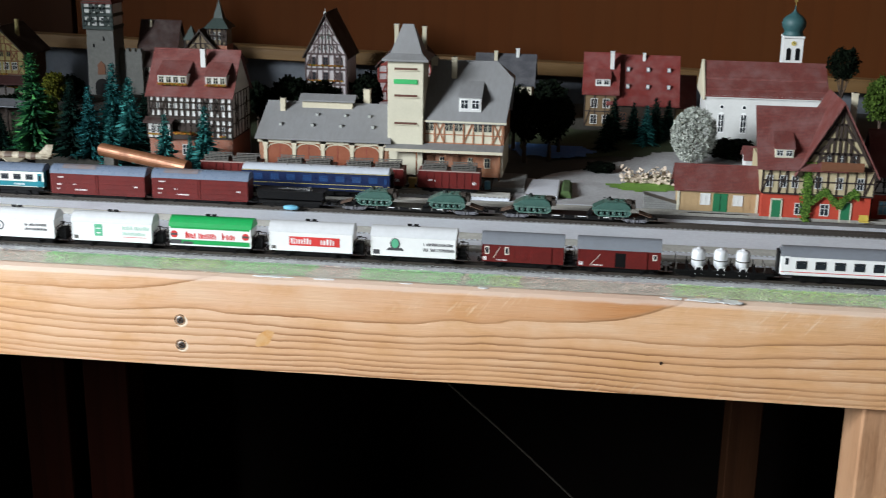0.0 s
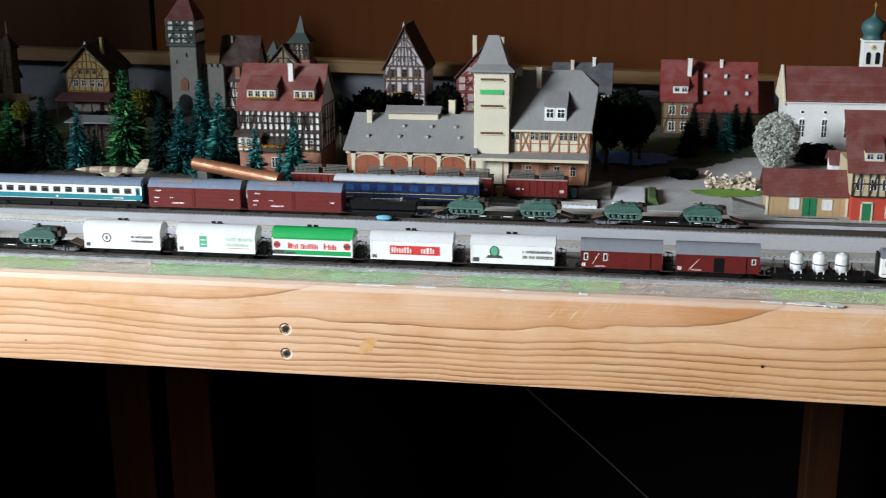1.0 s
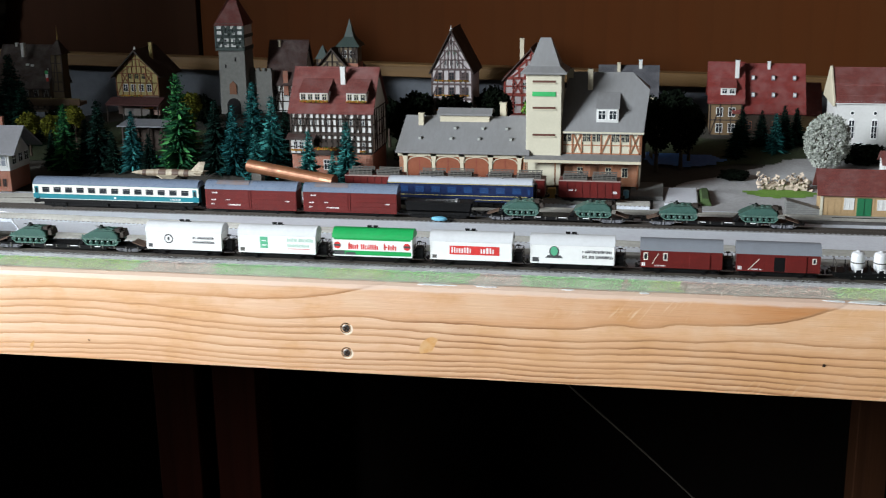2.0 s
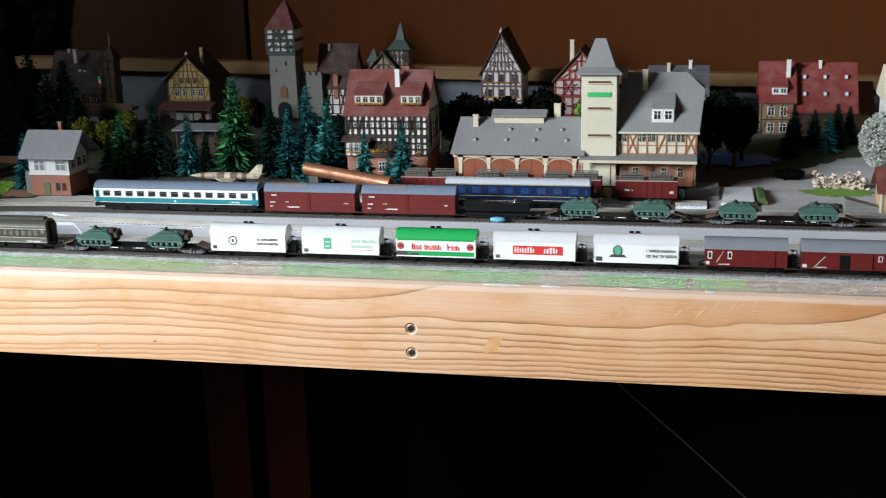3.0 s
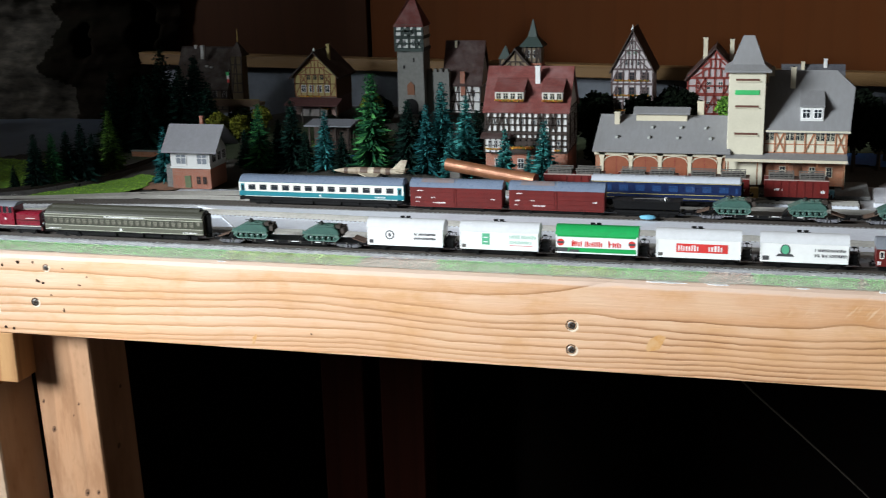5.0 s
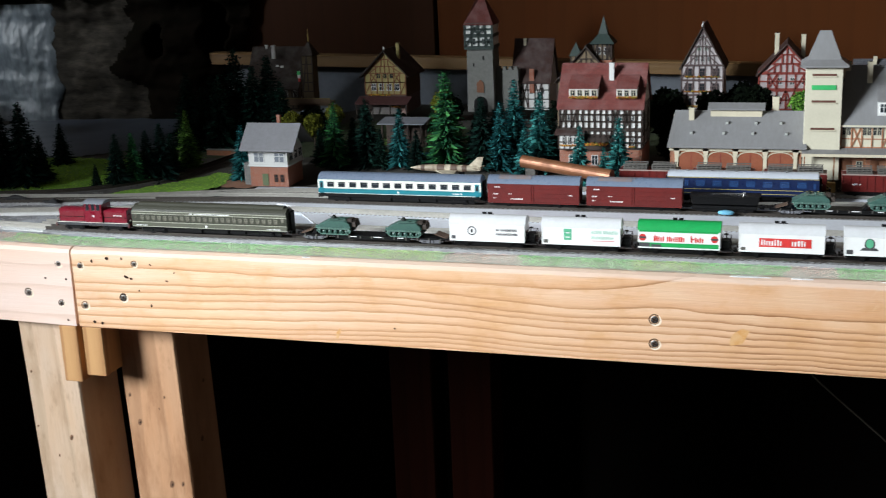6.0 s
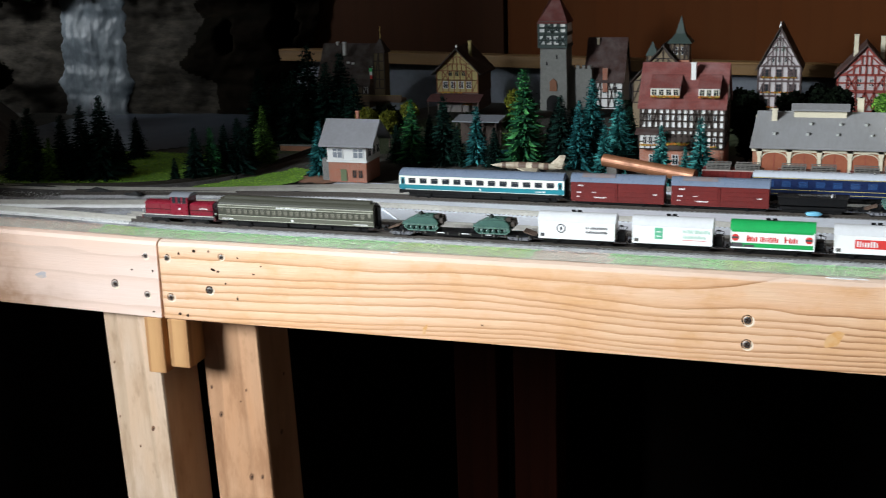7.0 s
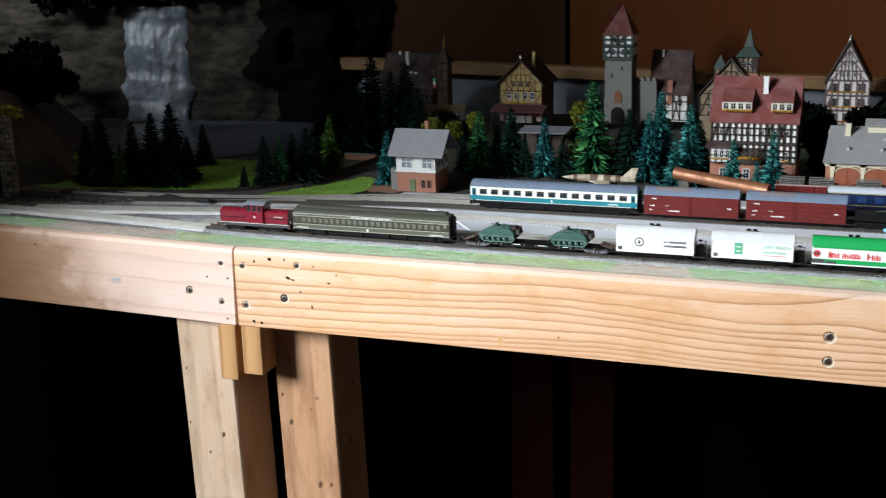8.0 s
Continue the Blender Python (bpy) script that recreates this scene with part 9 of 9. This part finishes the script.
# rock face with waterfall


def rock_mesh(u_n, v_n, place, material, name, label, category="rock face", kind="structure"):
    s = Mesh()
    for j in range(v_n + 1):
        for i in range(u_n + 1):
            s.v.append(tuple(c * 1000 for c in place(i / u_n, j / v_n)))
    s.f = [(j * (u_n + 1) + i, j * (u_n + 1) + i + 1, (j + 1) * (u_n + 1) + i + 1, (j + 1) * (u_n + 1) + i) for j in range(v_n) for i in range(u_n)]
    s.m = [0] * len(s.f)
    ob = new(name, s.data(name, [material], True, False))
    return tagged(ob, label, category, "", kind)


def crag(x, z, k):
    p = Vector((x * 9, k, z * 14))
    return 0.030 * noise.noise(p) + 0.016 * noise.noise(p * 2.7) + 0.008 * abs(noise.noise(p * 6.3)) + 0.005 * noise.noise(p * 13)


def cliff(u, v):
    x, z = -1.62 + 0.94 * u, 0.94 + 0.36 * v
    x -= 0.04 * max(0.0, u - 0.9) * 10 * max(0.0, 1 - (z - 0.94) / 0.16)
    p = Vector((x * 5, z * 26, 0))
    strata = 0.012 * noise.noise(p) + 0.006 * noise.noise(p * 2.3)
    bed = min(1.0, max(0.0, (abs(x + 1.025) - 0.055) / 0.03))     # worn smooth behind the waterfall
    y = 0.680 - 0.03 * (1 - u) + (crag(x, z, 1.0) * 0.6 + strata) * (0.3 + 0.7 * bed) + 0.02 * (v - 0.5)
    if u > 0.86:
        y += 0.05 * ((u - 0.86) / 0.14) ** 2
    for cx, cz, rw, rh in ((-0.807, 1.067, 0.011, 0.024), (-0.727, 1.078, 0.015, 0.036)):
        e = math.hypot((x - cx) / rw, (z - cz) / rh) + 0.35 * noise.noise((x * 60, z * 60, 4))
        if e < 1.1:
            y += 0.06 * min(1.0, (1.1 - e) * 5)
    return x, min(y, 0.748), z


# Darker rock for the right flank; its lack of light is in the colour.
ROCK_B = mat("brown mossy rock with shade in it", (0.0070, 0.0046, 0.0030), 0.95, 0, (0.0022, 0.0022, 0.0012), 45, 13, 0.9, 0.7, stretch=(0.6, 1, 2.0), spec=0.03)
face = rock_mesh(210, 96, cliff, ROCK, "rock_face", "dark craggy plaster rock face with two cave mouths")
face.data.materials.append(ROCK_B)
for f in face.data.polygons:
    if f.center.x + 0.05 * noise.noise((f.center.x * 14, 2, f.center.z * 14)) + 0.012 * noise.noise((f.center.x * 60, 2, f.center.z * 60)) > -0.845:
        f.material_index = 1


def fall(u, v):
    x = -1.084 + 0.114 * u + 0.002 * v + (0.010 * noise.noise((v * 5, 3, 3)) + 0.006 * noise.noise((v * 17, 1, 5)) + 0.003 * noise.noise((v * 41, 2, 5))) * (1 if u > 0.5 else -1) * abs(2 * u - 1) ** 4
    z = 0.942 + 0.183 * v
    rock = cliff((x + 1.62) / 0.94, (z - 0.94) / 0.36)[1]
    return x, rock + 0.002 - 0.008 * math.sin(u * math.pi) ** 0.5 - 0.008 * (1 - v) ** 3 + 0.002 * noise.noise((u * 9, v * 5, 7)) + 0.0008 * noise.noise((u * 30, v * 16, 1)), z


rock_mesh(60, 60, fall, FALL, "waterfall", "grey-white painted waterfall over the rock face", "waterfall")


def left_hill(u, v):
    """The hill that carries the tunnel, closing the layout at the left."""
    y = 0.12 + 0.50 * v
    edge = -0.865 - 0.70 * max(0.0, y - 0.225) - 0.05 * max(0.0, 0.2 - y) * 4
    x = edge - 0.32 * u
    top = 0.950 + 0.32 * min(0.27, u) + 0.12 * max(0.0, u - 0.27)
    k = min(1, u * 5)
    top += (0.03 * noise.noise((x * 9, y * 9, 4)) + 0.012 * noise.noise((x * 25, y * 25, 2)) + 0.006 * noise.noise((x * 60, y * 60, 9))) * k
    return x + 0.012 * noise.noise((y * 18, u * 5, 1)), y, top


rock_mesh(40, 60, left_hill, ROCK_L, "hill", "grey plaster hillside over the tunnel", "hill")
m = Mesh()
m.prism([(-30, 0), (-14, 0)] + [(-14 * math.cos(a), 40 + 14 * math.sin(a)) for a in [k * math.pi / 10 for k in range(1, 10)]] + [(14, 40), (14, 0), (30, 0), (30, 88), (-30, 88)], "y", -6, 14)
t = thing("tunnel_portal", -0.890, 0.105, 0.956, "rough grey stone tunnel portal with dark mouth", "tunnel portal", rz=35)
part("portal_wall", m, PORTAL, t, "rough stone portal wall", bevel=0.8)
part("tunnel_mouth", Mesh().box(-16, 16, 12, 14.5, 0, 56), COVER, t, "dark tunnel mouth")
part("coping", Mesh().box(-32, 32, -8, 15, 87, 91), PORTAL, t, "stone coping", bevel=0.8)
rs = random.Random(12)
STONES = []
for k in range(4):
    bm = bmesh.new()
    for _ in range(9):
        bm.verts.new(Vector((rs.gauss(0, 1), rs.gauss(0, 0.6), rs.gauss(0, 0.7))).normalized() * rs.uniform(0.003, 0.0045))
    bmesh.ops.convex_hull(bm, input=bm.verts)
    bmesh.ops.delete(bm, geom=[v for v in bm.verts if not v.link_faces], context="VERTS")
    me = bpy.data.meshes.new("stone")
    bm.to_mesh(me)
    bm.free()
    me.materials.append(RUBBLE)
    STONES.append(me)
for i in range(150):
    a, b = rs.uniform(-29, 29), rs.uniform(2, 86)
    if abs(a) < 15 and b < 42 or math.hypot(a, max(0, b - 40)) < 15:
        continue
    o = part("stone", STONES[i % 4], None, t, loc=(a, -6.2, b))
    o.rotation_euler = (0, rs.uniform(0, 6.3), 0)
    o.scale = (rs.uniform(0.8, 1.5), 0.7, rs.uniform(0.7, 1.2))
leafy("bush", -0.883, 0.125, 18, 0, MOSS, "yellow-green moss bush above the tunnel portal", 1.6, 0.7, 1500, 4.2, False, 1.047)
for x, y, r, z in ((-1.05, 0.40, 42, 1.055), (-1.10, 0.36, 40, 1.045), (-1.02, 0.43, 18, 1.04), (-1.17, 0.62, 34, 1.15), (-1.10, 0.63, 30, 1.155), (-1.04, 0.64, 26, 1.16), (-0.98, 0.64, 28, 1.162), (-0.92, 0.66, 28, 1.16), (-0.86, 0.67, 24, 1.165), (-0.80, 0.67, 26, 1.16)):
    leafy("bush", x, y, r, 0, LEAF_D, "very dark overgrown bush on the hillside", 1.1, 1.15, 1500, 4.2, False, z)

# ---- turf and stone chips ----


def chips(name, n, place, size, material, label, seed, category="grass"):
    """Scattered turf or stone bits as one mesh."""
    r = random.Random(seed)
    v, f = [], []
    for _ in range(n):
        p = place(r)
        if p is None:
            continue
        q = size * r.uniform(0.5, 1.5)
        o = len(v)
        for _k in range(4):
            d = Vector((r.gauss(0, 1), r.gauss(0, 1), r.gauss(0, 0.8))).normalized() * q
            v.append(((p[0] + d.x * MM) * 1000, (p[1] + d.y * MM) * 1000, (p[2] + d.z * MM) * 1000))
        f += [(o, o + 1, o + 2), (o, o + 2, o + 3), (o, o + 3, o + 1), (o + 1, o + 3, o + 2)]
    s = Mesh()
    s.v, s.f, s.m = v, f, [0] * len(f)
    return tagged(new(name, s.data(name, [material], False, False)), label, category, "", "stuff")


EARTHY = ((-0.74, -0.605), (-0.178, -0.112), (0.10, 0.138), (0.214, 0.220), (0.262, 0.372))
YELLOWY = ((-0.30, -0.185), (-0.02, 0.03), (0.236, 0.262), (0.375, 0.52), (-0.60, -0.56))


def along(spans, x, y):
    """How far x lies inside one of the spans, with a ragged edge."""
    x += 0.008 * noise.noise((x * 90, y * 120, 0.4))
    return any(a < x < b for a, b in spans)


def verge(kind):
    def place(r):
        x = r.uniform(-1.1, 0.75)
        y = 0.0056 + 0.0256 * r.random() + 0.0016 * noise.noise((x * 30, 0, 0))
        earth, yellow = along(EARTHY, x, y), along(YELLOWY, x, y)
        if (kind == "earth") != earth and not (kind == "earth" and r.random() < 0.06):
            return None
        if kind == "yellow" and not yellow or kind == "green" and yellow and r.random() < 0.7:
            return None
        return x, y, Z0 + tilt(x, y) + 0.0012 + 0.0014 * math.sin(math.pi * min(1, max(0, (y - 0.0065) / 0.027))) + 0.0008 * r.random()
    return place


def front_gravel(r):
    y = 0.029 + 0.0105 * r.random()
    x = r.uniform(-1.1, 0.75)
    return x, y, Z0 + tilt(x, y) + min(0.0036, max(0.0012, (y - 0.0325) * 0.95)) + 0.0006 * r.random()


def yard_gravel(r):
    x, y = r.uniform(-0.85, -0.40), 0.06 + 0.15 * r.random()
    return x, y, Z0 + tilt(x, y) + 0.0008 + 0.001 * r.random()


ground_sheet("verge", -1.6, 1.25, 0.0068, 0.0345, 0.004, VERGE, "earthy strip along the front plank", 0.0003, None, "structure")
chips("turf", 110000, verge("green"), 0.29, FLOCK_G, "green flocked grass verge along the front plank", 1)
chips("turf", 76000, verge("yellow"), 0.29, FLOCK_Y, "yellow-green flocked patches in the grass verge", 2)
chips("earth_turf", 76000, verge("earth"), 0.28, FLOCK_B, "reddish brown earth patches in the verge", 3, "earth")


def crumbs(r):
    """Pale crumbs in drifts over the verge; painted highlight on the plank's worn edge."""
    x, y = r.uniform(-1.0, 0.75), 0.0042 + 0.028 * r.random() ** 1.4
    if noise.noise((x * 70, y * 160, 3.1)) + 0.5 * noise.noise((x * 260, y * 300, 8.0)) < 0.16:
        return None
    return x, y, Z0 + tilt(x, y) + 0.0003 + 0.0024 * min(1.0, max(0.0, (y - 0.0045) / 0.008)) + 0.0004 * r.random()


chips("plaster_crumbs", 60000, crumbs, 0.30, CRUMB, "pale crumbs over the grass verge, highlight along the plank's edge", 9, "plaster")
chips("gravel", 30000, front_gravel, 0.34, GRAVEL, "grey stone chips beside the front track", 4, "gravel")
chips("gravel", 14000, yard_gravel, 0.5, GRAVEL, "grey stone chips between the turnouts", 5, "gravel")


def on_meadow(r):
    x, y = r.uniform(-1.02, -0.49), r.uniform(0.155, 0.39)
    return (x, y, Z0 + rise(x, y) + 0.0024) if IN_MEADOW(x, y) or IN_WEDGE(x, y) else None


chips("turf", 34000, on_meadow, 0.6, FLOCK_M, "bright flocked grass of the meadow", 6)
